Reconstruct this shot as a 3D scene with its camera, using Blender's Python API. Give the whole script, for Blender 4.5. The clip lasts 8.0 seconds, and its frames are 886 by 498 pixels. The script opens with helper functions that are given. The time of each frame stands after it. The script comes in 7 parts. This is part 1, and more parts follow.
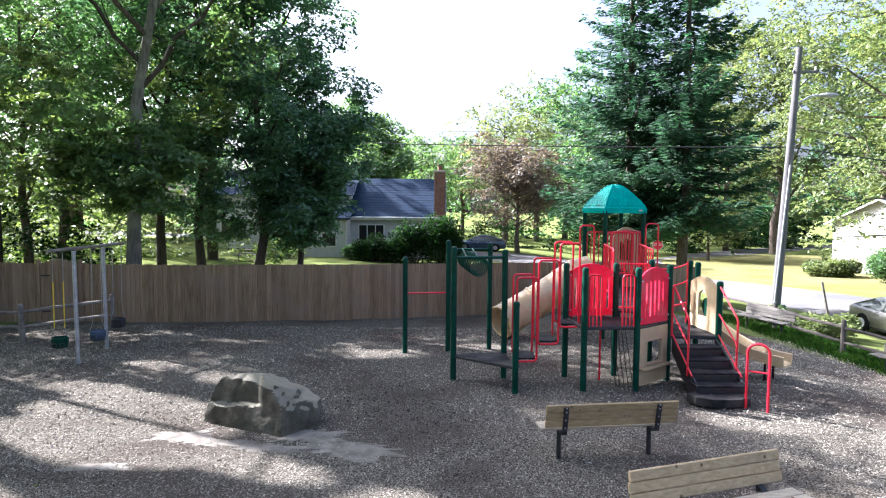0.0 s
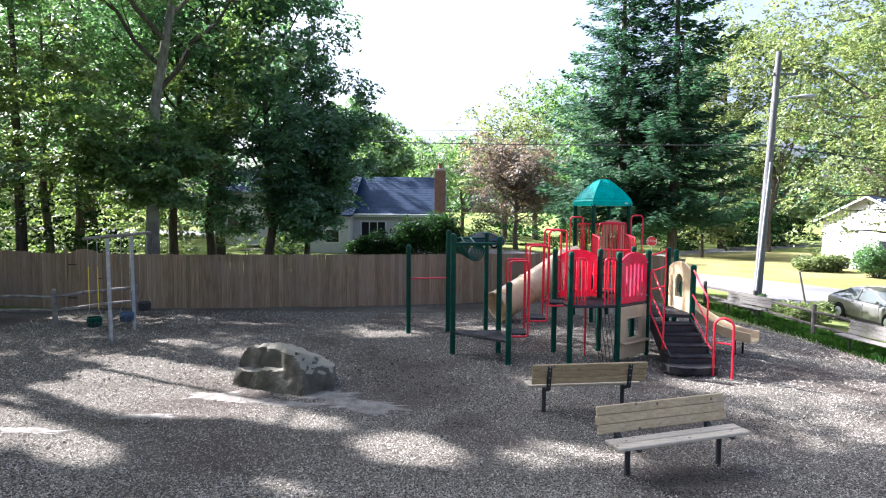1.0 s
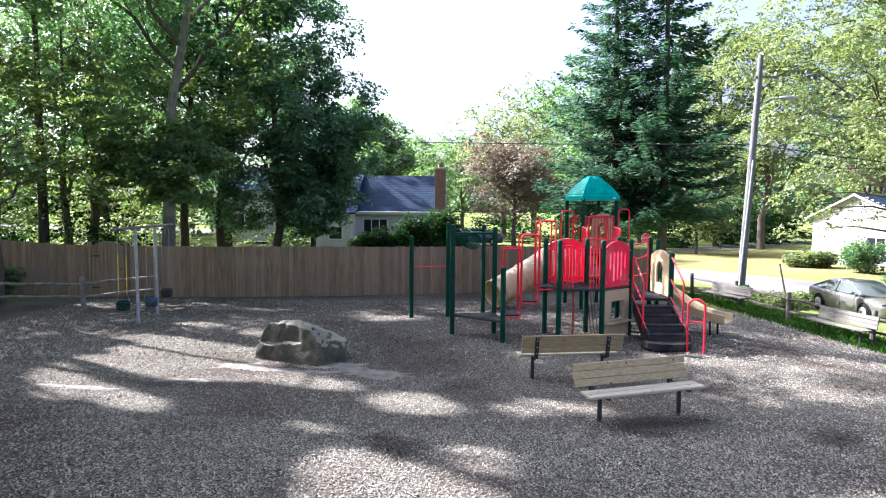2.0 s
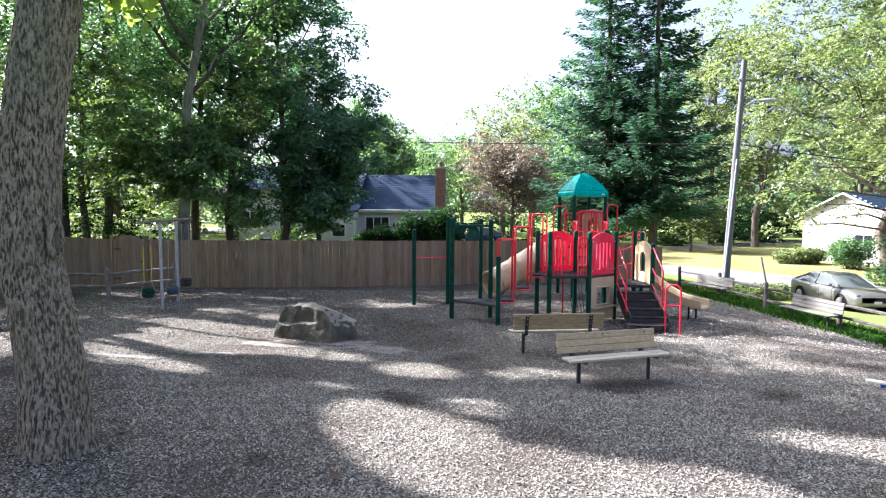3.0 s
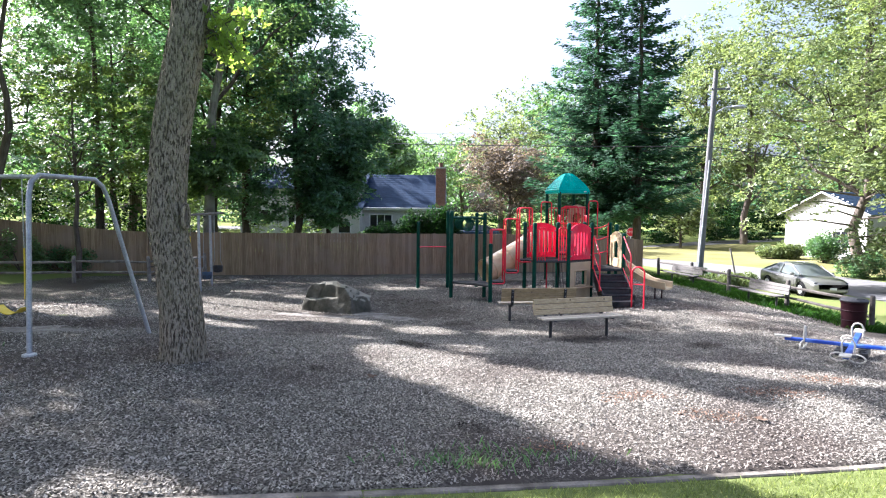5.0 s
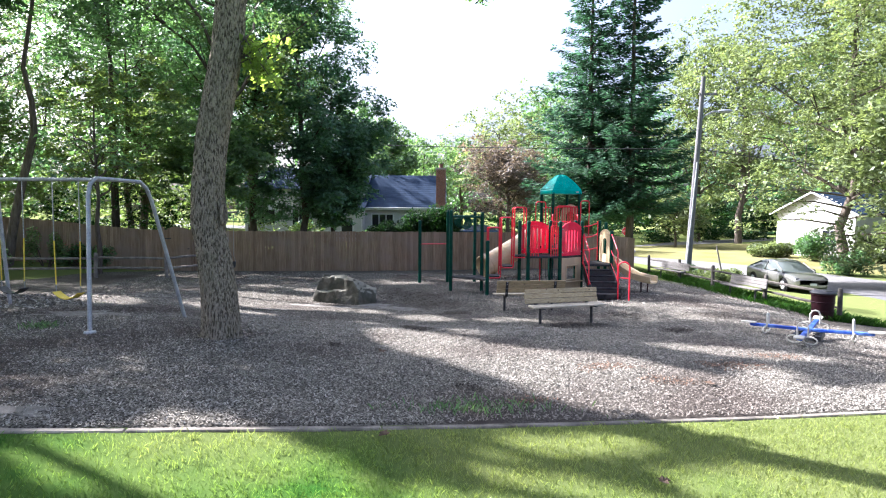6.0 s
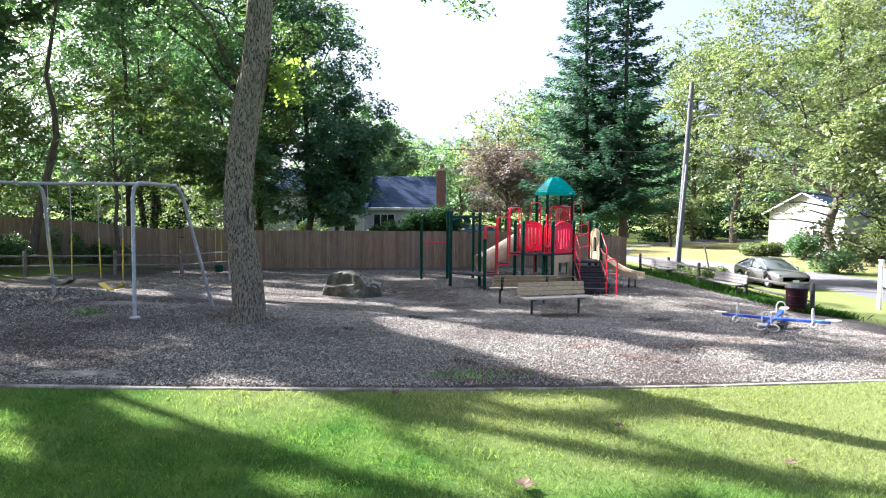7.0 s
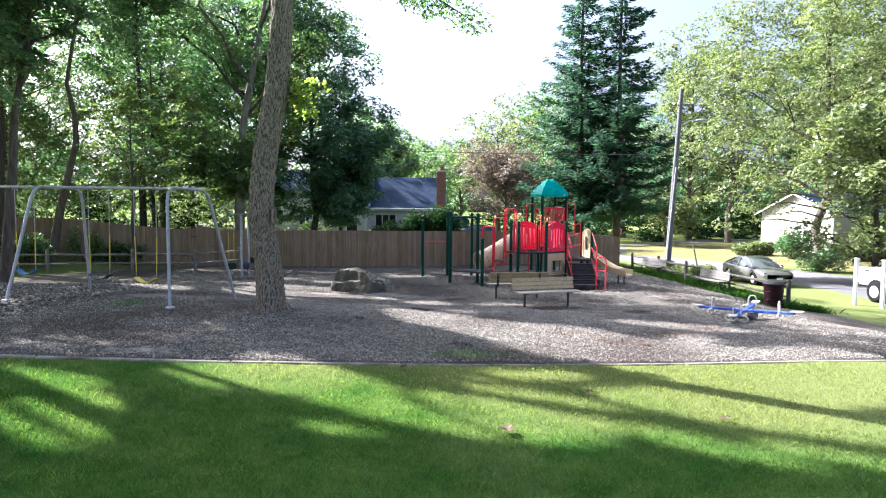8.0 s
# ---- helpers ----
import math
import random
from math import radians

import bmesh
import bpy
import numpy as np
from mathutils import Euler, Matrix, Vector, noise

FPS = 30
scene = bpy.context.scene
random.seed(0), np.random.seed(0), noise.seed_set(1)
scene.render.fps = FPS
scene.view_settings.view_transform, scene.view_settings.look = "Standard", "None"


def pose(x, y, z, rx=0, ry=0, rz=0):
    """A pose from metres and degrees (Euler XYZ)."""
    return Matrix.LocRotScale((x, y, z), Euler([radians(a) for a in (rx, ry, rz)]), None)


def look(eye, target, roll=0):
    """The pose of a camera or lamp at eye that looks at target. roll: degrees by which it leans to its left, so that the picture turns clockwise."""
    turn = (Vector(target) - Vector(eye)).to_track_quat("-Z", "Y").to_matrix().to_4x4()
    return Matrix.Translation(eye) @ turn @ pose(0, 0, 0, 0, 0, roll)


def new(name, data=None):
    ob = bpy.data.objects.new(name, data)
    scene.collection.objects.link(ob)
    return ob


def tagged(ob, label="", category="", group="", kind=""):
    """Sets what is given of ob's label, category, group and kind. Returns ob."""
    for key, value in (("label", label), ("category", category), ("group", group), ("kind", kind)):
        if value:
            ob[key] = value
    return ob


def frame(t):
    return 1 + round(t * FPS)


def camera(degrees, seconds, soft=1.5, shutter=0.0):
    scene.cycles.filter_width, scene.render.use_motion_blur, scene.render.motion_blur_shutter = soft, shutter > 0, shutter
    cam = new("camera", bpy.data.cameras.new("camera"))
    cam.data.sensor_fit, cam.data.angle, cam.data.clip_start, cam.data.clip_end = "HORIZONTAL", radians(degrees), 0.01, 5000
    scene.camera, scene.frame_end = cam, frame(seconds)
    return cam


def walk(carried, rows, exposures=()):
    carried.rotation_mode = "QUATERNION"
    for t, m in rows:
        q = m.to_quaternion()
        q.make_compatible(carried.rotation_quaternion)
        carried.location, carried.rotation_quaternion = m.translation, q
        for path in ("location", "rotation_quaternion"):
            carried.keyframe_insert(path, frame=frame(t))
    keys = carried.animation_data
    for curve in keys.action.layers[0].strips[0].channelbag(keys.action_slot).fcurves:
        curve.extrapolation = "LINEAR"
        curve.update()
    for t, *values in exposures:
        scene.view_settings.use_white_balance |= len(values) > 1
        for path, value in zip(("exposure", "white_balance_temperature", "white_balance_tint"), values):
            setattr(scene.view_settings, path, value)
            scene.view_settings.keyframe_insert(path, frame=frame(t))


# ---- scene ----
cam = camera(73.7, 8.0, soft=1.1)
PITCH, LEAN = -3.75, -0.50
ROWS = [
    (0, 0.000, 0.000, 3.500),
    (0.5, -0.004, -0.660, 3.390),
    (1, -0.007, -1.321, 3.285),
    (1.5, -0.011, -1.984, 3.188),
    (2.25, -0.016, -2.981, 3.057),
    (3, -0.022, -3.980, 2.947),
    (3.5, -0.025, -4.648, 2.886),
    (4, -0.029, -5.318, 2.837),
    (4.5, -0.033, -5.989, 2.798),
    (5.25, -0.038, -6.997, 2.759),
    (6, -0.043, -8.009, 2.744),
    (6.5, -0.047, -8.686, 2.745),
    (7, -0.051, -9.363, 2.756),
    (7.5, -0.054, -10.042, 2.773),
    (8, -0.058, -10.722, 2.797),
]
walk(cam, [(t, pose(x, y, z, 90 + PITCH, LEAN, 0)) for t, x, y, z in ROWS], [(0.0, 2.58, 5480, 16), (3.0, 2.60, 5480, 16), (8.0, 2.52, 5480, 16)])

# ---- light: a low sun behind the left-hand trees, and the open sky ----
SUN_TO = Vector((-0.875, 0.485, 0.76)).normalized()
sun = new("sun", bpy.data.lights.new("sun", "SUN"))
sun.data.energy, sun.data.angle, sun.data.color = 5.0, radians(0.6), (1.0, 0.905, 0.80)
sun.matrix_world = look(SUN_TO * 60, (0, 0, 0))
sky_world = bpy.data.worlds.new("sky")
scene.world = sky_world
sky_world.use_nodes = True
sky_nodes, sky_links = sky_world.node_tree.nodes, sky_world.node_tree.links
sky_tex = sky_nodes.new("ShaderNodeTexSky")
sky_tex.sky_type, sky_tex.sun_disc = "NISHITA", False
sky_tex.sun_elevation = math.asin(SUN_TO.z)
sky_tex.sun_rotation = math.atan2(SUN_TO.x, SUN_TO.y)
sky_tex.dust_density, sky_tex.air_density = 8.0, 0.8
haze = sky_nodes.new("ShaderNodeHueSaturation")
haze.inputs["Saturation"].default_value = 0.72
sky_links.new(sky_tex.outputs[0], haze.inputs["Color"])
sky_links.new(haze.outputs[0], sky_nodes["Background"].inputs[0])
sky_nodes["Background"].inputs[1].default_value = 0.085


# ---- materials ----
def ramp(nodes, fac, stops):
    r = nodes.new("ShaderNodeValToRGB")
    r.color_ramp.elements[0].position, r.color_ramp.elements[0].color = stops[0][0], (*stops[0][1], 1)
    r.color_ramp.elements[1].position, r.color_ramp.elements[1].color = stops[-1][0], (*stops[-1][1], 1)
    for at, col in stops[1:-1]:
        e = r.color_ramp.elements.new(at)
        e.color = (*col, 1)
    r.id_data.links.new(fac, r.inputs[0])
    return r.outputs[0]


def surface(name, stops, scale=6.0, rough=0.7, metal=0.0, bump=0.15, fine=60.0, stain=None, stain_scale=0.7,
            vary=0.0, island=0.0, stretch=(1, 1, 1), knots=False, coat=0.0, glow_through=None):
    """A material with noise at two scales; vary: spread of brightness between objects; island: between loose pieces."""
    m = bpy.data.materials.new(name)
    m.use_nodes = True
    n, l = m.node_tree.nodes, m.node_tree.links
    b = n["Principled BSDF"]
    b.inputs["Roughness"].default_value, b.inputs["Metallic"].default_value = rough, metal
    b.inputs["Coat Weight"].default_value = coat
    geo = n.new("ShaderNodeNewGeometry")
    mp = n.new("ShaderNodeMapping")
    mp.inputs["Scale"].default_value = stretch
    l.new(geo.outputs["Position"], mp.inputs[0])
    big = n.new("ShaderNodeTexNoise")
    big.inputs["Scale"].default_value, big.inputs["Detail"].default_value = scale, 6
    l.new(mp.outputs[0], big.inputs["Vector"])
    col = ramp(n, big.outputs["Fac"], stops)
    small = n.new("ShaderNodeTexNoise")
    small.inputs["Scale"].default_value, small.inputs["Detail"].default_value = fine, 4
    l.new(mp.outputs[0], small.inputs["Vector"])
    mul = n.new("ShaderNodeMixRGB")
    mul.blend_type, mul.inputs[0].default_value = "OVERLAY", 0.45
    l.new(col, mul.inputs[1])
    l.new(small.outputs["Fac"], mul.inputs[2])
    col = mul.outputs[0]
    if stain:
        st = n.new("ShaderNodeTexNoise")
        st.inputs["Scale"].default_value, st.inputs["Detail"].default_value = stain_scale, 5
        l.new(geo.outputs["Position"], st.inputs["Vector"])
        mk = ramp(n, st.outputs["Fac"], [(0.48, (0, 0, 0)), (0.66, (1, 1, 1))])
        mx = n.new("ShaderNodeMixRGB")
        l.new(mk, mx.inputs[0])
        l.new(col, mx.inputs[1])
        mx.inputs[2].default_value = (*stain, 1)
        col = mx.outputs[0]
    if knots:
        kn = n.new("ShaderNodeTexVoronoi")
        kn.inputs["Scale"].default_value = 7.0
        l.new(geo.outputs["Position"], kn.inputs["Vector"])
        km = ramp(n, kn.outputs["Distance"], [(0.10, (1, 1, 1)), (0.17, (0, 0, 0))])
        kx = n.new("ShaderNodeMixRGB")
        l.new(km, kx.inputs[0])
        l.new(col, kx.inputs[1])
        kx.inputs[2].default_value = (0.13, 0.085, 0.045, 1)
        col = kx.outputs[0]
    for amount, kind in ((vary, "object"), (island, "island")):
        if amount:
            if kind == "object":
                src = n.new("ShaderNodeObjectInfo").outputs["Random"]
            else:
                src = geo.outputs["Random Per Island"]
            rng = n.new("ShaderNodeMapRange")
            rng.inputs[3].default_value, rng.inputs[4].default_value = 1 - amount, 1 + amount
            l.new(src, rng.inputs[0])
            hs = n.new("ShaderNodeHueSaturation")
            l.new(rng.outputs[0], hs.inputs["Value"])
            l.new(col, hs.inputs["Color"])
            col = hs.outputs[0]
    l.new(col, b.inputs["Base Color"])
    if bump:
        bp = n.new("ShaderNodeBump")
        bp.inputs["Strength"].default_value, bp.inputs["Distance"].default_value = min(1, bump * 2), 0.01
        l.new(small.outputs["Fac"], bp.inputs["Height"])
        l.new(bp.outputs[0], b.inputs["Normal"])
    if glow_through:
        tr = n.new("ShaderNodeBsdfTranslucent")
        hs = n.new("ShaderNodeMixRGB")
        hs.blend_type, hs.inputs[0].default_value = "MULTIPLY", 1.0
        l.new(col, hs.inputs[1])
        hs.inputs[2].default_value = (*glow_through, 1)
        l.new(hs.outputs[0], tr.inputs[0])
        mix = n.new("ShaderNodeMixShader")
        mix.inputs[0].default_value = 0.5
        l.new(b.outputs[0], mix.inputs[1])
        l.new(tr.outputs[0], mix.inputs[2])
        l.new(mix.outputs[0], n["Material Output"].inputs[0])
    return m


def two(a, b):
    return [(0.3, a), (0.7, b)]


M = {
    "mulch": surface("wood_chip_mulch", [(0.36, (0.030, 0.027, 0.023)), (0.50, (0.105, 0.096, 0.080)), (0.66, (0.23, 0.213, 0.178))], 40, 0.95, bump=0.5, fine=110, stain=(0.075, 0.064, 0.054), stain_scale=0.42),
    "chips": surface("loose_chips", two((0.235, 0.216, 0.182), (0.365, 0.338, 0.286)), 5, 0.9, bump=0.1, island=0.42, stain=(0.20, 0.175, 0.15), stain_scale=0.42),
    "darkchips": surface("dark_chips", two((0.042, 0.035, 0.029), (0.100, 0.085, 0.071)), 5, 0.85, bump=0.1, island=0.8),
    "rustchips": surface("rotted_chips", two((0.12, 0.072, 0.048), (0.26, 0.17, 0.12)), 5, 0.9, bump=0.1, island=0.7),
    "lawn": surface("mown_grass", two((0.030, 0.088, 0.014), (0.090, 0.145, 0.032)), 2.2, 0.9, bump=0.4, fine=160, stain=(0.135, 0.160, 0.054), stain_scale=0.33),
    "blades": surface("grass_blades", two((0.036, 0.110, 0.018), (0.118, 0.195, 0.044)), 1.5, 0.45, bump=0, island=0.35, stain=(0.190, 0.236, 0.080), stain_scale=0.33, glow_through=(1.7, 1.6, 1.0)),
    # darker copy of the blades, with the verge's shade in the colour
    "verge": surface("shaded_verge_grass", two((0.016, 0.052, 0.008), (0.046, 0.096, 0.018)), 1.5, 0.6, bump=0, island=0.4, glow_through=(1.2, 1.4, 0.5)),
    # lit copy of the lawn, strong sun put into a yellower colour
    "farlawn": surface("sunlit_lawn", two((0.125, 0.124, 0.046), (0.185, 0.170, 0.080)), 0.5, 0.95, bump=0.2, fine=30),
    "road": surface("grey_asphalt", two((0.125, 0.122, 0.12), (0.175, 0.170, 0.162)), 3, 0.9, bump=0.2, fine=150, stain=(0.115, 0.115, 0.12), stain_scale=0.3),
    "soil": surface("pale_dry_soil", two((0.145, 0.132, 0.113), (0.26, 0.243, 0.213)), 5, 0.95, bump=0.3, fine=90),
    "fence": surface("weathered_cedar", two((0.180, 0.123, 0.075), (0.315, 0.232, 0.150)), 3.0, 0.85, bump=0.25, fine=26, stretch=(9, 9, 0.5), vary=0.17, stain=(0.26, 0.195, 0.14), stain_scale=1.1),
    "rail": surface("grey_split_rail", two((0.12, 0.105, 0.088), (0.26, 0.235, 0.20)), 5, 0.9, bump=0.4, fine=40, vary=0.1),
    # darkened copy of the rail, its backlit look put into the colour
    "railbacklit": surface("backlit_split_rail", two((0.040, 0.035, 0.029), (0.10, 0.088, 0.074)), 5, 0.95, bump=0.4, fine=40, vary=0.15),
    "plank": surface("pale_pine_plank", two((0.38, 0.275, 0.140), (0.55, 0.43, 0.255)), 4, 0.7, bump=0.2, fine=30, stretch=(1.2, 8, 8), vary=0.10, knots=True),
    # darker copy of the plank, with the bench's shade in the colour
    "plank_shaded": surface("shaded_brown_plank", two((0.25, 0.178, 0.082), (0.39, 0.29, 0.150)), 4, 0.7, bump=0.2, fine=30, stretch=(1.2, 8, 8), vary=0.10, knots=True),
    # greyer seat boards: weathering, and sky sheen put into the colour
    "seat": surface("weathered_skylit_plank", two((0.38, 0.325, 0.235), (0.52, 0.455, 0.345)), 4, 0.85, bump=0.2, fine=30, stretch=(1.2, 8, 8), vary=0.08, knots=True),
    "plank_grey": surface("grey_bench_plank", two((0.085, 0.078, 0.068), (0.165, 0.152, 0.135)), 4, 0.8, bump=0.2, fine=30, stretch=(1.5, 8, 8), vary=0.08),
    "timber": surface("pale_edging_timber", two((0.13, 0.110, 0.085), (0.30, 0.265, 0.215)), 4, 0.9, bump=0.3, fine=40, vary=0.25, stain=(0.07, 0.06, 0.045), stain_scale=2.2),
    "black": surface("black_coated_steel", two((0.012, 0.012, 0.013), (0.03, 0.03, 0.032)), 20, 0.5, bump=0.05),
    "rubber": surface("black_rubber_deck", two((0.010, 0.010, 0.012), (0.024, 0.024, 0.027)), 12, 0.7, bump=0.15, stain=(0.05, 0.047, 0.044), stain_scale=2.5),
    "green": surface("dark_green_paint", two((0.003, 0.034, 0.022), (0.006, 0.058, 0.038)), 6, 0.45, bump=0.03),
    "red": surface("red_coated_tube", two((0.60, 0.008, 0.026), (0.72, 0.016, 0.042)), 5, 0.4, bump=0.03),
    "redpanel": surface("faded_red_plastic", two((0.74, 0.014, 0.052), (0.84, 0.04, 0.09)), 3, 0.45, bump=0.05, stain=(0.62, 0.12, 0.14), stain_scale=1.6),
    "tan": surface("tan_plastic", two((0.50, 0.37, 0.205), (0.62, 0.485, 0.30)), 3, 0.5, bump=0.06, stain=(0.42, 0.32, 0.20), stain_scale=1.3),
    "slide": surface("worn_tan_slide", two((0.47, 0.35, 0.19), (0.62, 0.50, 0.33)), 2, 0.4, bump=0.05, stain=(0.40, 0.25, 0.12), stain_scale=1.2),
    "teal": surface("teal_roof_plastic", two((0.004, 0.29, 0.25), (0.010, 0.38, 0.32)), 4, 0.45, bump=0.05, vary=0.07),
    "steel": surface("galvanised_steel", two((0.29, 0.30, 0.31), (0.43, 0.44, 0.45)), 7, 0.5, metal=0.55, bump=0.08, fine=50),
    "chain": surface("chain_steel", two((0.25, 0.25, 0.25), (0.4, 0.4, 0.4)), 30, 0.45, metal=0.8, bump=0.1),
    "yellow": surface("yellow_sleeve", two((0.62, 0.44, 0.02), (0.75, 0.56, 0.04)), 6, 0.5, bump=0.03),
    "blue": surface("blue_paint", two((0.010, 0.045, 0.32), (0.022, 0.075, 0.42)), 4, 0.4, bump=0.05, stain=(0.10, 0.20, 0.55), stain_scale=3),
    "blueseat": surface("sky_blue_seat", two((0.03, 0.13, 0.34), (0.05, 0.19, 0.44)), 4, 0.5, bump=0.05),
    # blue dimmed in the colour for a seat that hangs in shade
    "dimblue": surface("dim_blue_seat", two((0.035, 0.065, 0.11), (0.06, 0.095, 0.15)), 4, 0.6, bump=0.05),
    "white": surface("chalky_white_paint", two((0.52, 0.52, 0.50), (0.66, 0.66, 0.64)), 5, 0.55, bump=0.08),
    "cream": surface("cream_metal", two((0.44, 0.41, 0.34), (0.56, 0.53, 0.45)), 5, 0.5, bump=0.05),
    "stone": surface("mossy_boulder_stone", [(0.3, (0.034, 0.032, 0.020)), (0.5, (0.085, 0.077, 0.053)), (0.72, (0.16, 0.148, 0.115))], 3.4, 0.9, bump=0.8, fine=30, stain=(0.050, 0.050, 0.033), stain_scale=2.6),
    "concrete": surface("pale_footing", two((0.40, 0.40, 0.39), (0.55, 0.55, 0.54)), 5, 0.9, bump=0.25),
    "barklight": surface("grey_oak_bark", two((0.09, 0.078, 0.064), (0.21, 0.188, 0.158)), 3.2, 0.95, bump=0.9, fine=13, stretch=(4.5, 4.5, 0.8), stain=(0.24, 0.24, 0.19), stain_scale=1.5),
    "bark": surface("dark_bark", two((0.055, 0.043, 0.034), (0.13, 0.11, 0.09)), 4, 0.95, bump=0.6, fine=18, stretch=(3, 3, 0.5), vary=0.25),
    "leafdark": surface("deep_green_leaves", two((0.080, 0.162, 0.108), (0.160, 0.260, 0.160)), 0.8, 0.38, bump=0, island=0.45, vary=0.1, glow_through=(1.05, 1.3, 0.65)),
    "leaf": surface("green_leaves", two((0.068, 0.142, 0.068), (0.148, 0.240, 0.108)), 0.8, 0.38, bump=0, island=0.45, vary=0.12, glow_through=(1.3, 1.42, 0.75)),
    "leafpale": surface("pale_green_leaves", two((0.094, 0.136, 0.050), (0.235, 0.285, 0.115)), 0.7, 0.42, bump=0, island=0.45, vary=0.1, glow_through=(1.05, 1.05, 0.68)),
    "leafmid": surface("mid_green_leaves", two((0.095, 0.165, 0.072), (0.18, 0.255, 0.11)), 0.7, 0.4, bump=0, island=0.4, vary=0.1, glow_through=(1.25, 1.4, 0.75)),
    # yellow put into the leaf colour for sun on the saplings
    "leafsunlit": surface("sunlit_yellow_leaves", two((0.115, 0.160, 0.055), (0.200, 0.250, 0.090)), 0.7, 0.42, bump=0, island=0.4, vary=0.1, glow_through=(1.15, 1.3, 0.65)),
    # leaf colour brightened to paint sun on the sprig
    "sprig": surface("sunlit_oak_leaves", two((0.20, 0.30, 0.07), (0.30, 0.39, 0.11)), 2, 0.4, bump=0, island=0.3, glow_through=(1.55, 1.55, 0.7)),
    "leafbrown": surface("purple_brown_leaves", two((0.105, 0.085, 0.072), (0.20, 0.17, 0.135)), 0.9, 0.55, bump=0, island=0.5, glow_through=(1.1, 1.0, 0.7)),
    "needle": surface("blue_green_needles", two((0.038, 0.082, 0.054), (0.090, 0.158, 0.098)), 1.0, 0.6, bump=0, island=0.45, glow_through=(0.8, 1.1, 0.7)),
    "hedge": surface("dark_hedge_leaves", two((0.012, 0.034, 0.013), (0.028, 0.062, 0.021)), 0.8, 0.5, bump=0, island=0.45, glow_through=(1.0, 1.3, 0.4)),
    "siding": surface("pale_siding", two((0.43, 0.42, 0.395), (0.51, 0.50, 0.475)), 2, 0.7, bump=0.05, vary=0.03),
    "shingle": surface("slate_blue_shingles", two((0.008, 0.019, 0.040), (0.015, 0.030, 0.060)), 3, 0.85, bump=0.25, fine=30, vary=0.06, island=0.05),
    "brick": surface("red_brown_brick", two((0.20, 0.085, 0.06), (0.33, 0.155, 0.115)), 5, 0.9, bump=0.3, fine=40, vary=0.25),
    "mortar": surface("grey_mortar", two((0.30, 0.27, 0.25), (0.40, 0.37, 0.34)), 6, 0.95),
    "carpaint": surface("silver_car_paint", two((0.17, 0.168, 0.152), (0.22, 0.216, 0.196)), 1, 0.30, metal=0.5, bump=0, coat=0.8),
    "carblue": surface("dark_blue_car_paint", two((0.05, 0.09, 0.15), (0.08, 0.12, 0.19)), 1, 0.25, metal=0.4, bump=0, coat=0.8),
    "carwhite": surface("white_car_paint", two((0.72, 0.73, 0.74), (0.80, 0.80, 0.80)), 1, 0.25, bump=0, coat=0.8),
    "tyre": surface("tyre_rubber", two((0.006, 0.006, 0.006), (0.014, 0.014, 0.014)), 20, 0.85),
    "alloy": surface("alloy_rim", two((0.45, 0.45, 0.46), (0.6, 0.6, 0.6)), 5, 0.35, metal=0.25, bump=0),
    "lampred": surface("red_lens", two((0.42, 0.01, 0.015), (0.55, 0.02, 0.03)), 5, 0.2, bump=0),
    "maroon": surface("dark_maroon_plastic", two((0.014, 0.004, 0.006), (0.026, 0.007, 0.010)), 4, 0.5, bump=0.08),
    "stopred": surface("traffic_red", two((0.50, 0.012, 0.02), (0.58, 0.02, 0.03)), 5, 0.4, bump=0),
    "pole": surface("grey_weathered_pole", two((0.085, 0.085, 0.088), (0.165, 0.163, 0.165)), 2.5, 0.9, bump=0.4, fine=20, stretch=(6, 6, 0.4)),
    "deadleaf": surface("dead_leaf", two((0.08, 0.05, 0.03), (0.14, 0.085, 0.05)), 9, 0.8),
}
for matte in ("maroon", "hedge", "tyre", "fence", "rubber", "green", "teal", "bark", "rail", "redpanel", "verge", "shingle", "lawn", "mulch", "chips", "darkchips", "rustchips", "farlawn", "needle"):
    M[matte].node_tree.nodes["Principled BSDF"].inputs["Specular IOR Level"].default_value = 0.12
for dull in ("mulch", "chips", "darkchips", "rustchips", "lawn", "soil", "farlawn", "fence", "road"):
    M[dull].node_tree.nodes["Principled BSDF"].inputs["Specular IOR Level"].default_value = 0.0


def sunlit_stone_top(m, colour):
    """Sunlight painted as a pale speckled colour on a stone's upward sides."""
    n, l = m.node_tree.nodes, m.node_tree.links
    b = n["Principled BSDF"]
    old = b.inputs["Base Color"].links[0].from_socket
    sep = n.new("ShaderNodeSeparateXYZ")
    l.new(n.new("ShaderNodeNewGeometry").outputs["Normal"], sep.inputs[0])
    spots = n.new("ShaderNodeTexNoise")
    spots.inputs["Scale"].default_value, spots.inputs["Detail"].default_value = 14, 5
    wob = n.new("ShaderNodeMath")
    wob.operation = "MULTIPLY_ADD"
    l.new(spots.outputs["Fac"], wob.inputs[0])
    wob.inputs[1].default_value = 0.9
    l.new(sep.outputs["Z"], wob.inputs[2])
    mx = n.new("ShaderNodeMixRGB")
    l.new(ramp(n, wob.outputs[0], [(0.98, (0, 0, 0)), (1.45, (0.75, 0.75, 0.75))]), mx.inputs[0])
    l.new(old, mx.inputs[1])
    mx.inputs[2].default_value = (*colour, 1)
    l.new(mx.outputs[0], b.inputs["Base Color"])


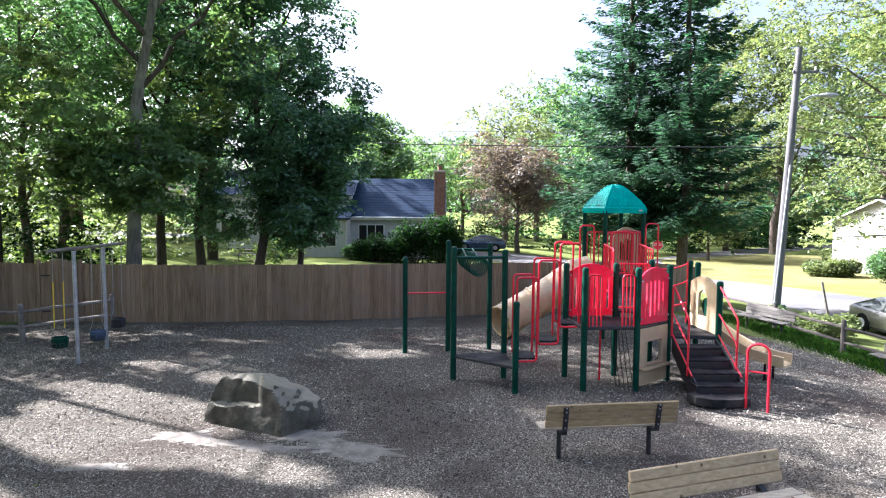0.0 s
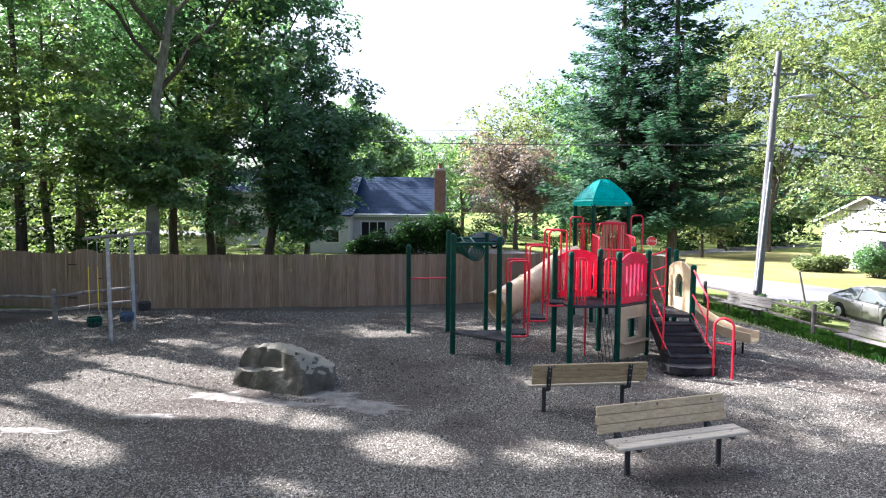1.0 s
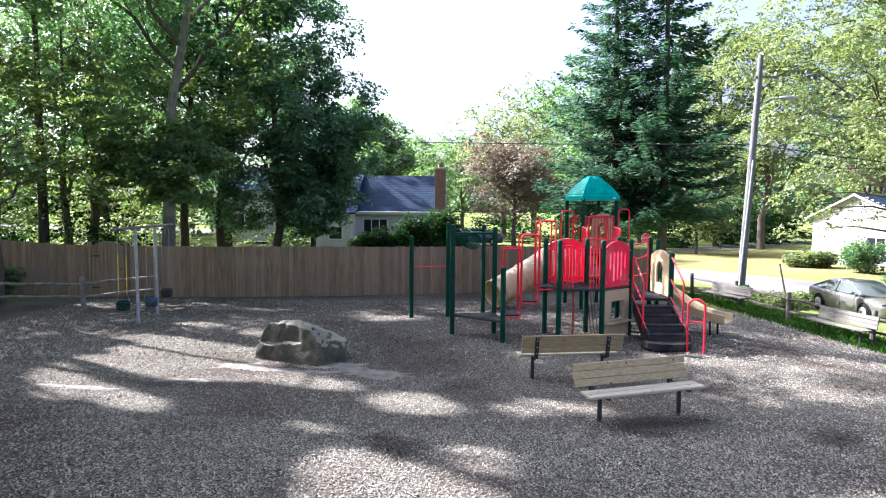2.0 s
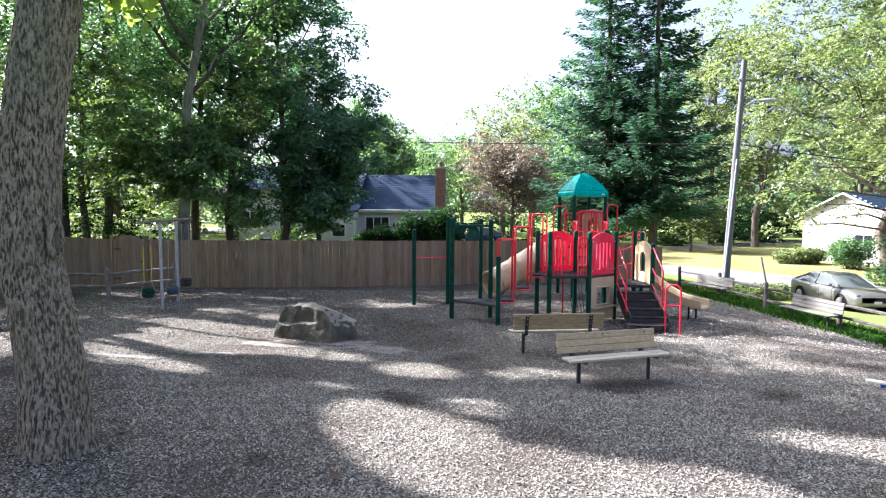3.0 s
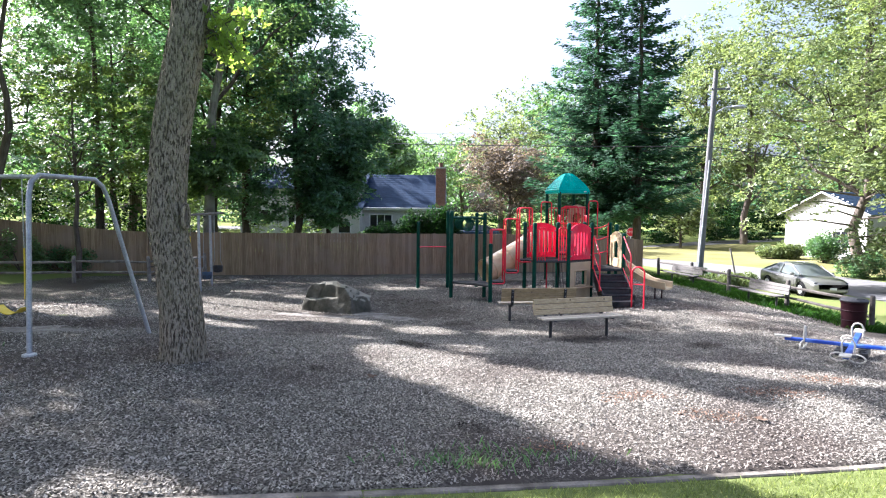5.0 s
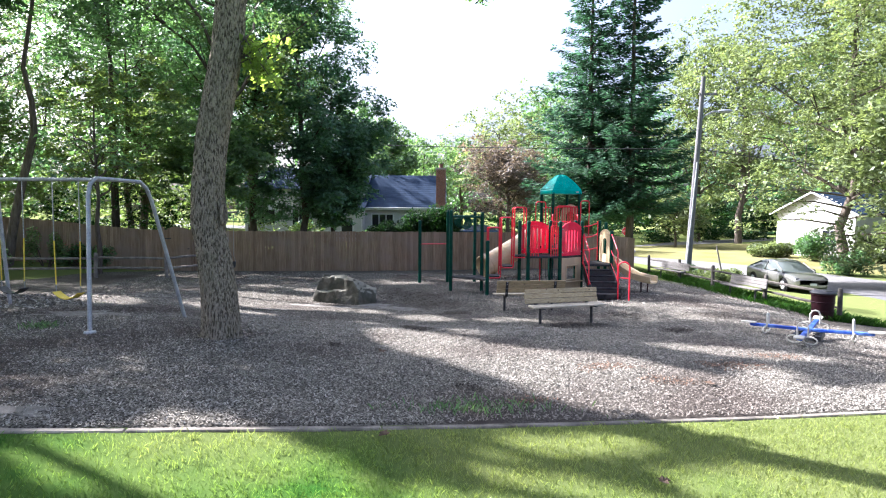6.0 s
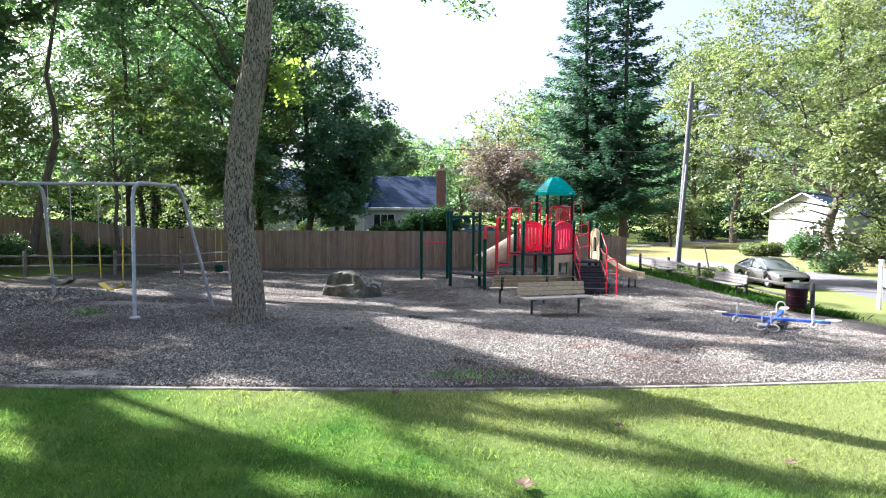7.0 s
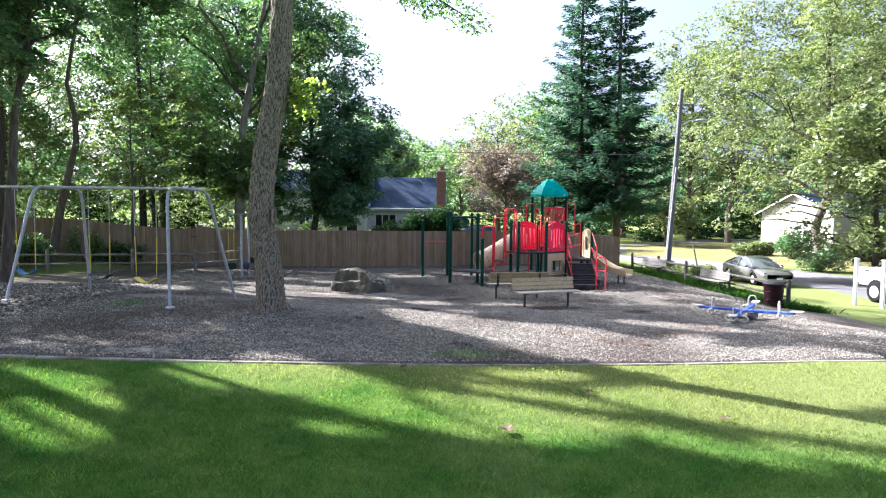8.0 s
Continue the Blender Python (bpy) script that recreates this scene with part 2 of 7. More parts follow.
def sun_and_dry_tint(m, stain):
    """Painted sunlight and dryness: yellower grass towards bed and open end, in ragged patches."""
    n, l = m.node_tree.nodes, m.node_tree.links
    mix = [x for x in n if x.type == "MIX_RGB" and tuple(round(c, 3) for c in x.inputs[2].default_value[:3]) == stain][0]
    noise_fac = mix.inputs[0].links[0].from_node.inputs[0].links[0].from_socket
    slope = n.new("ShaderNodeVectorMath")
    slope.operation = "DOT_PRODUCT"
    l.new(n.new("ShaderNodeNewGeometry").outputs["Position"], slope.inputs[0])
    slope.inputs[1].default_value = (0.02, 0.16, 0)
    add = n.new("ShaderNodeMath")
    add.operation = "MULTIPLY_ADD"
    l.new(noise_fac, add.inputs[0])
    add.inputs[1].default_value = 1.6
    l.new(slope.outputs["Value"], add.inputs[2])
    l.new(ramp(n, add.outputs[0], [(0.0, (0, 0, 0)), (0.46, (1, 1, 1))]), mix.inputs[0])


sun_and_dry_tint(M["lawn"], (0.135, 0.16, 0.054))
sun_and_dry_tint(M["blades"], (0.19, 0.236, 0.08))
M["blades"].node_tree.nodes["Principled BSDF"].inputs["Specular IOR Level"].default_value = 0.18
# pale colour on the boulder's top stands for sun on it
sunlit_stone_top(M["stone"], (0.26, 0.24, 0.18))
glass = bpy.data.materials.new("dark_window_glass")
glass.use_nodes = True
glass.node_tree.nodes["Principled BSDF"].inputs["Base Color"].default_value = (0.018, 0.02, 0.022, 1)
glass.node_tree.nodes["Principled BSDF"].inputs["Roughness"].default_value = 0.06
M["glass"] = glass
car_glass = glass.copy()
car_glass.name = "tinted_car_glass"
# lighter base colour paints sky reflection into the panes
car_glass.node_tree.nodes["Principled BSDF"].inputs["Base Color"].default_value = (0.10, 0.115, 0.11, 1)
car_glass.node_tree.nodes["Principled BSDF"].inputs["Specular IOR Level"].default_value = 0.9
M["carglass"] = car_glass


def plated_bark(name, crack, light, tint, scale):
    """Bark in short interlaced ridges with dark furrows between them."""
    m = bpy.data.materials.new(name)
    m.use_nodes = True
    n, l = m.node_tree.nodes, m.node_tree.links
    b = n["Principled BSDF"]
    b.inputs["Roughness"].default_value = 0.95
    b.inputs["Specular IOR Level"].default_value = 0.05
    geo = n.new("ShaderNodeNewGeometry")
    warp = n.new("ShaderNodeTexNoise")
    warp.inputs["Scale"].default_value = 5.0
    l.new(geo.outputs["Position"], warp.inputs["Vector"])
    add = n.new("ShaderNodeVectorMath")
    add.operation = "MULTIPLY_ADD"
    l.new(warp.outputs["Color"], add.inputs[0])
    add.inputs[1].default_value = (0.05, 0.05, 0.05)
    l.new(geo.outputs["Position"], add.inputs[2])
    mp = n.new("ShaderNodeMapping")
    mp.inputs["Scale"].default_value = (scale, scale, scale * 0.25)
    l.new(add.outputs[0], mp.inputs[0])
    ridge = n.new("ShaderNodeTexNoise")
    ridge.inputs["Scale"].default_value, ridge.inputs["Detail"].default_value = 1.0, 2.5
    l.new(mp.outputs[0], ridge.inputs["Vector"])
    fine = n.new("ShaderNodeTexNoise")
    fine.inputs["Scale"].default_value, fine.inputs["Detail"].default_value = 45, 6
    l.new(geo.outputs["Position"], fine.inputs["Vector"])
    big = n.new("ShaderNodeTexNoise")
    big.inputs["Scale"].default_value, big.inputs["Detail"].default_value = 1.6, 4
    l.new(geo.outputs["Position"], big.inputs["Vector"])
    col = ramp(n, ridge.outputs["Fac"], [(0.34, crack), (0.41, tuple(c * 1.6 for c in crack)), (0.52, light)])
    mx = n.new("ShaderNodeMixRGB")
    mx.blend_type, mx.inputs[0].default_value = "OVERLAY", 0.6
    l.new(col, mx.inputs[1])
    l.new(fine.outputs["Fac"], mx.inputs[2])
    patch = n.new("ShaderNodeMixRGB")
    l.new(ramp(n, big.outputs["Fac"], [(0.45, (0, 0, 0)), (0.7, (0.4, 0.4, 0.4))]), patch.inputs[0])
    l.new(mx.outputs[0], patch.inputs[1])
    patch.inputs[2].default_value = (*tint, 1)
    l.new(patch.outputs[0], b.inputs["Base Color"])
    hgt = n.new("ShaderNodeMath")
    hgt.operation = "MULTIPLY_ADD"
    l.new(fine.outputs["Fac"], hgt.inputs[0])
    hgt.inputs[1].default_value = 0.25
    l.new(ramp(n, ridge.outputs["Fac"], [(0.28, (0, 0, 0)), (0.60, (1, 1, 1))]), hgt.inputs[2])
    bp = n.new("ShaderNodeBump")
    bp.inputs["Strength"].default_value, bp.inputs["Distance"].default_value = 1.0, 0.03
    l.new(hgt.outputs[0], bp.inputs["Height"])
    l.new(bp.outputs[0], b.inputs["Normal"])
    return m


M["oakbark"] = plated_bark("furrowed_oak_bark", (0.070, 0.058, 0.043), (0.32, 0.272, 0.204), (0.23, 0.21, 0.14), 50)


# ---- mesh building ----
class Geo:
    """Collects vertices and faces of one mesh."""

    def __init__(self):
        self.v, self.f = [], []

    def add(self, verts, faces, m=None):
        o = len(self.v)
        self.v += [tuple(m @ Vector(p)) if m else tuple(p) for p in verts]
        self.f += [tuple(o + i for i in face) for face in faces]
        return self

    def box(self, size, at=(0, 0, 0), bevel=0.0, m=None):
        """A box with chamfered edges, centred on at."""
        h = [s / 2 for s in size]
        t = Matrix.Translation(at)
        t = m @ t if m else t
        if bevel <= 0:
            vs = [(x * h[0], y * h[1], z * h[2]) for x in (-1, 1) for y in (-1, 1) for z in (-1, 1)]
            return self.add(vs, [(0, 1, 3, 2), (4, 6, 7, 5), (0, 4, 5, 1), (2, 3, 7, 6), (0, 2, 6, 4), (1, 5, 7, 3)], t)
        b = min(bevel, min(h) * 0.95)
        vs, ix = [], {}
        for sx in (-1, 1):
            for sy in (-1, 1):
                for sz in (-1, 1):
                    s = (sx, sy, sz)
                    for ax in range(3):
                        ix[(s, ax)] = len(vs)
                        vs.append(tuple(s[k] * (h[k] if k == ax else h[k] - b) for k in range(3)))
        fs = []
        for ax in range(3):
            u, w = (ax + 1) % 3, (ax + 2) % 3
            for sg in (-1, 1):
                q = []
                for a, c in ((-1, -1), (1, -1), (1, 1), (-1, 1)):
                    s = [0, 0, 0]
                    s[ax], s[u], s[w] = sg, a, c
                    q.append(ix[(tuple(s), ax)])
                fs.append(tuple(q if sg > 0 else q[::-1]))
            for a in (-1, 1):
                for c in (-1, 1):
                    lo, hi = [0, 0, 0], [0, 0, 0]
                    lo[ax], hi[ax] = -1, 1
                    lo[u] = hi[u] = a
                    lo[w] = hi[w] = c
                    q = [ix[(tuple(lo), u)], ix[(tuple(hi), u)], ix[(tuple(hi), w)], ix[(tuple(lo), w)]]
                    fs.append(tuple(q if a * c < 0 else q[::-1]))
        for sx in (-1, 1):
            for sy in (-1, 1):
                for sz in (-1, 1):
                    s = (sx, sy, sz)
                    q = [ix[(s, k)] for k in range(3)]
                    fs.append(tuple(q if sx * sy * sz > 0 else q[::-1]))
        return self.add(vs, fs, t)

    def tube(self, pts, r, seg=10, closed=False, m=None):
        """A round tube along points; r: one radius, or one for each point."""
        pts = [Vector(p) for p in pts]
        n = len(pts)
        rs = r if isinstance(r, (list, tuple)) else [r] * n
        vs, fs, side = [], [], None
        for i, p in enumerate(pts):
            d = (pts[(i + 1) % n] - pts[i - 1]) if closed else (pts[min(i + 1, n - 1)] - pts[max(i - 1, 0)])
            d.normalize()
            if side is None:
                side = d.orthogonal().normalized()
            side = (side - d * side.dot(d)).normalized()
            up = d.cross(side)
            for k in range(seg):
                a = 2 * math.pi * k / seg
                vs.append(p + (side * math.cos(a) + up * math.sin(a)) * rs[i])
        for i in range(n if closed else n - 1):
            for k in range(seg):
                a, b = i * seg, ((i + 1) % n) * seg
                fs.append((a + k, a + (k + 1) % seg, b + (k + 1) % seg, b + k))
        if not closed:
            fs += [tuple(range(seg))[::-1], tuple((n - 1) * seg + k for k in range(seg))]
        return self.add(vs, fs, m)

    def lathe(self, profile, seg=16, m=None):
        """A shape turned round z from (radius, height) pairs."""
        vs = [(r * math.cos(2 * math.pi * k / seg), r * math.sin(2 * math.pi * k / seg), z) for r, z in profile for k in range(seg)]
        fs = [(i * seg + k, i * seg + (k + 1) % seg, (i + 1) * seg + (k + 1) % seg, (i + 1) * seg + k) for i in range(len(profile) - 1) for k in range(seg)]
        fs += [tuple(range(seg))[::-1], tuple((len(profile) - 1) * seg + k for k in range(seg))]
        return self.add(vs, fs, m)

    def prism(self, outline, z0, z1, m=None):
        """An outline in the xy plane raised from z0 to z1."""
        n = len(outline)
        vs = [(x, y, z0) for x, y in outline] + [(x, y, z1) for x, y in outline]
        fs = [tuple(range(n))[::-1], tuple(range(n, 2 * n))] + [(i, (i + 1) % n, n + (i + 1) % n, n + i) for i in range(n)]
        return self.add(vs, fs, m)

    def sheet(self, outer, holes, thick, m=None):
        """A board with holes: outlines in the local xz plane, thickness along y."""
        bm = bmesh.new()
        edges = []
        for loop in [outer, *holes]:
            vs = [bm.verts.new((x, -thick / 2, z)) for x, z in loop]
            edges += [bm.edges.new((vs[i], vs[(i + 1) % len(vs)])) for i in range(len(vs))]
        bmesh.ops.triangle_fill(bm, use_beauty=True, use_dissolve=False, edges=edges)
        ex = bmesh.ops.extrude_face_region(bm, geom=bm.faces[:])
        bmesh.ops.translate(bm, vec=(0, thick, 0), verts=[e for e in ex["geom"] if isinstance(e, bmesh.types.BMVert)])
        bmesh.ops.recalc_face_normals(bm, faces=bm.faces)
        bm.verts.index_update()
        self.add([v.co.copy() for v in bm.verts], [tuple(v.index for v in f.verts) for f in bm.faces], m)
        bm.free()
        return self

    def mesh(self, name, material, smooth=False):
        me = bpy.data.meshes.new(name)
        me.from_pydata(self.v, [], self.f)
        me.materials.append(material)
        if smooth:
            me.shade_smooth()
            me.set_sharp_from_angle(angle=radians(38))
        return me


def part(name, geo, material=None, parent=None, label="", smooth=False, m=None):
    """One mesh object from a Geo or a ready mesh, under a thing or a part."""
    me = geo.mesh(name, material, smooth) if isinstance(geo, Geo) else geo
    ob = new(name, me)
    if parent:
        ob.parent = parent
    if m:
        ob.matrix_basis = m
    if label:
        tagged(ob, label)
    return ob


def thing(name, at, label, category, group="", kind="", turn=0):
    """An Empty at a thing's base, to hold its parts."""
    ob = new(name)
    ob.matrix_basis = pose(*at, 0, 0, turn)
    return tagged(ob, label, category, group, kind)


def quads(name, verts, material):
    """A mesh of loose quads from an array (n, 4, 3)."""
    n = len(verts)
    me = bpy.data.meshes.new(name)
    me.vertices.add(4 * n)
    me.vertices.foreach_set("co", np.ascontiguousarray(verts, dtype=np.float32).ravel())
    me.loops.add(4 * n)
    me.loops.foreach_set("vertex_index", np.arange(4 * n, dtype=np.int32))
    me.polygons.add(n)
    me.polygons.foreach_set("loop_start", np.arange(0, 4 * n, 4, dtype=np.int32))
    me.materials.append(material)
    me.update(calc_edges=True)
    return me


def ease(t):
    t = min(1.0, max(0.0, t))
    return t * t * (3 - 2 * t)


def ground_z(x, y):
    """The lie of the land: flat play area, rising towards the lawn, falling towards the road."""
    near = 0.45 - 0.25 * ease(x / 8) + 0.33 * ease(-x / 4.8)
    # an even fall along the edging between mulch and lawn
    xe = min(max(x, -9), 11)
    near += (0.505 - 0.06 * xe + 0.0025 * xe * xe - near) * ease((-0.35 + 0.235 * x - y) / 1.6)
    z = near * ease((9 + 3 * ease((-x - 3) / 6) - y) / 8.5)
    z -= 0.85 * ease((x - 6) / 11) * ease((y + 6) / 14)
    z -= 0.2 * ease((y - 17) / 10) * ease((x + 10) / 12)
    z += 0.55 * ease((-x - 12) / 7) * ease((y - 14.6) / 2)
    return z - 0.05


def on_ground(x, y, dz=0.0):
    return (x, y, ground_z(x, y) + dz)


# ---- ground, play bed, roads ----
def grid_mesh(name, material, xs, ys, zf, smooth=True):
    xs, ys = list(xs), list(ys)
    g = Geo()
    g.v = [(x, y, zf(x, y)) for y in ys for x in xs]
    w = len(xs)
    g.f = [(j * w + i, j * w + i + 1, (j + 1) * w + i + 1, (j + 1) * w + i) for j in range(len(ys) - 1) for i in range(w - 1)]
    return g.mesh(name, material, smooth)


def steps(*spans):
    out = []
    for a, b, n in spans:
        out += [a + (b - a) * i / n for i in range(n)]
    return out + [spans[-1][1]]


gx = steps((-900, -60, 12), (-60, -24, 18), (-24, 30, 108), (30, 70, 20), (70, 900, 12))
gy = steps((-300, -20, 10), (-20, 30, 100), (30, 90, 30), (90, 1200, 14))
ground = part("ground", grid_mesh("ground", M["lawn"], gx, gy, lambda x, y: ground_z(x, y) + 0.012 * noise.noise((x * 1.3, y * 1.3, 0))))
tagged(ground, "gently sloping mown green lawn, yellowed for sunlight and in dry patches", "ground", kind="structure")


def curb_y(x):
    return -1.95 + 0.235 * x


def along(line, v):
    """The point at the share v of a polyline whose nodes are evenly spread."""
    k = min(len(line) - 2, int(v * (len(line) - 1)))
    f = v * (len(line) - 1) - k
    return [line[k][i] * (1 - f) + line[k + 1][i] * f for i in (0, 1)]


BED_LEFT = [(-15, curb_y(-15)), (-16.5, 3), (-17.5, 9), (-17, 13.6), (-12.4, 18.0)]
BED_RIGHT = [(15.5, curb_y(15.5)), (15.3, 5.5), (13.6, 9.3), (11.3, 13.0), (10.0, 16.8), (8.6, 22.0)]


def bed_point(u, v):
    a, b = along(BED_LEFT, v), along(BED_RIGHT, v)
    x, y = a[0] * (1 - u) + b[0] * u, a[1] * (1 - u) + b[1] * u
    return x, y


def bed_z(x, y):
    return ground_z(x, y) + 0.03 + 0.03 * noise.noise((x * 0.7, y * 0.7, 3)) + 0.012 * noise.noise((x * 3.1, y * 3.1, 7))


def bed():
    g = Geo()
    nu, nv = 230, 190
    for j in range(nv + 1):
        for i in range(nu + 1):
            x, y = bed_point(i / nu, j / nv)
            edge = min(i, nu - i, j * 2, (nv - j) * 2) / 3
            g.v.append((x, y, bed_z(x, y) - 0.09 * (1 - ease(edge))))
    w = nu + 1
    g.f = [(j * w + i, j * w + i + 1, (j + 1) * w + i + 1, (j + 1) * w + i) for j in range(nv) for i in range(nu)]
    return g


mulch = part("mulch_bed", bed(), M["mulch"], smooth=True)
tagged(mulch, "grey-brown wood chip mulch covering the play area", "ground", kind="structure")


def soil_patch(x, y, rx, ry, turn, seed):
    rnd = random.Random(seed)
    g = Geo()
    n, rings = 90, 6
    wob = [rnd.uniform(0.6, 1.25) for _ in range(12)]
    for k in range(rings + 1):
        for i in range(n):
            a = 2 * math.pi * i / n
            p = a / (2 * math.pi) * 12
            w = wob[int(p) % 12] * (1 - p % 1) + wob[(int(p) + 1) % 12] * (p % 1)
            w *= 1 + 0.55 * noise.noise((math.cos(a) * 3.1, math.sin(a) * 3.1, seed)) + 0.45 * noise.noise((math.cos(a) * 9, math.sin(a) * 9, seed + 5))
            r = k / rings * w
            dx, dy = math.cos(a) * rx * r, math.sin(a) * ry * r
            c, s = math.cos(radians(turn)), math.sin(radians(turn))
            px, py = x + dx * c - dy * s, y + dx * s + dy * c
            g.v.append((px, py, bed_z(px, py) + 0.004 * (1 - (k / rings) ** 2) + (-0.02 if k == rings else 0.003)))
    g.f = [(k * n + i, k * n + (i + 1) % n, (k + 1) * n + (i + 1) % n, (k + 1) * n + i) for k in range(rings) for i in range(n)]
    ob = part("soil_patch", g, M["soil"], smooth=True)
    return tagged(ob, "bare pale dusty soil worn through the mulch", "bare soil", "bare soil patches", "structure")


SOIL = [(-1.35, 8.5, 0.75, 0.42, -12), (-2.0, 8.95, 0.6, 0.4, 0), (-3.5, 8.75, 0.75, 0.22, -8),
                                        (-4.6, 7.6, 0.6, 0.18, 15), (-5.6, 6.4, 0.8, 0.2, 20), (-6.8, 3.0, 0.9, 0.35, 5), (-4.4, -2.4, 0.5, 0.22, 10), (-4.0, 8.9, 0.7, 0.3, 10), (-2.6, 8.5, 0.8, 0.2, -10)]
for k, (x, y, rx, ry, tn) in enumerate(SOIL):
    soil_patch(x, y, rx, ry, tn, k)


def ribbon(name, line, width, lift, material):
    """A strip of road along a smooth line."""
    pts = []
    for i in range(len(line) - 1):
        p0, p1, p2, p3 = [Vector(line[max(0, min(len(line) - 1, i + k))]) for k in (-1, 0, 1, 2)]
        for s in range(14):
            t = s / 14
            pts.append(0.5 * (2 * p1 + (p2 - p0) * t + (2 * p0 - 5 * p1 + 4 * p2 - p3) * t * t + (3 * p1 - p0 - 3 * p2 + p3) * t ** 3))
    g = Geo()
    n = 9
    for i, p in enumerate(pts):
        d = (pts[min(i + 1, len(pts) - 1)] - pts[max(i - 1, 0)]).normalized()
        for k in range(n):
            q = p + Vector((-d.y, d.x)) * width * (0.5 - k / (n - 1))
            g.v.append((q.x, q.y, ground_z(q.x, q.y) + lift - (0.12 if k in (0, n - 1) else 0)))
    g.f = [(i * n + k, (i + 1) * n + k, (i + 1) * n + k + 1, i * n + k + 1) for i in range(len(pts) - 1) for k in range(n - 1)]
    return part(name, g, material, smooth=True)


tagged(ribbon("road", [(22.0, -60), (22.0, -10), (22.3, 10), (22.4, 20), (20.4, 29.5), (17, 36.5), (11, 43), (2, 50), (-12, 58), (-40, 70), (-90, 90)], 9.0, 0.05, M["road"]), "pale grey asphalt street curving past the playground", "road", kind="structure")
tagged(ribbon("side_road", [(14, 46), (24, 58), (36, 70), (60, 86), (110, 110)], 5.5, 0.06, M["road"]), "grey side street running off under the trees", "road", kind="structure")


LAWN_NEAR = [(16.2, 41.4), (19.2, 39.6), (22.2, 37.4), (25.0, 34.0), (27.2, 30.5), (28.2, 26.0), (28.0, 12.0)]
LAWN_FAR = [(20.5, 56.5), (27.0, 60.5), (34.0, 65.5), (44.0, 64.0), (50.0, 54.0), (54.0, 38.0), (54.0, 12.0)]


def far_lawn():
    g = Geo()
    nu, nv = 24, 60
    for j in range(nv + 1):
        a, b = along(LAWN_NEAR, j / nv), along(LAWN_FAR, j / nv)
        for i in range(nu + 1):
            u = i / nu
            x, y = a[0] * (1 - u) + b[0] * u, a[1] * (1 - u) + b[1] * u
            edge = ease(min(i, nu - i, j, nv - j) / 1.0)
            g.v.append((x, y, ground_z(x, y) + 0.10 * edge + 0.02 * noise.noise((x, y, 5))))
    w = nu + 1
    g.f = [(j * w + i, (j + 1) * w + i, (j + 1) * w + i + 1, j * w + i + 1) for j in range(nv) for i in range(nu)]
    g.f = [f[::-1] for f in g.f]
    return tagged(part("far_lawn", g, M["farlawn"], smooth=True), "lawn across the street, coloured yellowish as if sunlit", "lawn", kind="structure")


far_lawn()


# ---- edging timbers ----
def edging():
    top = thing("edging", (0, 0, 0), "pale weathered landscape timbers between mulch and lawn", "edging", kind="structure")
    g = Geo().box((2.4, 0.095, 0.14), (0, 0, 0), 0.012)
    me = g.mesh("timber", M["timber"])
    for k in range(11):
        x0, x1 = -14.7 + 2.34 * k, -14.7 + 2.34 * (k + 1)
        a, b = Vector((x0, curb_y(x0), ground_z(x0, curb_y(x0)))), Vector((x1, curb_y(x1), ground_z(x1, curb_y(x1))))
        c, d = (a + b) / 2, b - a
        part("timber", me, M["timber"], top, m=pose(c.x, c.y + 0.05, c.z - 0.055 + random.uniform(-0.004, 0.004), 0, -math.degrees(math.asin(d.z / d.length)), math.degrees(math.atan2(d.y, d.x)) + random.uniform(-0.2, 0.2)))


edging()


# ---- fences ----
def board_fence(name, line, label, height=1.83):
    top = thing(name, (line[0][0], line[0][1], 0), label, "fence", kind="structure")
    inv = Matrix.Translation((-line[0][0], -line[0][1], 0))
    me = Geo().box((0.136, 0.02, height), (0, 0, height / 2), 0.004).mesh("board", M["fence"])
    post = Geo().box((0.1, 0.1, height + 0.04), (0, 0, height / 2), 0.01).mesh("post", M["fence"])
    rnd = random.Random(5)
    for a, b in zip(line, line[1:]):
        a, b = Vector(a), Vector(b)
        d, tn = b - a, math.degrees(math.atan2(b.y - a.y, b.x - a.x))
        n = int(d.length / 0.138)
        for i in range(n):
            p = a + d * ((i + 0.5) / n)
            z = ground_z(p.x, p.y) - 0.02 + rnd.uniform(-0.012, 0.012)
            off = Vector((d.y, -d.x)).normalized() * rnd.uniform(0, 0.006)
            part("board", me, M["fence"], top, m=inv @ pose(p.x + off.x, p.y + off.y, z, 0, rnd.uniform(-0.1, 0.1), tn))
        for i in range(int(d.length / 2.4) + 1):
            p = a + d * min(1, i * 2.4 / d.length) + Vector((-d.y, d.x)).normalized() * 0.11
            part("post", post, M["fence"], top, m=inv @ pose(p.x, p.y, ground_z(p.x, p.y) - 0.1, 0, 0, tn))
        for h in (0.3, 0.95, 1.6):
            q = [(a + d * t / 8) + Vector((-d.y, d.x)).normalized() * 0.035 for t in range(9)]
            g = Geo()
            for c, e in zip(q, q[1:]):
                mid, ln = (c + e) / 2, (e - c).length
                g.box((ln, 0.035, 0.085), (0, 0, 0), 0.005, inv @ pose(mid.x, mid.y, ground_z(mid.x, mid.y) + h, 0, 0, tn))
            part("rail", g, M["fence"], top)
    return top


board_fence("fence_back", [(-12.4, 18.1), (-8.0, 18.0), (-3.0, 18.8), (3.5, 20.7), (10.1, 23.2)], "tall weathered brown cedar board fence behind the play area")
board_fence("fence_side", [(-21.5, 15.9), (-16.5, 17.1), (-12.42, 18.06)], "tall dark weathered board fence closing the play area")


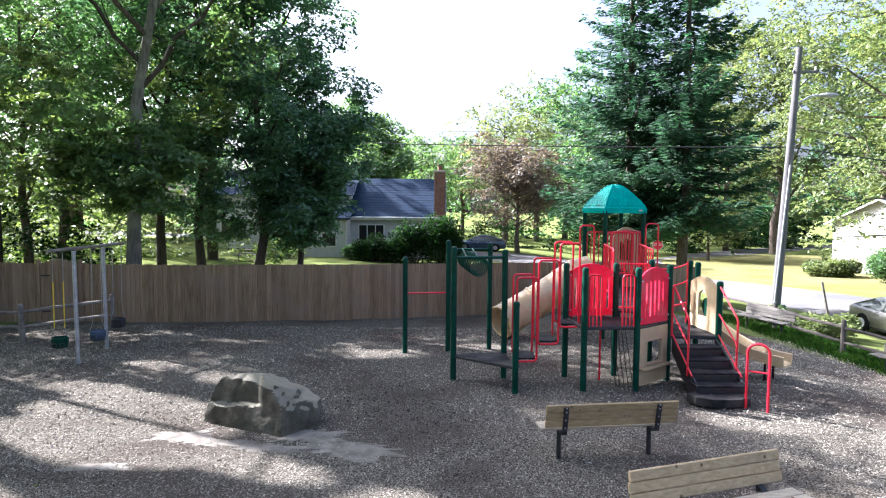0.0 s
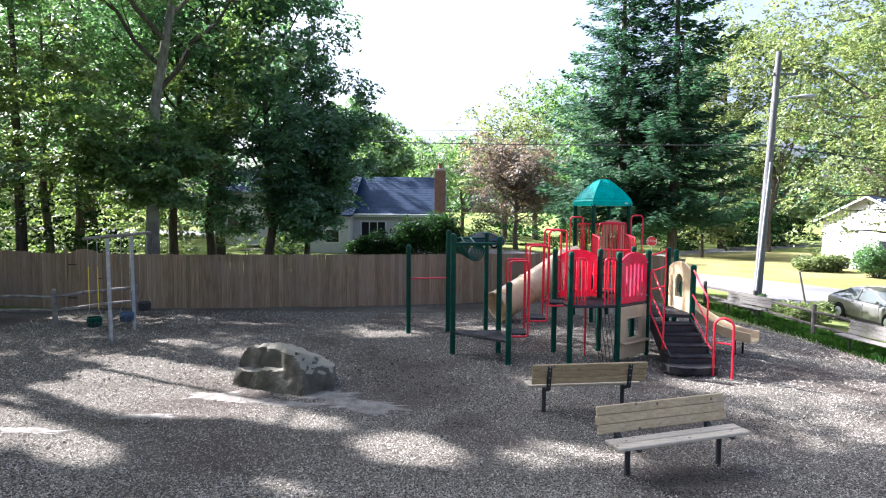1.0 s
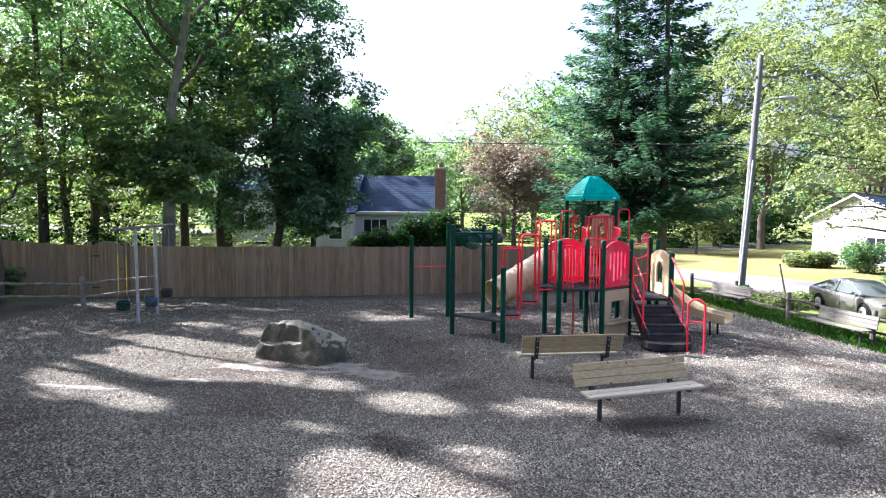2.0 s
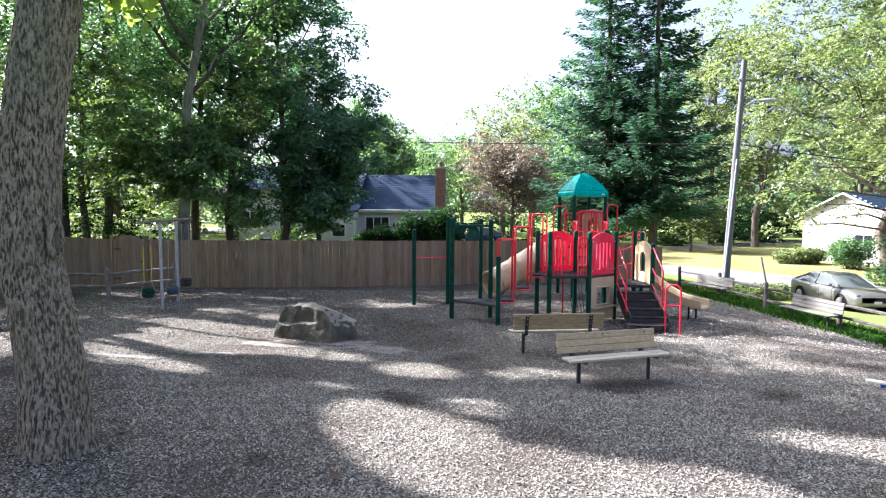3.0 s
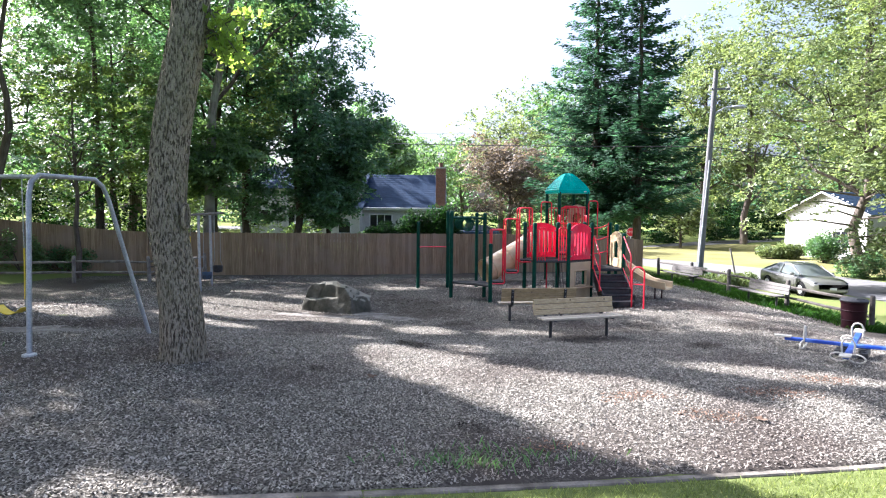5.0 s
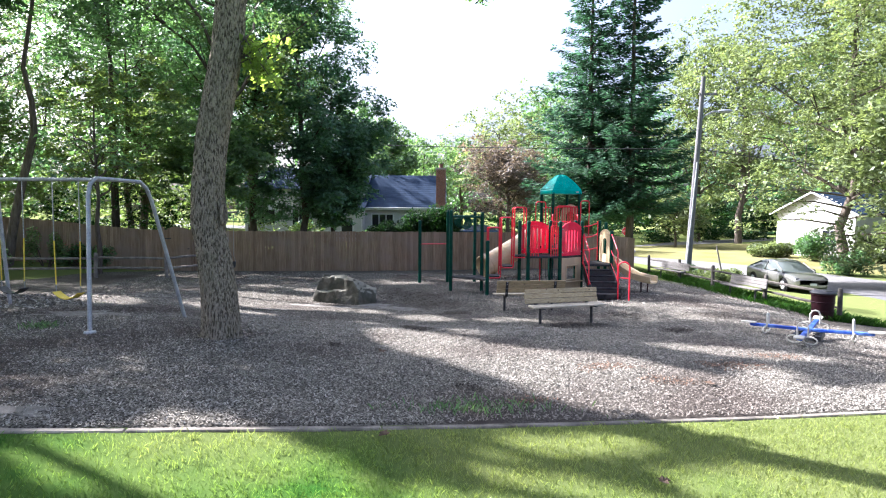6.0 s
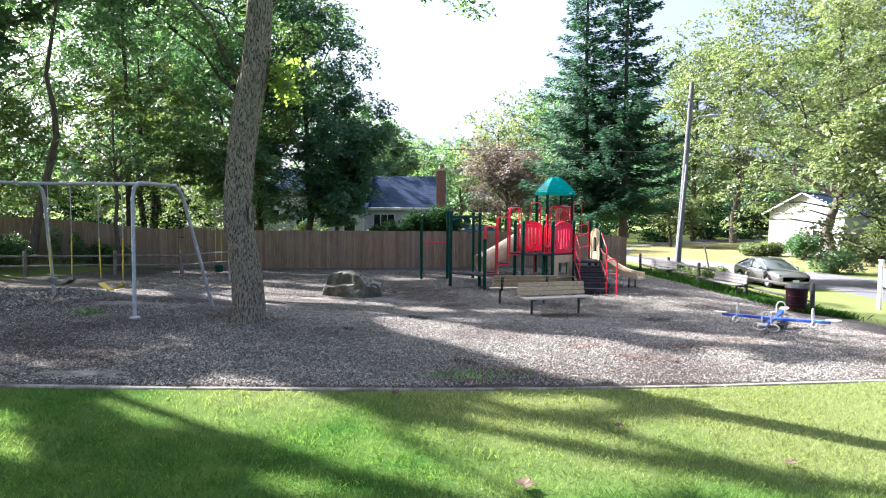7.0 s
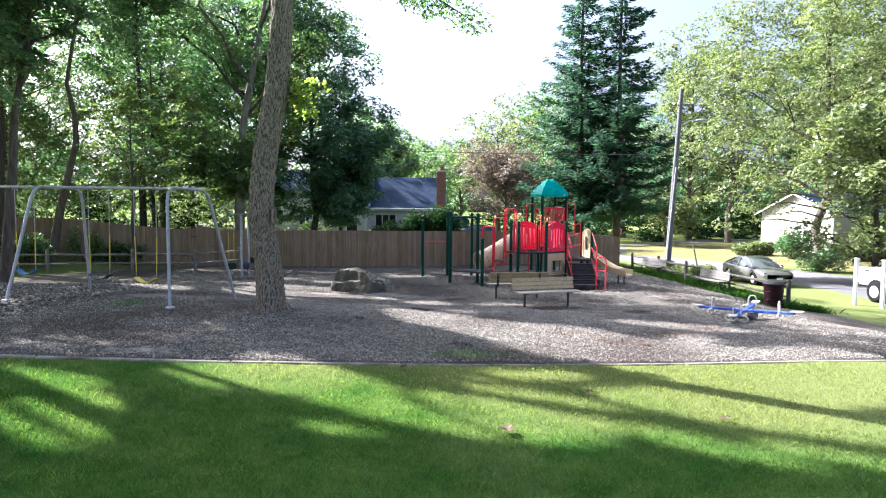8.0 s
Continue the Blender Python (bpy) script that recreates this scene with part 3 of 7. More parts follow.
def arched_gate():
    """A board gate with a rounded top, closed, hung at the corner of the fences."""
    x0, y0, w = -12.3, 18.04, 1.15
    ob = thing("gate", (x0, y0, ground_z(x0, y0)), "closed brown cedar board gate with a rounded top", "gate", turn=-1)
    for k in range(8):
        t = (k + 0.5) / 8
        h = 1.80 + 0.17 * math.sin(math.pi * t)
        part("board", Geo().box((w / 8 - 0.004, 0.022, h), (w * t, -0.045, h / 2), 0.004), M["fence"], ob)
    for z in (0.35, 1.45):
        part("hinge", Geo().box((0.28, 0.012, 0.04), (0.16, -0.063, z), 0.004), M["black"], ob, "black steel strap hinge")
    part("latch", Geo().box((0.10, 0.02, 0.03), (w - 0.08, -0.066, 1.0), 0.004), M["black"], ob, "black steel latch")
    for x in (-0.07, w + 0.07):
        part("gate_post", Geo().box((0.10, 0.10, 2.0), (x, -0.02, 0.95), 0.01), M["fence"], ob)


arched_gate()


def rail_fence(name, posts, label, wood="rail", heights=(0.42, 0.82)):
    top = thing(name, (posts[0][0], posts[0][1], 0), label, "split rail fence", "split rail fences", "structure")
    inv = Matrix.Translation((-posts[0][0], -posts[0][1], 0))
    rnd = random.Random(9)
    pm = Geo().tube([(0, 0, -0.2), (0, 0, 0.5), (0, 0, 0.98), (0, 0, 1.02)], [0.075, 0.07, 0.068, 0.045], 9).mesh("post", M[wood], True)
    for i, (x, y) in enumerate(posts):
        part("post", pm, M[wood], top, m=inv @ pose(x, y, ground_z(x, y), rnd.uniform(-2, 2), rnd.uniform(-2, 2), rnd.uniform(0, 90)))
        if i + 1 < len(posts):
            x2, y2 = posts[i + 1]
            for h in heights:
                a, b = Vector((x, y, ground_z(x, y) + h)), Vector((x2, y2, ground_z(x2, y2) + h + rnd.uniform(-0.04, 0.04)))
                d = b - a
                pts = [a - d * 0.02 + d * 1.04 * k / 6 + Vector((0, 0, rnd.uniform(-0.012, 0.012))) for k in range(7)]
                part("rail", Geo().tube(pts, [0.03, 0.048, 0.052, 0.05, 0.052, 0.047, 0.03], 6, m=inv), M[wood], top)


rail_fence("rail_fence_left", [(-22.5, 12.4), (-19.6, 13.6), (-16.9, 14.4), (-13.6, 15.0), (-10.95, 15.25), (-9.6, 17.1)], "grey weathered split rail fence before the board fence")
rail_fence("rail_fence_right", [(12.08, 9.85), (11.47, 12.95), (11.0, 16.0), (10.86, 19.1), (10.6, 22.3)], "weathered split rail fence darkened as if backlit, along the verge", "railbacklit")


# ---- houses ----
def lap_wall(w, h, lap=0.14):
    """A wall of lapped boards in the local xz plane from the origin, facing -y."""
    n = int(h / lap)
    side = []
    for i in range(n):
        side += [(-0.024, h * i / n), (0.0, h * (i + 1) / n - 0.002)]
    side += [(0.12, h), (0.12, 0.0)]
    return Geo().prism(side, 0, w, Matrix(((0, 0, 1, 0), (1, 0, 0, 0), (0, 1, 0, 0), (0, 0, 0, 1))))


def window_set(parent, x, y, z, w, h, panes, turn=0):
    """A white framed window with separate panes; base point at its lower left corner."""
    win = part("window", Geo().box((w + 0.16, 0.05, 0.09), (w / 2, 0, h + 0.04), 0.008).box((w + 0.16, 0.05, 0.09), (w / 2, 0, -0.04), 0.008)
               .box((0.09, 0.05, h), (-0.04, 0, h / 2), 0.008).box((0.09, 0.05, h), (w + 0.04, 0, h / 2), 0.008), M["white"], parent, "white framed window", m=pose(x, y, z, 0, 0, turn))
    pw = w / panes
    for k in range(panes):
        part("pane", Geo().box((pw - 0.06, 0.02, h - 0.04), (pw * (k + 0.5), 0.0, h / 2)), M["glass"], win)
        if k:
            part("mullion", Geo().box((0.07, 0.045, h), (pw * k, -0.005, h / 2), 0.006), M["white"], win)
    return win


def gable_roof(w, d, z0, z1, over=0.35):
    """Two slopes of shingle courses; ridge along x, from the origin to (w, d)."""
    g = Geo()
    n = 16
    for side in (0, 1):
        for i in range(n):
            t0, t1 = i / n, (i + 1) / n
            a = -over + (d / 2 + over) * t0
            b = -over + (d / 2 + over) * t1
            za, zb = z0 - 0.12 + (z1 - z0 + 0.12) * t0, z0 - 0.12 + (z1 - z0 + 0.12) * t1
            if side:
                a, b = d - a, d - b
            m = 8
            for k in range(m):
                x0, x1 = -over + (w + 2 * over) * k / m, -over + (w + 2 * over) * (k + 1) / m
                q = [(x0, a, za + 0.04), (x1, a, za + 0.04), (x1, b, zb + 0.03), (x0, b, zb + 0.03), (x0, a, za), (x1, a, za)]
                f = [(0, 1, 2, 3), (4, 5, 1, 0)]
                g.add(q, f if not side else [face[::-1] for face in f])
    return g


def gable_end(d, z0, z1):
    return Geo().sheet([(0, 0), (d, 0), (d, z0), (d / 2, z1), (0, z0)], [], 0.12)


def house_near():
    bx, by = -7.2, 45.5
    gz = ground_z(bx, by) - 0.1
    h = thing("house", (bx, by, gz), "single-storey house with pale siding, slate-blue shingle roof and brick chimney", "house")
    e, r = 3.1, 6.25
    w, d = 7.1, 8.6
    part("wall", lap_wall(w, e), M["siding"], h)
    part("wall", gable_end(d, e, r - 0.1), M["siding"], h, m=pose(w, 0, 0, 0, 0, 90))
    part("wall", lap_wall(w, e), M["siding"], h, m=pose(w, d, 0, 0, 0, 180))
    part("roof", gable_roof(w, d, e, r), M["shingle"], h)
    part("fascia", Geo().box((w + 0.7, 0.05, 0.2), (w / 2, -0.37, e - 0.1), 0.01), M["white"], h)
    part("gutter", Geo().tube([(-0.3, -0.43, e - 0.02), (w + 0.3, -0.43, e - 0.02)], 0.06, 8), M["white"], h)
    window_set(h, 0.75, -0.04, 0.75, 1.9, 1.75, 3)
    part("wall_lamp", Geo().lathe([(0.06, 0), (0.09, 0.04), (0.09, 0.2), (0.03, 0.26)], 8), M["black"], h, m=pose(3.1, -0.1, 1.75))
    part("meter_box", Geo().box((0.25, 0.12, 0.5), (0, 0, 0), 0.02), M["pole"], h, m=pose(4.6, -0.08, 1.8))
    chim = part("chimney", Geo().box((0.84, 0.7, 6.7), (0, 0, 3.35), 0.01).box((0.94, 0.8, 0.16), (0, 0, 6.62), 0.015), M["mortar"], h, "red-brown brick chimney with a clay pot", m=pose(w - 0.15, -0.02, 0))
    bg = Geo()
    for row in range(78):
        off = 0.105 if row % 2 else 0.0
        for k in range(-2, 3):
            x0, x1 = max(-0.42, k * 0.21 + off - 0.1), min(0.42, k * 0.21 + off + 0.1)
            if x1 - x0 > 0.04:
                bg.box((x1 - x0, 0.02, 0.07), ((x0 + x1) / 2, -0.355, 0.12 + row * 0.083), 0)
        for k in range(-1, 2):
            for sx in (-1, 1):
                bg.box((0.02, 0.2, 0.07), (sx * 0.425, k * 0.21 + off - 0.05, 0.12 + row * 0.083), 0)
    tagged(part("brickwork", bg, M["brick"], chim), kind="stuff")
    part("flue", Geo().lathe([(0.17, 0), (0.17, 0.28), (0.2, 0.3), (0.2, 0.36)], 12), M["brick"], chim, m=pose(0, 0, 6.7))
    # projecting low part with a single window
    part("wall", lap_wall(3.4, e - 0.15), M["siding"], h, m=pose(-3.3, -1.6, 0))
    part("wall", lap_wall(1.7, e - 0.15), M["siding"], h, m=pose(0.1, -1.6, 0, 0, 0, 90))
    part("roof", Geo().box((3.9, 2.6, 0.12), (0, 0, 0), 0.02), M["shingle"], h, m=pose(-1.6, -0.7, e + 0.22, 15, 0, 0))
    window_set(h, -1.75, -1.64, 0.95, 1.0, 0.95, 1)
    part("downpipe", Geo().tube([(0.03, -1.68, 0), (0.03, -1.68, e - 0.2)], 0.04, 8), M["white"], h)
    return h


def house_tall():
    bx, by = -18.2, 46.5
    gz = ground_z(bx, by) - 0.1
    h = thing("house", (bx, by, gz), "house wing with pale siding, half hidden by trees", "house")
    w, d, e, r = 10.9, 9.5, 4.3, 6.4
    part("wall", lap_wall(w, e), M["siding"], h)
    part("wall", gable_end(d, e, r - 0.1), M["siding"], h, m=pose(w, 0, 0, 0, 0, 90))
    part("wall", gable_end(d, e, r - 0.1), M["siding"], h, m=pose(0, 0, 0, 0, 0, 90))
    part("wall", lap_wall(w, e), M["siding"], h, m=pose(w, d, 0, 0, 0, 180))
    part("roof", gable_roof(w, d, e, r), M["shingle"], h)
    for x, z, ww, hh in ((0.8, 0.9, 1.9, 1.4), (4.3, 0.9, 1.2, 1.4), (6.6, 0.9, 1.0, 1.3), (8.6, 0.9, 1.1, 1.2)):
        window_set(h, x, -0.04, z, ww, hh, 2)
    return h


def house_white():
    bx, by = 31.1, 47.0
    gz = ground_z(bx, by) - 0.1
    h = thing("house", (bx, by, gz), "white gabled house behind bushes across the street", "house", turn=-71)
    w, d, e, r = 7.4, 12.0, 4.0, 5.8
    front = part("wall", Geo().sheet([(0, 0), (w, 0), (w, e), (w / 2, r), (0, e)], [], 0.14), M["siding"], h)
    for k in range(int(r / 0.2)):
        z = 0.2 * k
        half = w / 2 if z < e else w / 2 * (r - z) / (r - e)
        if half > 0.2:
            part("siding_board", Geo().box((2 * half - 0.02, 0.02, 0.19), (w / 2, -0.078, z + 0.1), 0.004), M["siding"], front)
    part("wall", lap_wall(d, e), M["siding"], h, m=pose(0, d, 0, 0, 0, -90))
    part("wall", lap_wall(d, e), M["siding"], h, m=pose(w, 0, 0, 0, 0, 90))
    part("wall", Geo().sheet([(0, 0), (w, 0), (w, e), (w / 2, r), (0, e)], [], 0.14), M["siding"], h, m=pose(0, d, 0))
    part("roof", gable_roof(d, w, e, r, 0.5), M["shingle"], h, m=pose(w, 0, 0, 0, 0, 90))
    for s in (-1, 1):
        part("barge_board", Geo().tube([(w / 2 + s * (w / 2 + 0.5), -0.48, e - 0.16), (w / 2, -0.48, r - 0.02)], 0.09, 4), M["siding"], h)
    window_set(h, 4.6, -0.12, 1.2, 1.4, 1.3, 2)
    return h


house_near()
house_tall()
house_white()


# ---- trees ----
def leaf_quads(centres, size, rs, flat=0.45, nrm=None, spread=0.4):
    """Folded four-cornered leaves at the given centres; nrm: the way their upper sides face."""
    n = len(centres)
    if nrm is None:
        nrm = np.array([[0, 0, 1.0]])
    nrm = nrm + rs.normal(size=(n, 3)) * spread
    nrm /= np.linalg.norm(nrm, axis=1)[:, None] + 1e-9
    d = np.cross(nrm, rs.normal(size=(n, 3)))
    d /= np.linalg.norm(d, axis=1)[:, None] + 1e-9
    s = np.cross(d, nrm)
    ln = size * rs.uniform(0.6, 1.35, (n, 1))
    wd = ln * flat * rs.uniform(0.8, 1.2, (n, 1))
    a, c = centres - d * ln * 0.5, centres + d * ln * 0.5
    mid = centres - nrm * ln * 0.10
    return np.stack([a, mid + s * wd * 0.5, c, mid - s * wd * 0.5], axis=1)


def sprays(clumps, counts, leaf, rs, hollow=0.35, per=13):
    """Leaves in layered, outward-drooping sprays round each clump's middle: centres and the way they face."""
    cs, ns = [], []
    for (q, r), c in zip(clumps, counts):
        k = max(1, int(c / per))
        u = rs.normal(size=(k, 3))
        u /= np.linalg.norm(u, axis=1)[:, None]
        u[:, 2] = u[:, 2] * 0.85 + 0.12
        p = q + u * r * rs.uniform(hollow, 1.1, (k, 1)) ** 0.7 * [1.1, 1.1, 0.75]
        out = u * [1, 1, 0]
        sn = np.array([0, 0, 1.0]) + out * rs.uniform(0.25, 1.0, (k, 1)) + rs.normal(size=(k, 3)) * 0.22
        sn /= np.linalg.norm(sn, axis=1)[:, None]
        t1 = np.cross(sn, rs.normal(size=(k, 3)))
        t1 /= np.linalg.norm(t1, axis=1)[:, None]
        t2 = np.cross(sn, t1)
        size = leaf * rs.uniform(1.2, 2.3, (k, 1, 1))
        a, d = rs.uniform(0, 6.283, (k, per, 1)), np.sqrt(rs.rand(k, per, 1))
        offs = (t1[:, None] * np.cos(a) * 1.5 + t2[:, None] * np.sin(a) * 0.8) * d * size
        offs -= sn[:, None] * (d ** 2) * size * 0.25
        cs.append((p[:, None] + offs).reshape(-1, 3))
        ns.append(np.repeat(sn, per, 0))
    return np.concatenate(cs), np.concatenate(ns)


# sunny ground spots, cut through the crowns: x, y, half length, half width, turn
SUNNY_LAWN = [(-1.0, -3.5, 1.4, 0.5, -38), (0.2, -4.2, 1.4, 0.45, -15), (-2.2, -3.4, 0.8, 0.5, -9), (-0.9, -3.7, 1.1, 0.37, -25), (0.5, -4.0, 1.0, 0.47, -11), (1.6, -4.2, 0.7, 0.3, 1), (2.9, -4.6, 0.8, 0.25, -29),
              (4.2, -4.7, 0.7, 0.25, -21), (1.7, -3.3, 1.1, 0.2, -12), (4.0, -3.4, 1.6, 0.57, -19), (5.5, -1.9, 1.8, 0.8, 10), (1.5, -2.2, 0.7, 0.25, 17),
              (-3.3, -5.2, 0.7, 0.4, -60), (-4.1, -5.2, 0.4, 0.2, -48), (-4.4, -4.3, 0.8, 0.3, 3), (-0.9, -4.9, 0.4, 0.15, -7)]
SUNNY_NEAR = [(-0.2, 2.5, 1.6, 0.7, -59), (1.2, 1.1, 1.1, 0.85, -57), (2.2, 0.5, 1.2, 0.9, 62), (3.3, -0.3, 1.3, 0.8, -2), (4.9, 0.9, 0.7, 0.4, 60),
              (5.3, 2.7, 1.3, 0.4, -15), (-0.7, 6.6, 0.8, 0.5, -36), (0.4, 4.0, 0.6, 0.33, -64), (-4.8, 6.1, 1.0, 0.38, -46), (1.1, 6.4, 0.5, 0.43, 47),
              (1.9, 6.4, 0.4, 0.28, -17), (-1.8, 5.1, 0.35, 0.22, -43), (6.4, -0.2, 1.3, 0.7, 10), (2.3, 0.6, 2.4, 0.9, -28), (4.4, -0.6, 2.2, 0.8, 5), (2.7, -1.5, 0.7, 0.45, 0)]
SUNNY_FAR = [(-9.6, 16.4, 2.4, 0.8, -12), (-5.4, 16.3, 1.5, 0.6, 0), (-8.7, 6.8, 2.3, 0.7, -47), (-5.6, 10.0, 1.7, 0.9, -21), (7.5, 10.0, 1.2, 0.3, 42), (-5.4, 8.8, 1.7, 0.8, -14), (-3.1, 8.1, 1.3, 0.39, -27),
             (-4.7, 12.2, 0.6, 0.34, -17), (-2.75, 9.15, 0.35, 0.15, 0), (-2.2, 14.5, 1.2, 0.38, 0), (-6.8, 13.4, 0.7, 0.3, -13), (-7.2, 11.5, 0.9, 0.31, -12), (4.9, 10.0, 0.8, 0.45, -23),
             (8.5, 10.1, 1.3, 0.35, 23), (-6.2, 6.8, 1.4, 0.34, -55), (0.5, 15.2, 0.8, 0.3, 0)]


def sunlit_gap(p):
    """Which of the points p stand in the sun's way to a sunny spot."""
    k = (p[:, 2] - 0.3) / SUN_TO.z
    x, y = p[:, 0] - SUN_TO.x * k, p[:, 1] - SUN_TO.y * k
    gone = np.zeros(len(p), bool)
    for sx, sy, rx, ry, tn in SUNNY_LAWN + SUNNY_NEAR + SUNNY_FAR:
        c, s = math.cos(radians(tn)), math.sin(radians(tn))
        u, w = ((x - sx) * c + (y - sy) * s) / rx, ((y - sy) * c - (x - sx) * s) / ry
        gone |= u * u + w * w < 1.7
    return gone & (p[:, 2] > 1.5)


def bent(p0, p1, n, wob, rs, sag=0.0):
    p0, p1 = np.array(p0, float), np.array(p1, float)
    ln = np.linalg.norm(p1 - p0)
    pts = []
    for i in range(n + 1):
        t = i / n
        q = p0 + (p1 - p0) * t
        q = q + rs.normal(size=3) * wob * ln * math.sin(math.pi * t) * 0.5
        q[2] += sag * ln * math.sin(math.pi * t)
        pts.append(q)
    return pts


def furrowed(line, rad, seg=72, rows=170):
    """A trunk with real ridges; the line's nodes are joined smoothly."""
    tl = np.array(line, float)
    k = np.arange(len(tl))
    fine = np.linspace(0, len(tl) - 1, 400)
    sm = np.stack([np.interp(fine, k, tl[:, i]) for i in range(3)], 1)
    for _ in range(60):
        sm[1:-1] = (sm[:-2] + sm[1:-1] * 2 + sm[2:]) / 4
    rr = np.interp(fine, k, rad)
    zs = np.concatenate([np.linspace(0, 7.2, rows), np.linspace(7.4, tl[-1, 2], 20)])
    g = Geo()
    for z in zs:
        cx, cy, r = np.interp(z, sm[:, 2], sm[:, 0]), np.interp(z, sm[:, 2], sm[:, 1]), np.interp(z, sm[:, 2], rr)
        flare = 0.03 * math.exp(-z * 6)
        for i in range(seg):
            a = 2 * math.pi * i / seg
            c, s = math.cos(a), math.sin(a)
            wob = 0.05 * r * math.sin(3 * a + z * 0.7) + flare * (1 + math.sin(5 * a + 1))
            f = abs(noise.noise((c * 5.5, s * 5.5, z * 1.9))) + 0.5 * abs(noise.noise((c * 11, s * 11, z * 3.4 + 4)))
            q = r + wob + 0.024 * min(1.0, f * 2.2) - 0.012
            g.v.append((cx + c * q, cy + s * q, z))
    n = len(zs)
    g.f = [(j * seg + i, j * seg + (i + 1) % seg, (j + 1) * seg + (i + 1) % seg, (j + 1) * seg + i) for j in range(n - 1) for i in range(seg)]
    g.f.append(tuple((n - 1) * seg + i for i in range(seg)))
    return g


def broadleaf(name, at, height, radius, base, trunk_r, mat, seed, label, leaves=12000, leaf=0.24, bark="bark", lean=(0, 0), limbs=11, squash=1.0, group="", trunk_line=None, open_=0.35, extra=(), clump=1.0, dense=1.0, rads=None):
    rs = np.random.RandomState(seed)
    ob = thing(name, on_ground(*at, -0.05), label, "tree", group)
    if trunk_line is None:
        trunk_line = [(0, 0, 0)] + [(lean[0] * t + rs.normal() * 0.12 * radius / 4, lean[1] * t + rs.normal() * 0.12 * radius / 4, height * 0.86 * t) for t in (0.15, 0.3, 0.45, 0.6, 0.8, 1.0)]
    n = len(trunk_line)
    rad = [trunk_r * (1.14 if i == 0 else 1.0) * (1 - 0.85 * (i / (n - 1)) ** 1.1) + 0.012 for i in range(n)]
    rad = rads or rad
    if bark == "oakbark":
        part("trunk", furrowed(trunk_line, rad), M[bark], ob, smooth=True)
    else:
        part("trunk", Geo().tube(trunk_line, rad, 12), M[bark], ob, smooth=True)
    tl = np.array(trunk_line, float)

    def trunk_at(z):
        z = min(max(z, tl[0, 2]), tl[-1, 2])
        return np.array([np.interp(z, tl[:, 2], tl[:, k]) for k in range(3)])

    clumps = []
    for i in range(limbs):
        t = (i + 0.5) / limbs
        z0 = base * 0.85 + (height * 0.8 - base * 0.85) * t
        a = i * 2.4 + rs.uniform(-0.5, 0.5)
        reach = radius * (0.55 + 0.45 * math.sin(math.pi * min(1, 0.22 + 0.72 * t))) * rs.uniform(0.72, 1.05)
        p0 = trunk_at(z0)
        tip = p0 + np.array([math.cos(a) * reach, math.sin(a) * reach * squash, (height - z0) * rs.uniform(0.12, 0.42) + reach * 0.1])
        pts = bent(p0, tip, 6, 0.1, rs, 0.05)
        r0 = trunk_r * 0.36 * (1 - 0.6 * t)
        limb_geo = Geo()
        limb_geo.tube(pts, [r0 * (1 - 0.85 * k / 6) + 0.01 for k in range(7)], 6)
        for k in (2, 3, 4, 5, 6, 6):
            q = pts[k] + rs.normal(size=3) * radius * 0.14
            if k < 6:
                limb_geo.tube([pts[k - 1], (pts[k - 1] + q) / 2 + rs.normal(size=3) * 0.1, q], [r0 * 0.3 + 0.008, r0 * 0.18 + 0.006, 0.006], 4)
            clumps.append((q, clump * radius * rs.uniform(0.15, 0.27)))
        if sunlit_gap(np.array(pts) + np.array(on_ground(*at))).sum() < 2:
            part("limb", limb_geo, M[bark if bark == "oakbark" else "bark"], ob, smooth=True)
    for i in range(int(limbs * 1.2)):
        t = rs.uniform(0.35, 1.0)
        z0 = base + (height - base) * t
        rr = radius * 0.7 * math.sqrt(max(0.05, 1 - (2 * t - 0.9) ** 2)) * rs.uniform(0.2, 1)
        a = rs.uniform(0, 6.28)
        clumps.append((trunk_at(z0) * [1, 1, 0] + np.array([math.cos(a) * rr, math.sin(a) * rr * squash, z0]), clump * radius * rs.uniform(0.15, 0.28)))
    for q, r in extra:
        base_p = trunk_at(q[2] - 0.3)
        mid = (base_p + np.array(q)) / 2 + np.array([0, 0, 0.25])
        part("limb", Geo().tube([base_p, mid, q], [trunk_r * 0.22, trunk_r * 0.14, 0.012], 6), M[bark], ob, smooth=True)
        clumps.append((np.array(q), r))
    w = np.array([c[1] ** 2 for c in clumps])
    if dense > 1:
        w[len(w) - len(extra):] *= dense
    counts = (leaves * w / w.sum()).astype(int)
    cs, ns = sprays(clumps, counts, leaf, rs, open_)
    # leaves dropped so that the sun reaches the chosen spots
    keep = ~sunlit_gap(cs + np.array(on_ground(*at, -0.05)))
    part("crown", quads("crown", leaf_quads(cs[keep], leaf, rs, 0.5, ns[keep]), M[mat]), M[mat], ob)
    return ob


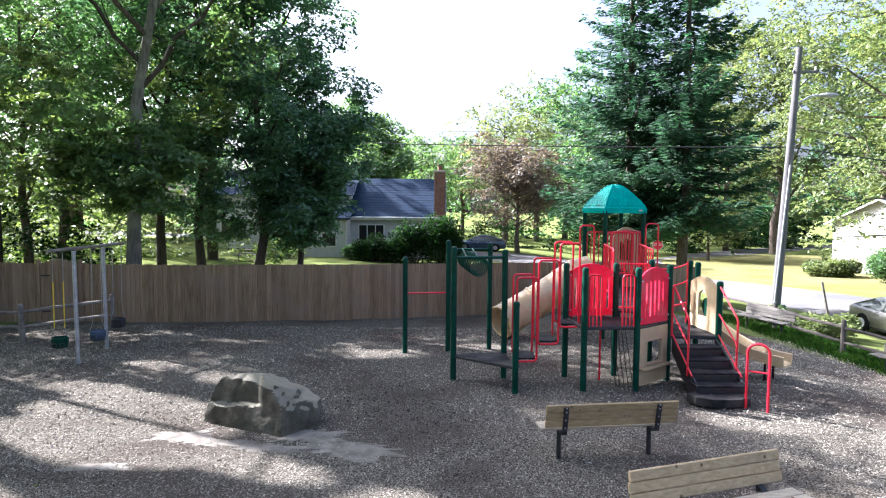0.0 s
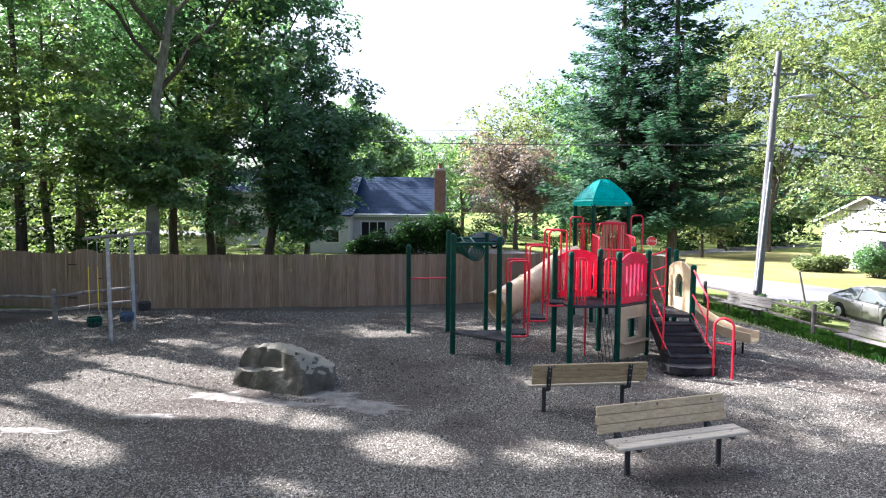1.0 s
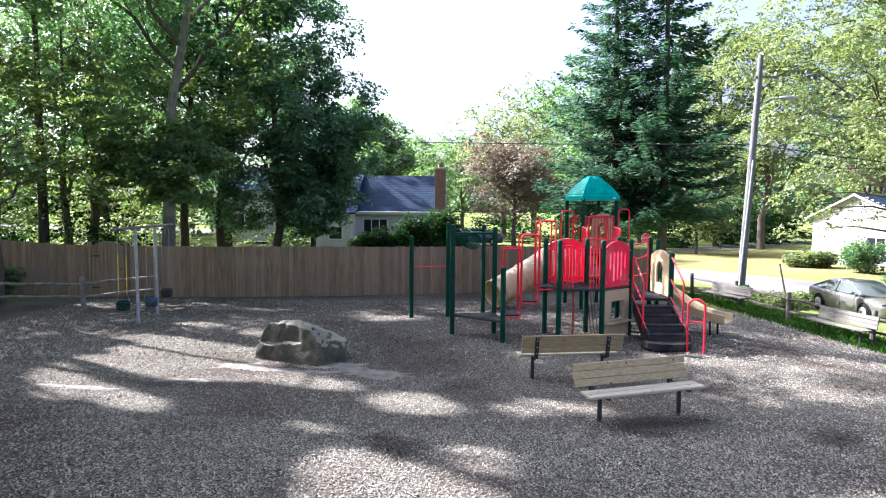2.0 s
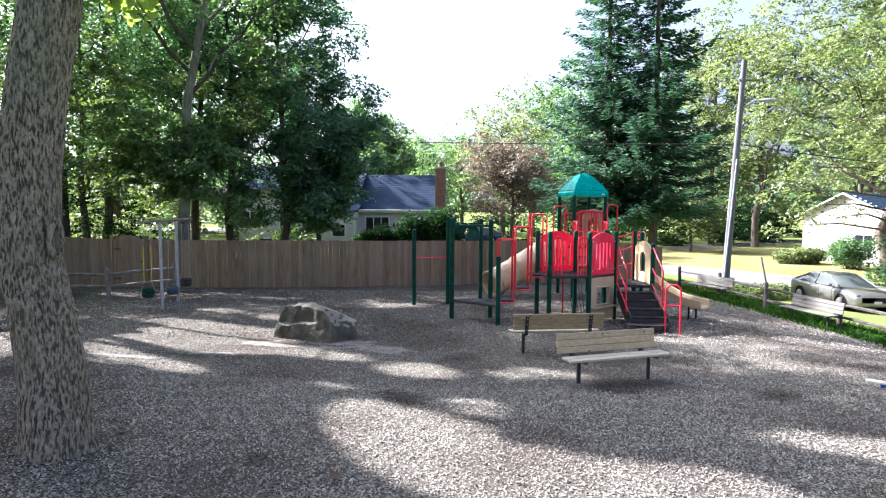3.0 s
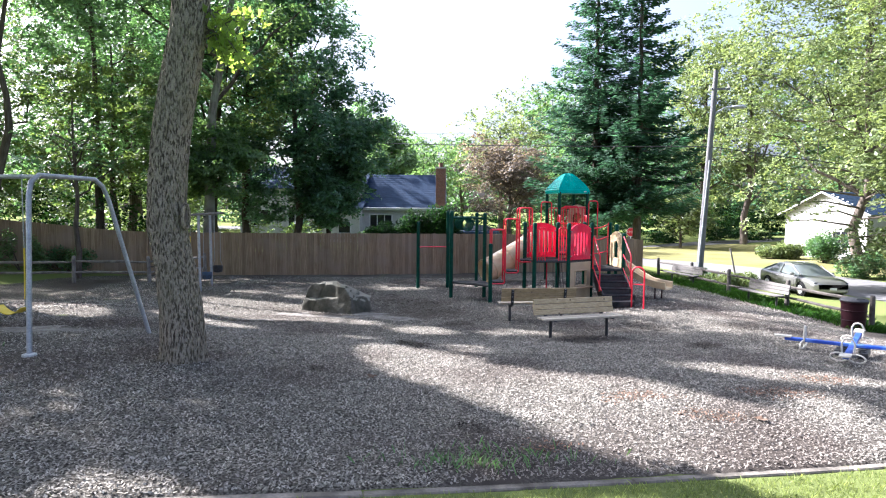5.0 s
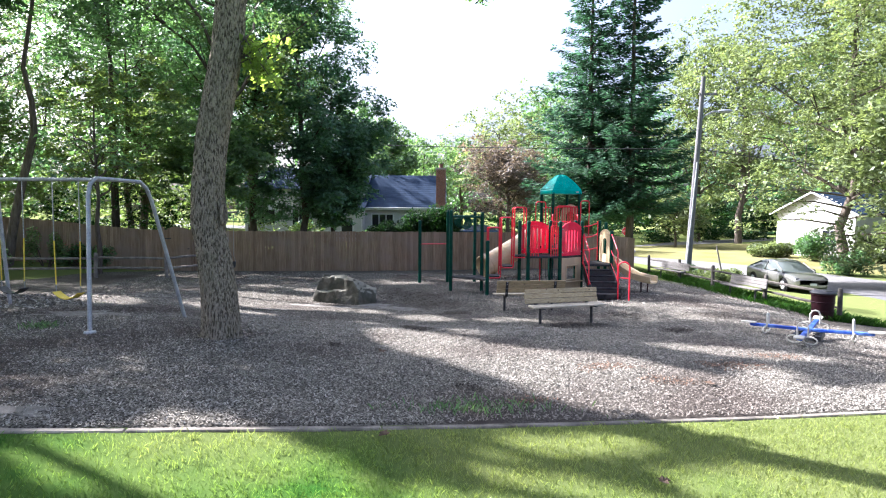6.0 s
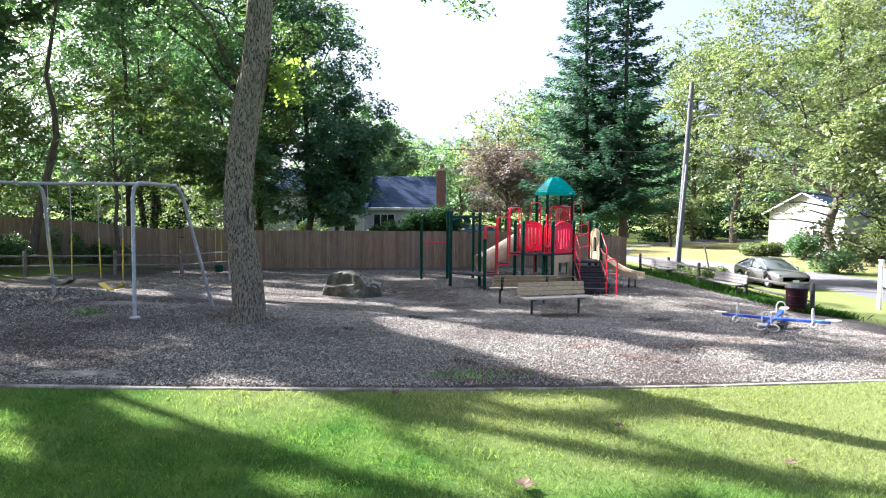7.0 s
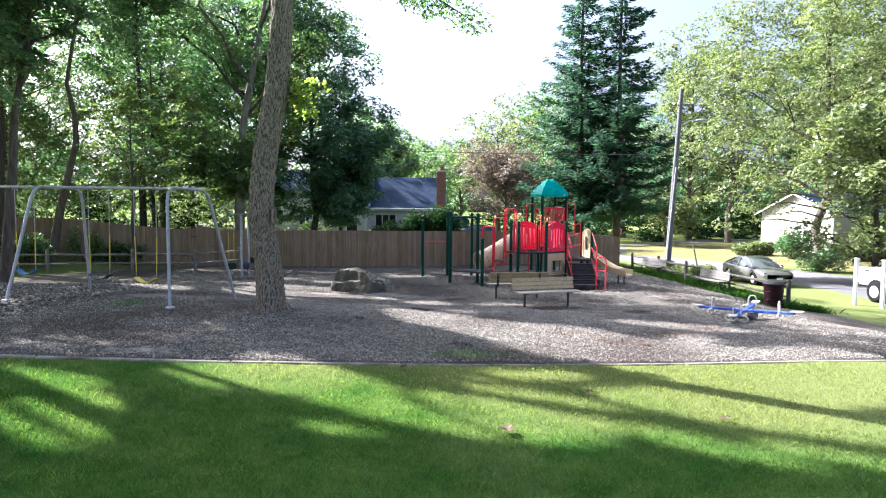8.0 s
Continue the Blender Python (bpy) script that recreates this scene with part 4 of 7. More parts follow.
def conifer(name, at, height, radius, base, trunk_r, seed, label):
    rs = np.random.RandomState(seed)
    ob = thing(name, on_ground(*at, -0.05), label, "conifer tree", "tall conifers")
    part("trunk", Geo().tube([(0, 0, 0), (0.05, 0, height * 0.3), (-0.04, 0.05, height * 0.65), (0, 0, height)], [trunk_r * 1.2, trunk_r * 0.8, trunk_r * 0.45, 0.02], 10), M["bark"], ob, smooth=True)
    bg, sprays = Geo(), []
    z, k = base, 0
    while z < height - 0.4:
        t = (z - base) / (height - base)
        prof = (1 - t) ** 0.95 * (0.8 + 0.2 * min(1, t * 6))
        for j in range(rs.randint(4, 7)):
            a = k * 1.1 + j * 6.283 / 5.5 + rs.uniform(-0.45, 0.45)
            ln = radius * prof * rs.uniform(0.5, 1.15) + 0.25
            rise = 0.25 * ln * (t - 0.35) + rs.uniform(-0.1, 0.1) * ln
            d = np.array([math.cos(a), math.sin(a), 0])
            p0 = np.array([0, 0, z + rs.uniform(-0.15, 0.15)])
            pts = [p0 + d * ln * s + np.array([0, 0, rise * s - 0.16 * ln * s * (1 - s) * (1 - t) * 2 + 0.10 * ln * s ** 3]) for s in (0, 0.25, 0.5, 0.75, 1.0)]
            bg.tube(pts, [0.045 * (1 - t) + 0.012, 0.03 * (1 - t) + 0.01, 0.018, 0.012, 0.006], 4)
            side = np.array([-d[1], d[0], 0])
            m = int((40 + 200 * ln / radius) * (1.1 - 0.25 * t))
            s = rs.uniform(0.03, 1.0, m) ** 0.85
            base_p = np.array([np.array([np.interp(v, (0, .25, .5, .75, 1), [p[i] for p in pts]) for i in range(3)]) for v in s])
            sg = rs.choice([-1.0, 1.0], m)[:, None]
            spread = (0.14 + 0.26 * ln * (1.2 - 0.85 * s) * 0.8)[:, None] * rs.uniform(0.2, 1.0, (m, 1))
            dirs = side * sg * rs.uniform(0.5, 1, (m, 1)) + d * rs.uniform(0.5, 1.0, (m, 1)) + np.array([0, 0, -0.16]) + rs.normal(size=(m, 3)) * 0.16
            dirs /= np.linalg.norm(dirs, axis=1)[:, None]
            root = base_p + side * sg * spread * 0.35 + np.array([0, 0, 1.0]) * rs.normal(size=(m, 1)) * 0.09
            tip = root + dirs * (spread * 0.75 + 0.14)
            wv = np.cross(dirs, np.array([0, 0, 1.0]) + rs.normal(size=(m, 3)) * 0.5)
            wv /= np.linalg.norm(wv, axis=1)[:, None] + 1e-9
            wd = rs.uniform(0.028, 0.062, (m, 1))
            mid = root * 0.45 + tip * 0.55
            sprays.append(np.stack([root, mid + wv * wd, tip, mid - wv * wd + np.array([0, 0, -0.03])], axis=1))
            k += 1
        z += 0.20 + 0.22 * rs.rand() + 0.45 * t
    tagged(part("branchwork", bg, M["bark"], ob, smooth=True), kind="stuff")
    part("crown", quads("crown", np.concatenate(sprays), M["needle"]), M["needle"], ob)
    return ob


def shrub(name, at, size, mat, seed, label, leaves=2500, leaf=0.12, category="shrub", group="", lift=0.0):
    """A mound of leaves on short stems."""
    rs = np.random.RandomState(seed)
    ob = thing(name, on_ground(*at, lift), label, category, group)
    g, cs = Geo(), []
    n = max(5, int(leaves / 260))
    for i in range(n):
        a, r = rs.uniform(0, 6.28), math.sqrt(rs.rand())
        q = np.array([math.cos(a) * r * size[0] * 0.72, math.sin(a) * r * size[1] * 0.72, size[2] * rs.uniform(0.25, 0.78) * (1.05 - 0.35 * r)])
        g.tube([(q[0] * 0.2, q[1] * 0.2, -0.05), tuple(q * [0.6, 0.6, 0.55]), tuple(q)], [0.03, 0.02, 0.008], 5)
        u = rs.normal(size=(leaves // n, 3))
        u /= np.linalg.norm(u, axis=1)[:, None]
        cs.append(q + u * rs.uniform(0.3, 1.1, (leaves // n, 1)) ** 0.6 * np.array(size) * [0.36, 0.36, 0.28])
    part("stems", g, M["bark"], ob)
    c = np.concatenate(cs)
    c[:, 2] = np.maximum(c[:, 2], 0.03)
    part("crown", quads("crown", leaf_quads(c, leaf, rs, 0.5, None, 0.6), M[mat]), M[mat], ob)
    return ob


# the oak inside the play area
oak = broadleaf("oak_tree", (-3.56, 1.42), 15.5, 5.0, 7.8, 0.28, "leaf", 41, "tall oak with furrowed grey bark standing in the mulch", leaves=13000, leaf=0.15, bark="oakbark", limbs=9, dense=7.0, rads=[0.295, 0.285, 0.268, 0.25, 0.24, 0.235, 0.235, 0.235, 0.228, 0.205, 0.165, 0.05],
                extra=[((3.2, 6.0, 8.4), 0.7), ((4.3, 6.6, 8.1), 0.55), ((2.2, 5.2, 8.6), 0.7), ((1.5, 4.4, 8.9), 0.8)],
                trunk_line=[(-0.06, 0, 0), (-0.06, 0, 0.3), (-0.08, 0, 0.8), (-0.15, 0, 1.4), (-0.25, 0, 1.95), (-0.21, 0, 2.65), (-0.12, 0, 3.35), (0.02, 0, 4.05), (0.16, 0, 4.8), (0.26, 0, 6.2), (0.22, 0, 8.5), (0.1, 0, 13.5)])
def sprig():
    """Shoots with broad leaves low on the trunk, coloured as if sunlit."""
    rs = np.random.RandomState(33)
    twigs, cs, ns = Geo(), [], []
    for k in range(17):
        tip = np.array([rs.uniform(0.5, 1.2), rs.uniform(-0.25, 0.25), rs.uniform(3.95, 4.8)])
        root = np.array([0.30, 0.0, 4.4 + 0.03 * k])
        mid = (root + tip) / 2 + np.array([0, 0, 0.14])
        twigs.tube([root, mid, tip], [0.012, 0.008, 0.004], 5)
        for j in range(20):
            t = rs.uniform(0.35, 1.05)
            p = root * (1 - t) ** 2 + 2 * mid * t * (1 - t) + tip * t * t
            cs.append(p + rs.normal(size=3) * 0.06)
            ns.append(rs.normal(size=3) * 0.35 + np.array([-0.7, 0.3, 0.75]))
    part("twigs", twigs, M["bark"], oak)
    part("sprig_leaves", quads("sprig_leaves", leaf_quads(np.array(cs), 0.125, rs, 0.6, np.array(ns), 0.25), M["sprig"]), M["sprig"], oak, "oak leaves coloured bright yellow-green as if sunlit")


sprig()
knot = part("knot", Geo().tube([(0.052 * math.cos(a), 0, 0.16 * math.sin(a)) for a in [k * math.pi / 8 for k in range(16)]], 0.028, 8, True), M["oakbark"], oak, "healed oval branch scar", smooth=True, m=pose(0.06, -0.09, 2.05, 0, 0, 68))
part("knot_hollow", Geo().lathe([(0.05, -0.02), (0.04, 0.01)], 12, Matrix.Diagonal((0.8, 1, 2.2, 1)) @ pose(0, 0, 0, 90, 0, 0)), M["bark"], knot)
# woods behind the fences
# behind the back fence
FENCE_WOODS = [
    ((-10.9, 20.7), 25, 6.4, 8.4, 0.25, "leafmid", (2.2, 0), "barklight", 12500),
    ((-8.5, 26.8), 19.0, 4.3, 3.6, 0.20, "leafdark", (0.2, 0), "bark", 17000),
    ((-6.9, 28.2), 11.5, 2.4, 3.0, 0.14, "leafdark", (0, 0), "bark", 7000),
    ((-11.6, 28.5), 20, 5.0, 6.4, 0.2, "leafdark", (0, 0), "bark", 12500),
    ((-13.8, 29.0), 18, 5.0, 6.2, 0.22, "leaf", (0.3, 0), "bark", 11000),
    ((-21.0, 34.0), 20, 5.5, 5.0, 0.42, "leaf", (0, 0), "bark", 13000),
    ((-19.4, 30.0), 18, 5.0, 4.5, 0.24, "leaf", (0, 0), "bark", 11000),
    ((-17.2, 24.5), 12.5, 4.6, 3.4, 0.18, "leaf", (0, 0), "bark", 8000),
]
# beside the swings, and the tall crowns that shade the mulch
SIDE_WOODS = [
    ((-17.8, 16.0), 20, 4.2, 8.0, 0.18, "leaf", (1.0, 0), "bark", 11000),
    ((-14.0, 15.9), 8.0, 1.8, 3.6, 0.10, "leaf", (0, 0), "bark", 500),
    ((-19.6, 15.2), 15, 3.0, 8.0, 0.26, "leafpale", (0.4, 0), "bark", 4000),
    ((-24.0, 22.0), 13.5, 5.2, 3.0, 0.25, "leaf", (0, 0), "bark", 10000),
    ((-26.0, 14.0), 17, 5.5, 3.0, 0.25, "leafpale", (0, 0), "bark", 5500),
    ((-29.0, 29.0), 19, 6.0, 4.0, 0.3, "leafpale", (0, 0), "bark", 8000),
    ((-16.6, 21.9), 18, 2.2, 10.5, 0.2, "leaf", (0, 0), "bark", 7000),
]
# beside the lawn, mostly out of view, placed to shade it
LAWN_WOODS = [
    ((-13.6, 7.5), 13.6, 2.0, 7.0, 0.16, "leaf", (0.5, 0.8), "bark", 7000),
    ((-12.2, -0.2), 13, 2.6, 6.4, 0.2, "leaf", (0, 0), "bark", 8000),
    ((-21.0, 10.0), 17, 5.0, 4.0, 0.3, "leaf", (0, 0), "bark", 11000),
    ((-19.0, 0.5), 15, 4.6, 4.5, 0.3, "leaf", (0, 0), "bark", 9000),
    ((-13.7, 2.1), 17.0, 2.8, 12.4, 0.18, "leaf", (0.4, 0.6), "bark", 7500),
    ((-14.4, 5.7), 10, 2.2, 4.6, 0.14, "leaf", (0, 0), "bark", 4500),
    ((-15.0, 38.5), 19, 5.5, 5.0, 0.3, "leafdark", (0, 0), "bark", 12000),
]
# boughs on the open side of the dark tree over the house
DOME = [((3.2, 0.0, 7.4), 1.3), ((3.3, 0.3, 9.4), 1.3), ((3.1, -0.3, 11.2), 1.3), ((2.5, 0.2, 13.0), 1.3), ((1.6, 0.0, 14.4), 1.2)]
# tall crowns added beside the play area, mostly unseen, to shade it
TALL_WOODS = [(-14.5, 1.0, 22), (-15.2, 6.4, 23), (-13.4, -4.5, 22), (-19.5, 14.6, 24), (-24.0, 21.5, 26), (-22.0, 16.5, 25), (-21.0, 4.0, 24), (-19.5, -3.0, 23)]
for k, (x, y, h) in enumerate(TALL_WOODS):
    broadleaf("canopy_tree", (x, y), h, 6.2, 10.6, 0.26, "leaf", 400 + k, "tall straight tree with high dense crown, added to shade play area", leaves=9500, leaf=0.40, limbs=12, group="woods beside the play area", clump=1.15, open_=0.15)
for k, (at, h, r, b, tr, mt, ln, bk, nl) in enumerate(FENCE_WOODS + SIDE_WOODS + LAWN_WOODS):
    broadleaf("woodland_tree", at, h, r, b, tr, mt, 100 + k, "tall broadleaf tree with backlit foliage beside the play area" if mt != "leafpale" else "slender tree with thin sunlit yellow-green foliage", leaves=int(nl * 1.9) if at[1] < 31 else nl, leaf=0.21 if at[1] < 31 else 0.29, lean=ln, bark=bk, limbs=14, group="woods beside the play area", clump=0.9, extra=DOME if at == (-8.5, 26.8) else (),
              trunk_line=[(0, 0, 0), (0.1, 0, 3), (0.28, 0, 7.2), (0.9, 0, 10.4), (1.6, 0, 14), (2.0, 0, 17.5)] if k == 0 else [(0, 0, 0), (0.35, 0, 1.8), (0.75, 0, 3.4), (1.3, 0, 5.4), (1.25, 0, 6.6), (0.95, 0, 8.0), (1.5, 0, 11), (1.6, 0, 17)] if at == (-17.8, 16.0) else None)
# conifers and trees across the street
conifer("conifer", (11.15, 27.5), 21.8, 4.5, 3.6, 0.22, 7, "tall dark blue-green spruce with drooping boughs")
conifer("conifer", (9.05, 29.0), 21.4, 4.3, 3.2, 0.24, 8, "tall dark blue-green spruce with an open top")
broadleaf("copper_tree", (6.7, 53), 10.0, 4.7, 2.8, 0.22, "leafbrown", 61, "rounded tree with purple-brown foliage beside the street", leaves=21000, leaf=0.27, limbs=18, clump=1.1)
FAR_NEAR = [
    ((28.5, 33.5), 22, 9.0, 4.6, 0.34, "leafpale"), ((22.6, 20.2), 11, 3.4, 0.7, 0.16, "leafpale"),
    ((33.6, 70.0), 30, 6.6, 6.0, 0.35, "leafpale"), ((37.0, 66.0), 27, 8.0, 5.0, 0.4, "leafpale"), ((46.0, 60.0), 28, 8.5, 3.0, 0.4, "leafmid"), ((25.0, 55.5), 6.2, 3.2, 1.6, 0.14, "leafpale"),
    ((16.0, 66.0), 21, 6.5, 5.0, 0.4, "leaf"), ((42.0, 46.0), 23, 8.0, 4.0, 0.4, "leafpale"),
    ((8.0, 76.0), 17.5, 6.5, 4.0, 0.4, "leafpale"), ((13.5, 85.0), 22.5, 8.0, 5.0, 0.4, "leafpale"),
]
FAR_BACK = [
    ((-3.0, 84.0), 13.5, 6.5, 3.0, 0.35, "leafmid"), ((-10.4, 72.0), 17, 4.8, 4.0, 0.35, "leaf"),
    ((-7.0, 58.0), 12.5, 4.2, 3.0, 0.3, "leafmid"), ((3.0, 92.0), 15, 6.0, 3.0, 0.35, "leaf"),
    ((38.0, 28.0), 18, 7.0, 3.0, 0.35, "leafpale"), ((52.0, 70.0), 22, 8.0, 4.0, 0.4, "leaf"),
    ((27.0, 78.0), 22, 8.0, 2.0, 0.4, "leafdark"), ((19.0, 92.0), 22, 8.0, 2.0, 0.4, "leafdark"), ((38.0, 90.0), 22, 9.0, 2.0, 0.4, "leafdark"),
]
# low hanging boughs of the tree before the white house
DROOP = [((-7.8, -2.5, 3.4), 1.4), ((-8.2, -2.0, 5.4), 1.6), ((-6.8, -3.0, 4.6), 1.2), ((-6.4, -2.5, 6.8), 1.6), ((-5.4, -3.4, 4.0), 1.0), ((-1.5, -4.5, 5.2), 1.4), ((1.5, -5.0, 3.8), 1.4), ((3.5, -4.5, 4.8), 1.5), ((4.5, -4.0, 2.6), 1.3)]
for k, (at, h, r, b, tr, mt) in enumerate(FAR_NEAR + FAR_BACK):
    broadleaf("street_tree", at, h, r, b, tr, mt, 200 + k, {"leafmid": "tall mid-green tree behind the street lawn", "leafpale": "large sunlit tree with pale yellow-green foliage", "leaf": "tall green broadleaf tree in the distance", "leafdark": "dark shaded tree at the edge of the far woods"}[mt], leaves=60000 if at[0] == 28.5 else 3500 if h < 7 else 15000 if at[1] < 65 else 13000 if at[0] in (33.6, 37.0, -10.4) else 7500, leaf=0.225 if at[0] == 28.5 else 0.28 if at[1] < 40 else 0.45, limbs=18 if mt == "leafpale" else 15, extra=DROOP if at[0] == 28.5 else (), dense=1.2, group="trees across the street", open_=0.62 if mt == "leafpale" else 0.4, clump=1.0)


# ---- the play structure ----
def arc(cx, cy, r, a0, a1, n=8):
    return [(cx + r * math.cos(radians(a0 + (a1 - a0) * k / n)), cy + r * math.sin(radians(a0 + (a1 - a0) * k / n))) for k in range(n + 1)]


def slot(x, z0, z1, w):
    """A rounded upright slot."""
    return arc(x, z1 - w / 2, w / 2, 0, 180, 6) + arc(x, z0 + w / 2, w / 2, 180, 360, 6)


def between(p, q, z=0.0):
    """A frame with x from p to q, z up, standing at height z."""
    return Matrix.Translation((p[0], p[1], z)) @ pose(0, 0, 0, 0, 0, math.degrees(math.atan2(q[1] - p[1], q[0] - p[0])))


def span(p, q):
    return math.hypot(q[0] - p[0], q[1] - p[1])


def loop_path(x0, x1, z0, z1, r, bottom=True):
    """A rounded rectangle in the xz plane; without its bottom it is a hoop."""
    if bottom:
        pts = arc(x1 - r, z1 - r, r, 0, 90, 5) + arc(x0 + r, z1 - r, r, 90, 180, 5) + arc(x0 + r, z0 + r, r, 180, 270, 5) + arc(x1 - r, z0 + r, r, 270, 360, 5)
    else:
        pts = [(x1, z0)] + arc(x1 - r, z1 - r, r, 0, 90, 6) + arc(x0 + r, z1 - r, r, 90, 180, 6) + [(x0, z0)]
    return [(x, 0, z) for x, z in pts]


def play_structure():
    ox, oy = 3.3, 12.0
    top = thing("play_structure", (ox, oy, 0.03), "red, green and tan climbing structure with teal roof and slides", "playground structure")
    inv = Matrix.Translation((-ox, -oy, -0.03))
    P = {"A": (-0.91, 14.4, 2.36), "B": (0.15, 14.6, 2.76), "C": (0.24, 12.1, 2.76), "I": (1.2, 14.85, 2.70), "J": (1.31, 12.3, 2.70), "D": (1.42, 11.2, 1.78),
         "E": (2.62, 12.42, 2.42), "F": (2.78, 11.42, 2.42), "G": (3.84, 11.5, 2.42), "L": (3.70, 12.52, 2.42), "H": (4.72, 12.2, 2.42), "K": (5.70, 12.05, 2.10),
         "M": (5.62, 13.35, 2.42), "N": (5.95, 13.7, 2.35), "O": (4.80, 13.5, 2.42)}
    tower = {"R": (4.46, 16.25), "S": (5.60, 16.53), "T": (5.32, 17.67), "U": (4.18, 17.39)}
    for k, (x, y) in tower.items():
        P[k] = (x, y, 3.56)

    def post(x, y, h):
        pm = Geo().lathe([(0.062, -0.15), (0.062, h - 0.09)], 14, inv @ Matrix.Translation((x, y, 0)))
        p = part("post", pm, M["green"], top, smooth=True)
        part("post_cap", Geo().lathe([(0.068, h - 0.10), (0.068, h - 0.05), (0.055, h - 0.015), (0.025, h)], 14, inv @ Matrix.Translation((x, y, 0))), M["green"], p, smooth=True)

    for x, y, h in P.values():
        post(x, y, h)

    def bar(name, pts, r=0.021, mat="red", label="", closed=False):
        return part(name, Geo().tube(pts, r, 8, closed, inv), M[mat], top, label, smooth=True)

    def at(k, z, dx=0.0, dy=0.0):
        return (P[k][0] + dx, P[k][1] + dy, z)

    # chinning bar and overhead coil
    bar("chinning_bar", [at("A", 1.46), at("B", 1.46)], 0.019)
    bar("overhead_beam", [at("C", 2.53), at("J", 2.53)], 0.032, "green")
    bar("overhead_beam", [at("B", 2.53), at("I", 2.53)], 0.032, "green")
    for s in (-0.12, 0.12):
        bar("overhead_beam", [(0.62 + s, 12.17, 2.53), (0.62 + s, 14.75, 2.55)], 0.02, "green")
    coil = []
    for i in range(200):
        t = i / 199
        a = t * 9 * 2 * math.pi
        coil.append((0.78 - 0.2 * t + 0.20 * math.cos(a), 12.35 + 2.1 * t, 2.31 + 0.20 * math.sin(a)))
    bar("coil", coil, 0.016, "green", "dark green steel coil")

    def deck(name, pts, z, label=""):
        body = part(name, Geo().prism([(x, y) for x, y in pts], z - 0.07, z, inv), M["rubber"], top, label)
        part("deck_rim", Geo().tube([(x, y, z - 0.035) for x, y in pts], 0.04, 8, True, inv), M["black"], body)
        return body

    xy = lambda k: P[k][:2]
    deck("triangular_deck", [xy("C"), xy("D"), xy("J")], 0.52, "grey coated triangular step platform")
    deck("square_deck", [xy("F"), xy("G"), xy("L"), xy("E")], 1.26)
    deck("triangular_deck", [xy("G"), xy("H"), xy("L")], 1.26)
    deck("landing_deck", [xy("H"), xy("K"), xy("M"), xy("O")], 0.95)
    deck("bridge_deck", [(3.75, 12.56), (4.78, 12.3), (4.82, 13.5), (5.3, 16.4), (4.5, 16.25), (3.95, 13.7)], 1.42)
    deck("tower_deck", [tower[k] for k in "RSTU"], 1.75)

    # stepped loops that lead from the low platform up to the square deck
    for row, dy in ((0, 0.0), (1, 0.62)):
        base = between((1.50, 11.62 + dy), (2.72, 11.78 + dy))
        for k, (x0, x1, z0, z1) in enumerate(((-0.02, 0.40, 0.50, 2.18), (0.42, 0.84, 0.84, 2.52), (0.86, 1.26, 1.18, 2.86))):
            part("step_loop", Geo().tube(loop_path(x0, x1, z0, z1, 0.07), 0.021, 8, True, inv @ base), M["red"], top, smooth=True)
    for k in range(3):
        part("step_plate", Geo().box((0.36, 0.6, 0.035), (1.72 + 0.43 * k, 12.0 + 0.06 * k, 0.54 + 0.34 * k), 0.01, inv), M["rubber"], top)

    # red plastic panels with slots
    def slotted(p, q, z0, h, slots, name="panel"):
        w = span(p, q) - 0.14
        n = 14
        out = [(0.0, 0.0), (w, 0.0), (w, h * 0.86)]
        for i in range(n + 1):
            t = 1 - i / n
            out.append((w * (0.07 + 0.86 * t), h * (0.88 + 0.12 * math.sin(math.pi * t) ** 0.7)))
        out.append((0.0, h * 0.86))
        holes = [slot(w * s, h * 0.13, h * (0.70 + 0.08 * math.sin(math.pi * s)), 0.052) for s in slots]
        m = inv @ between(p, q, z0) @ Matrix.Translation((0.07, 0, 0))
        pn = part(name, Geo().sheet(out, holes, 0.035, m), M["redpanel"], top, "faded red plastic panel with upright slots")
        ledge = Geo()
        ledge.tube([(0, 0, 0.012), (w, 0, 0.012)], 0.026, 6, m=m)
        part("bottom_rib", ledge, M["redpanel"], pn)
        for sx in (0.02, w - 0.02):
            for sz in (0.12, h * 0.78):
                part("bolt", Geo().lathe([(0.018, 0), (0.018, 0.03)], 8, m @ Matrix.Translation((sx, -0.015, sz)) @ pose(0, 0, 0, 90)), M["steel"], pn)

    slotted(xy("E"), xy("L"), 1.30, 1.10, (0.13, 0.30, 0.44, 0.58, 0.72, 0.88))
    slotted(xy("G"), xy("H"), 1.27, 1.12, (0.2, 0.35, 0.5, 0.65, 0.8))

    # hoops either side of the front opening
    m = between(xy("F"), xy("G"))
    for x0, x1 in ((0.09, 0.33), (0.76, 0.99)):
        part("grab_hoop", Geo().tube(loop_path(x0, x1, 1.2, 2.27, 0.07, False), 0.018, 8, False, inv @ m), M["red"], top, smooth=True)
        for f in (0.33, 0.66):
            xx = x0 + (x1 - x0) * f
            part("hoop_bar", Geo().tube([(xx, 0, 1.24), (xx, 0, 2.26)], 0.012, 6, False, inv @ m), M["red"], top)
    # climbing pole and chain climber under the deck
    bar("sliding_pole", [(3.28, 12.1, 0), (3.28, 12.1, 1.24)], 0.022)
    for k in range(5):
        bar("climber_chain", [(3.45 + 0.05 * k, 11.9 - 0.05 * k, 1.24), (3.42 + 0.06 * k, 11.75 - 0.1 * k, 0.6), (3.5 + 0.05 * k, 11.65 - 0.12 * k, 0.0)], 0.008, "black")
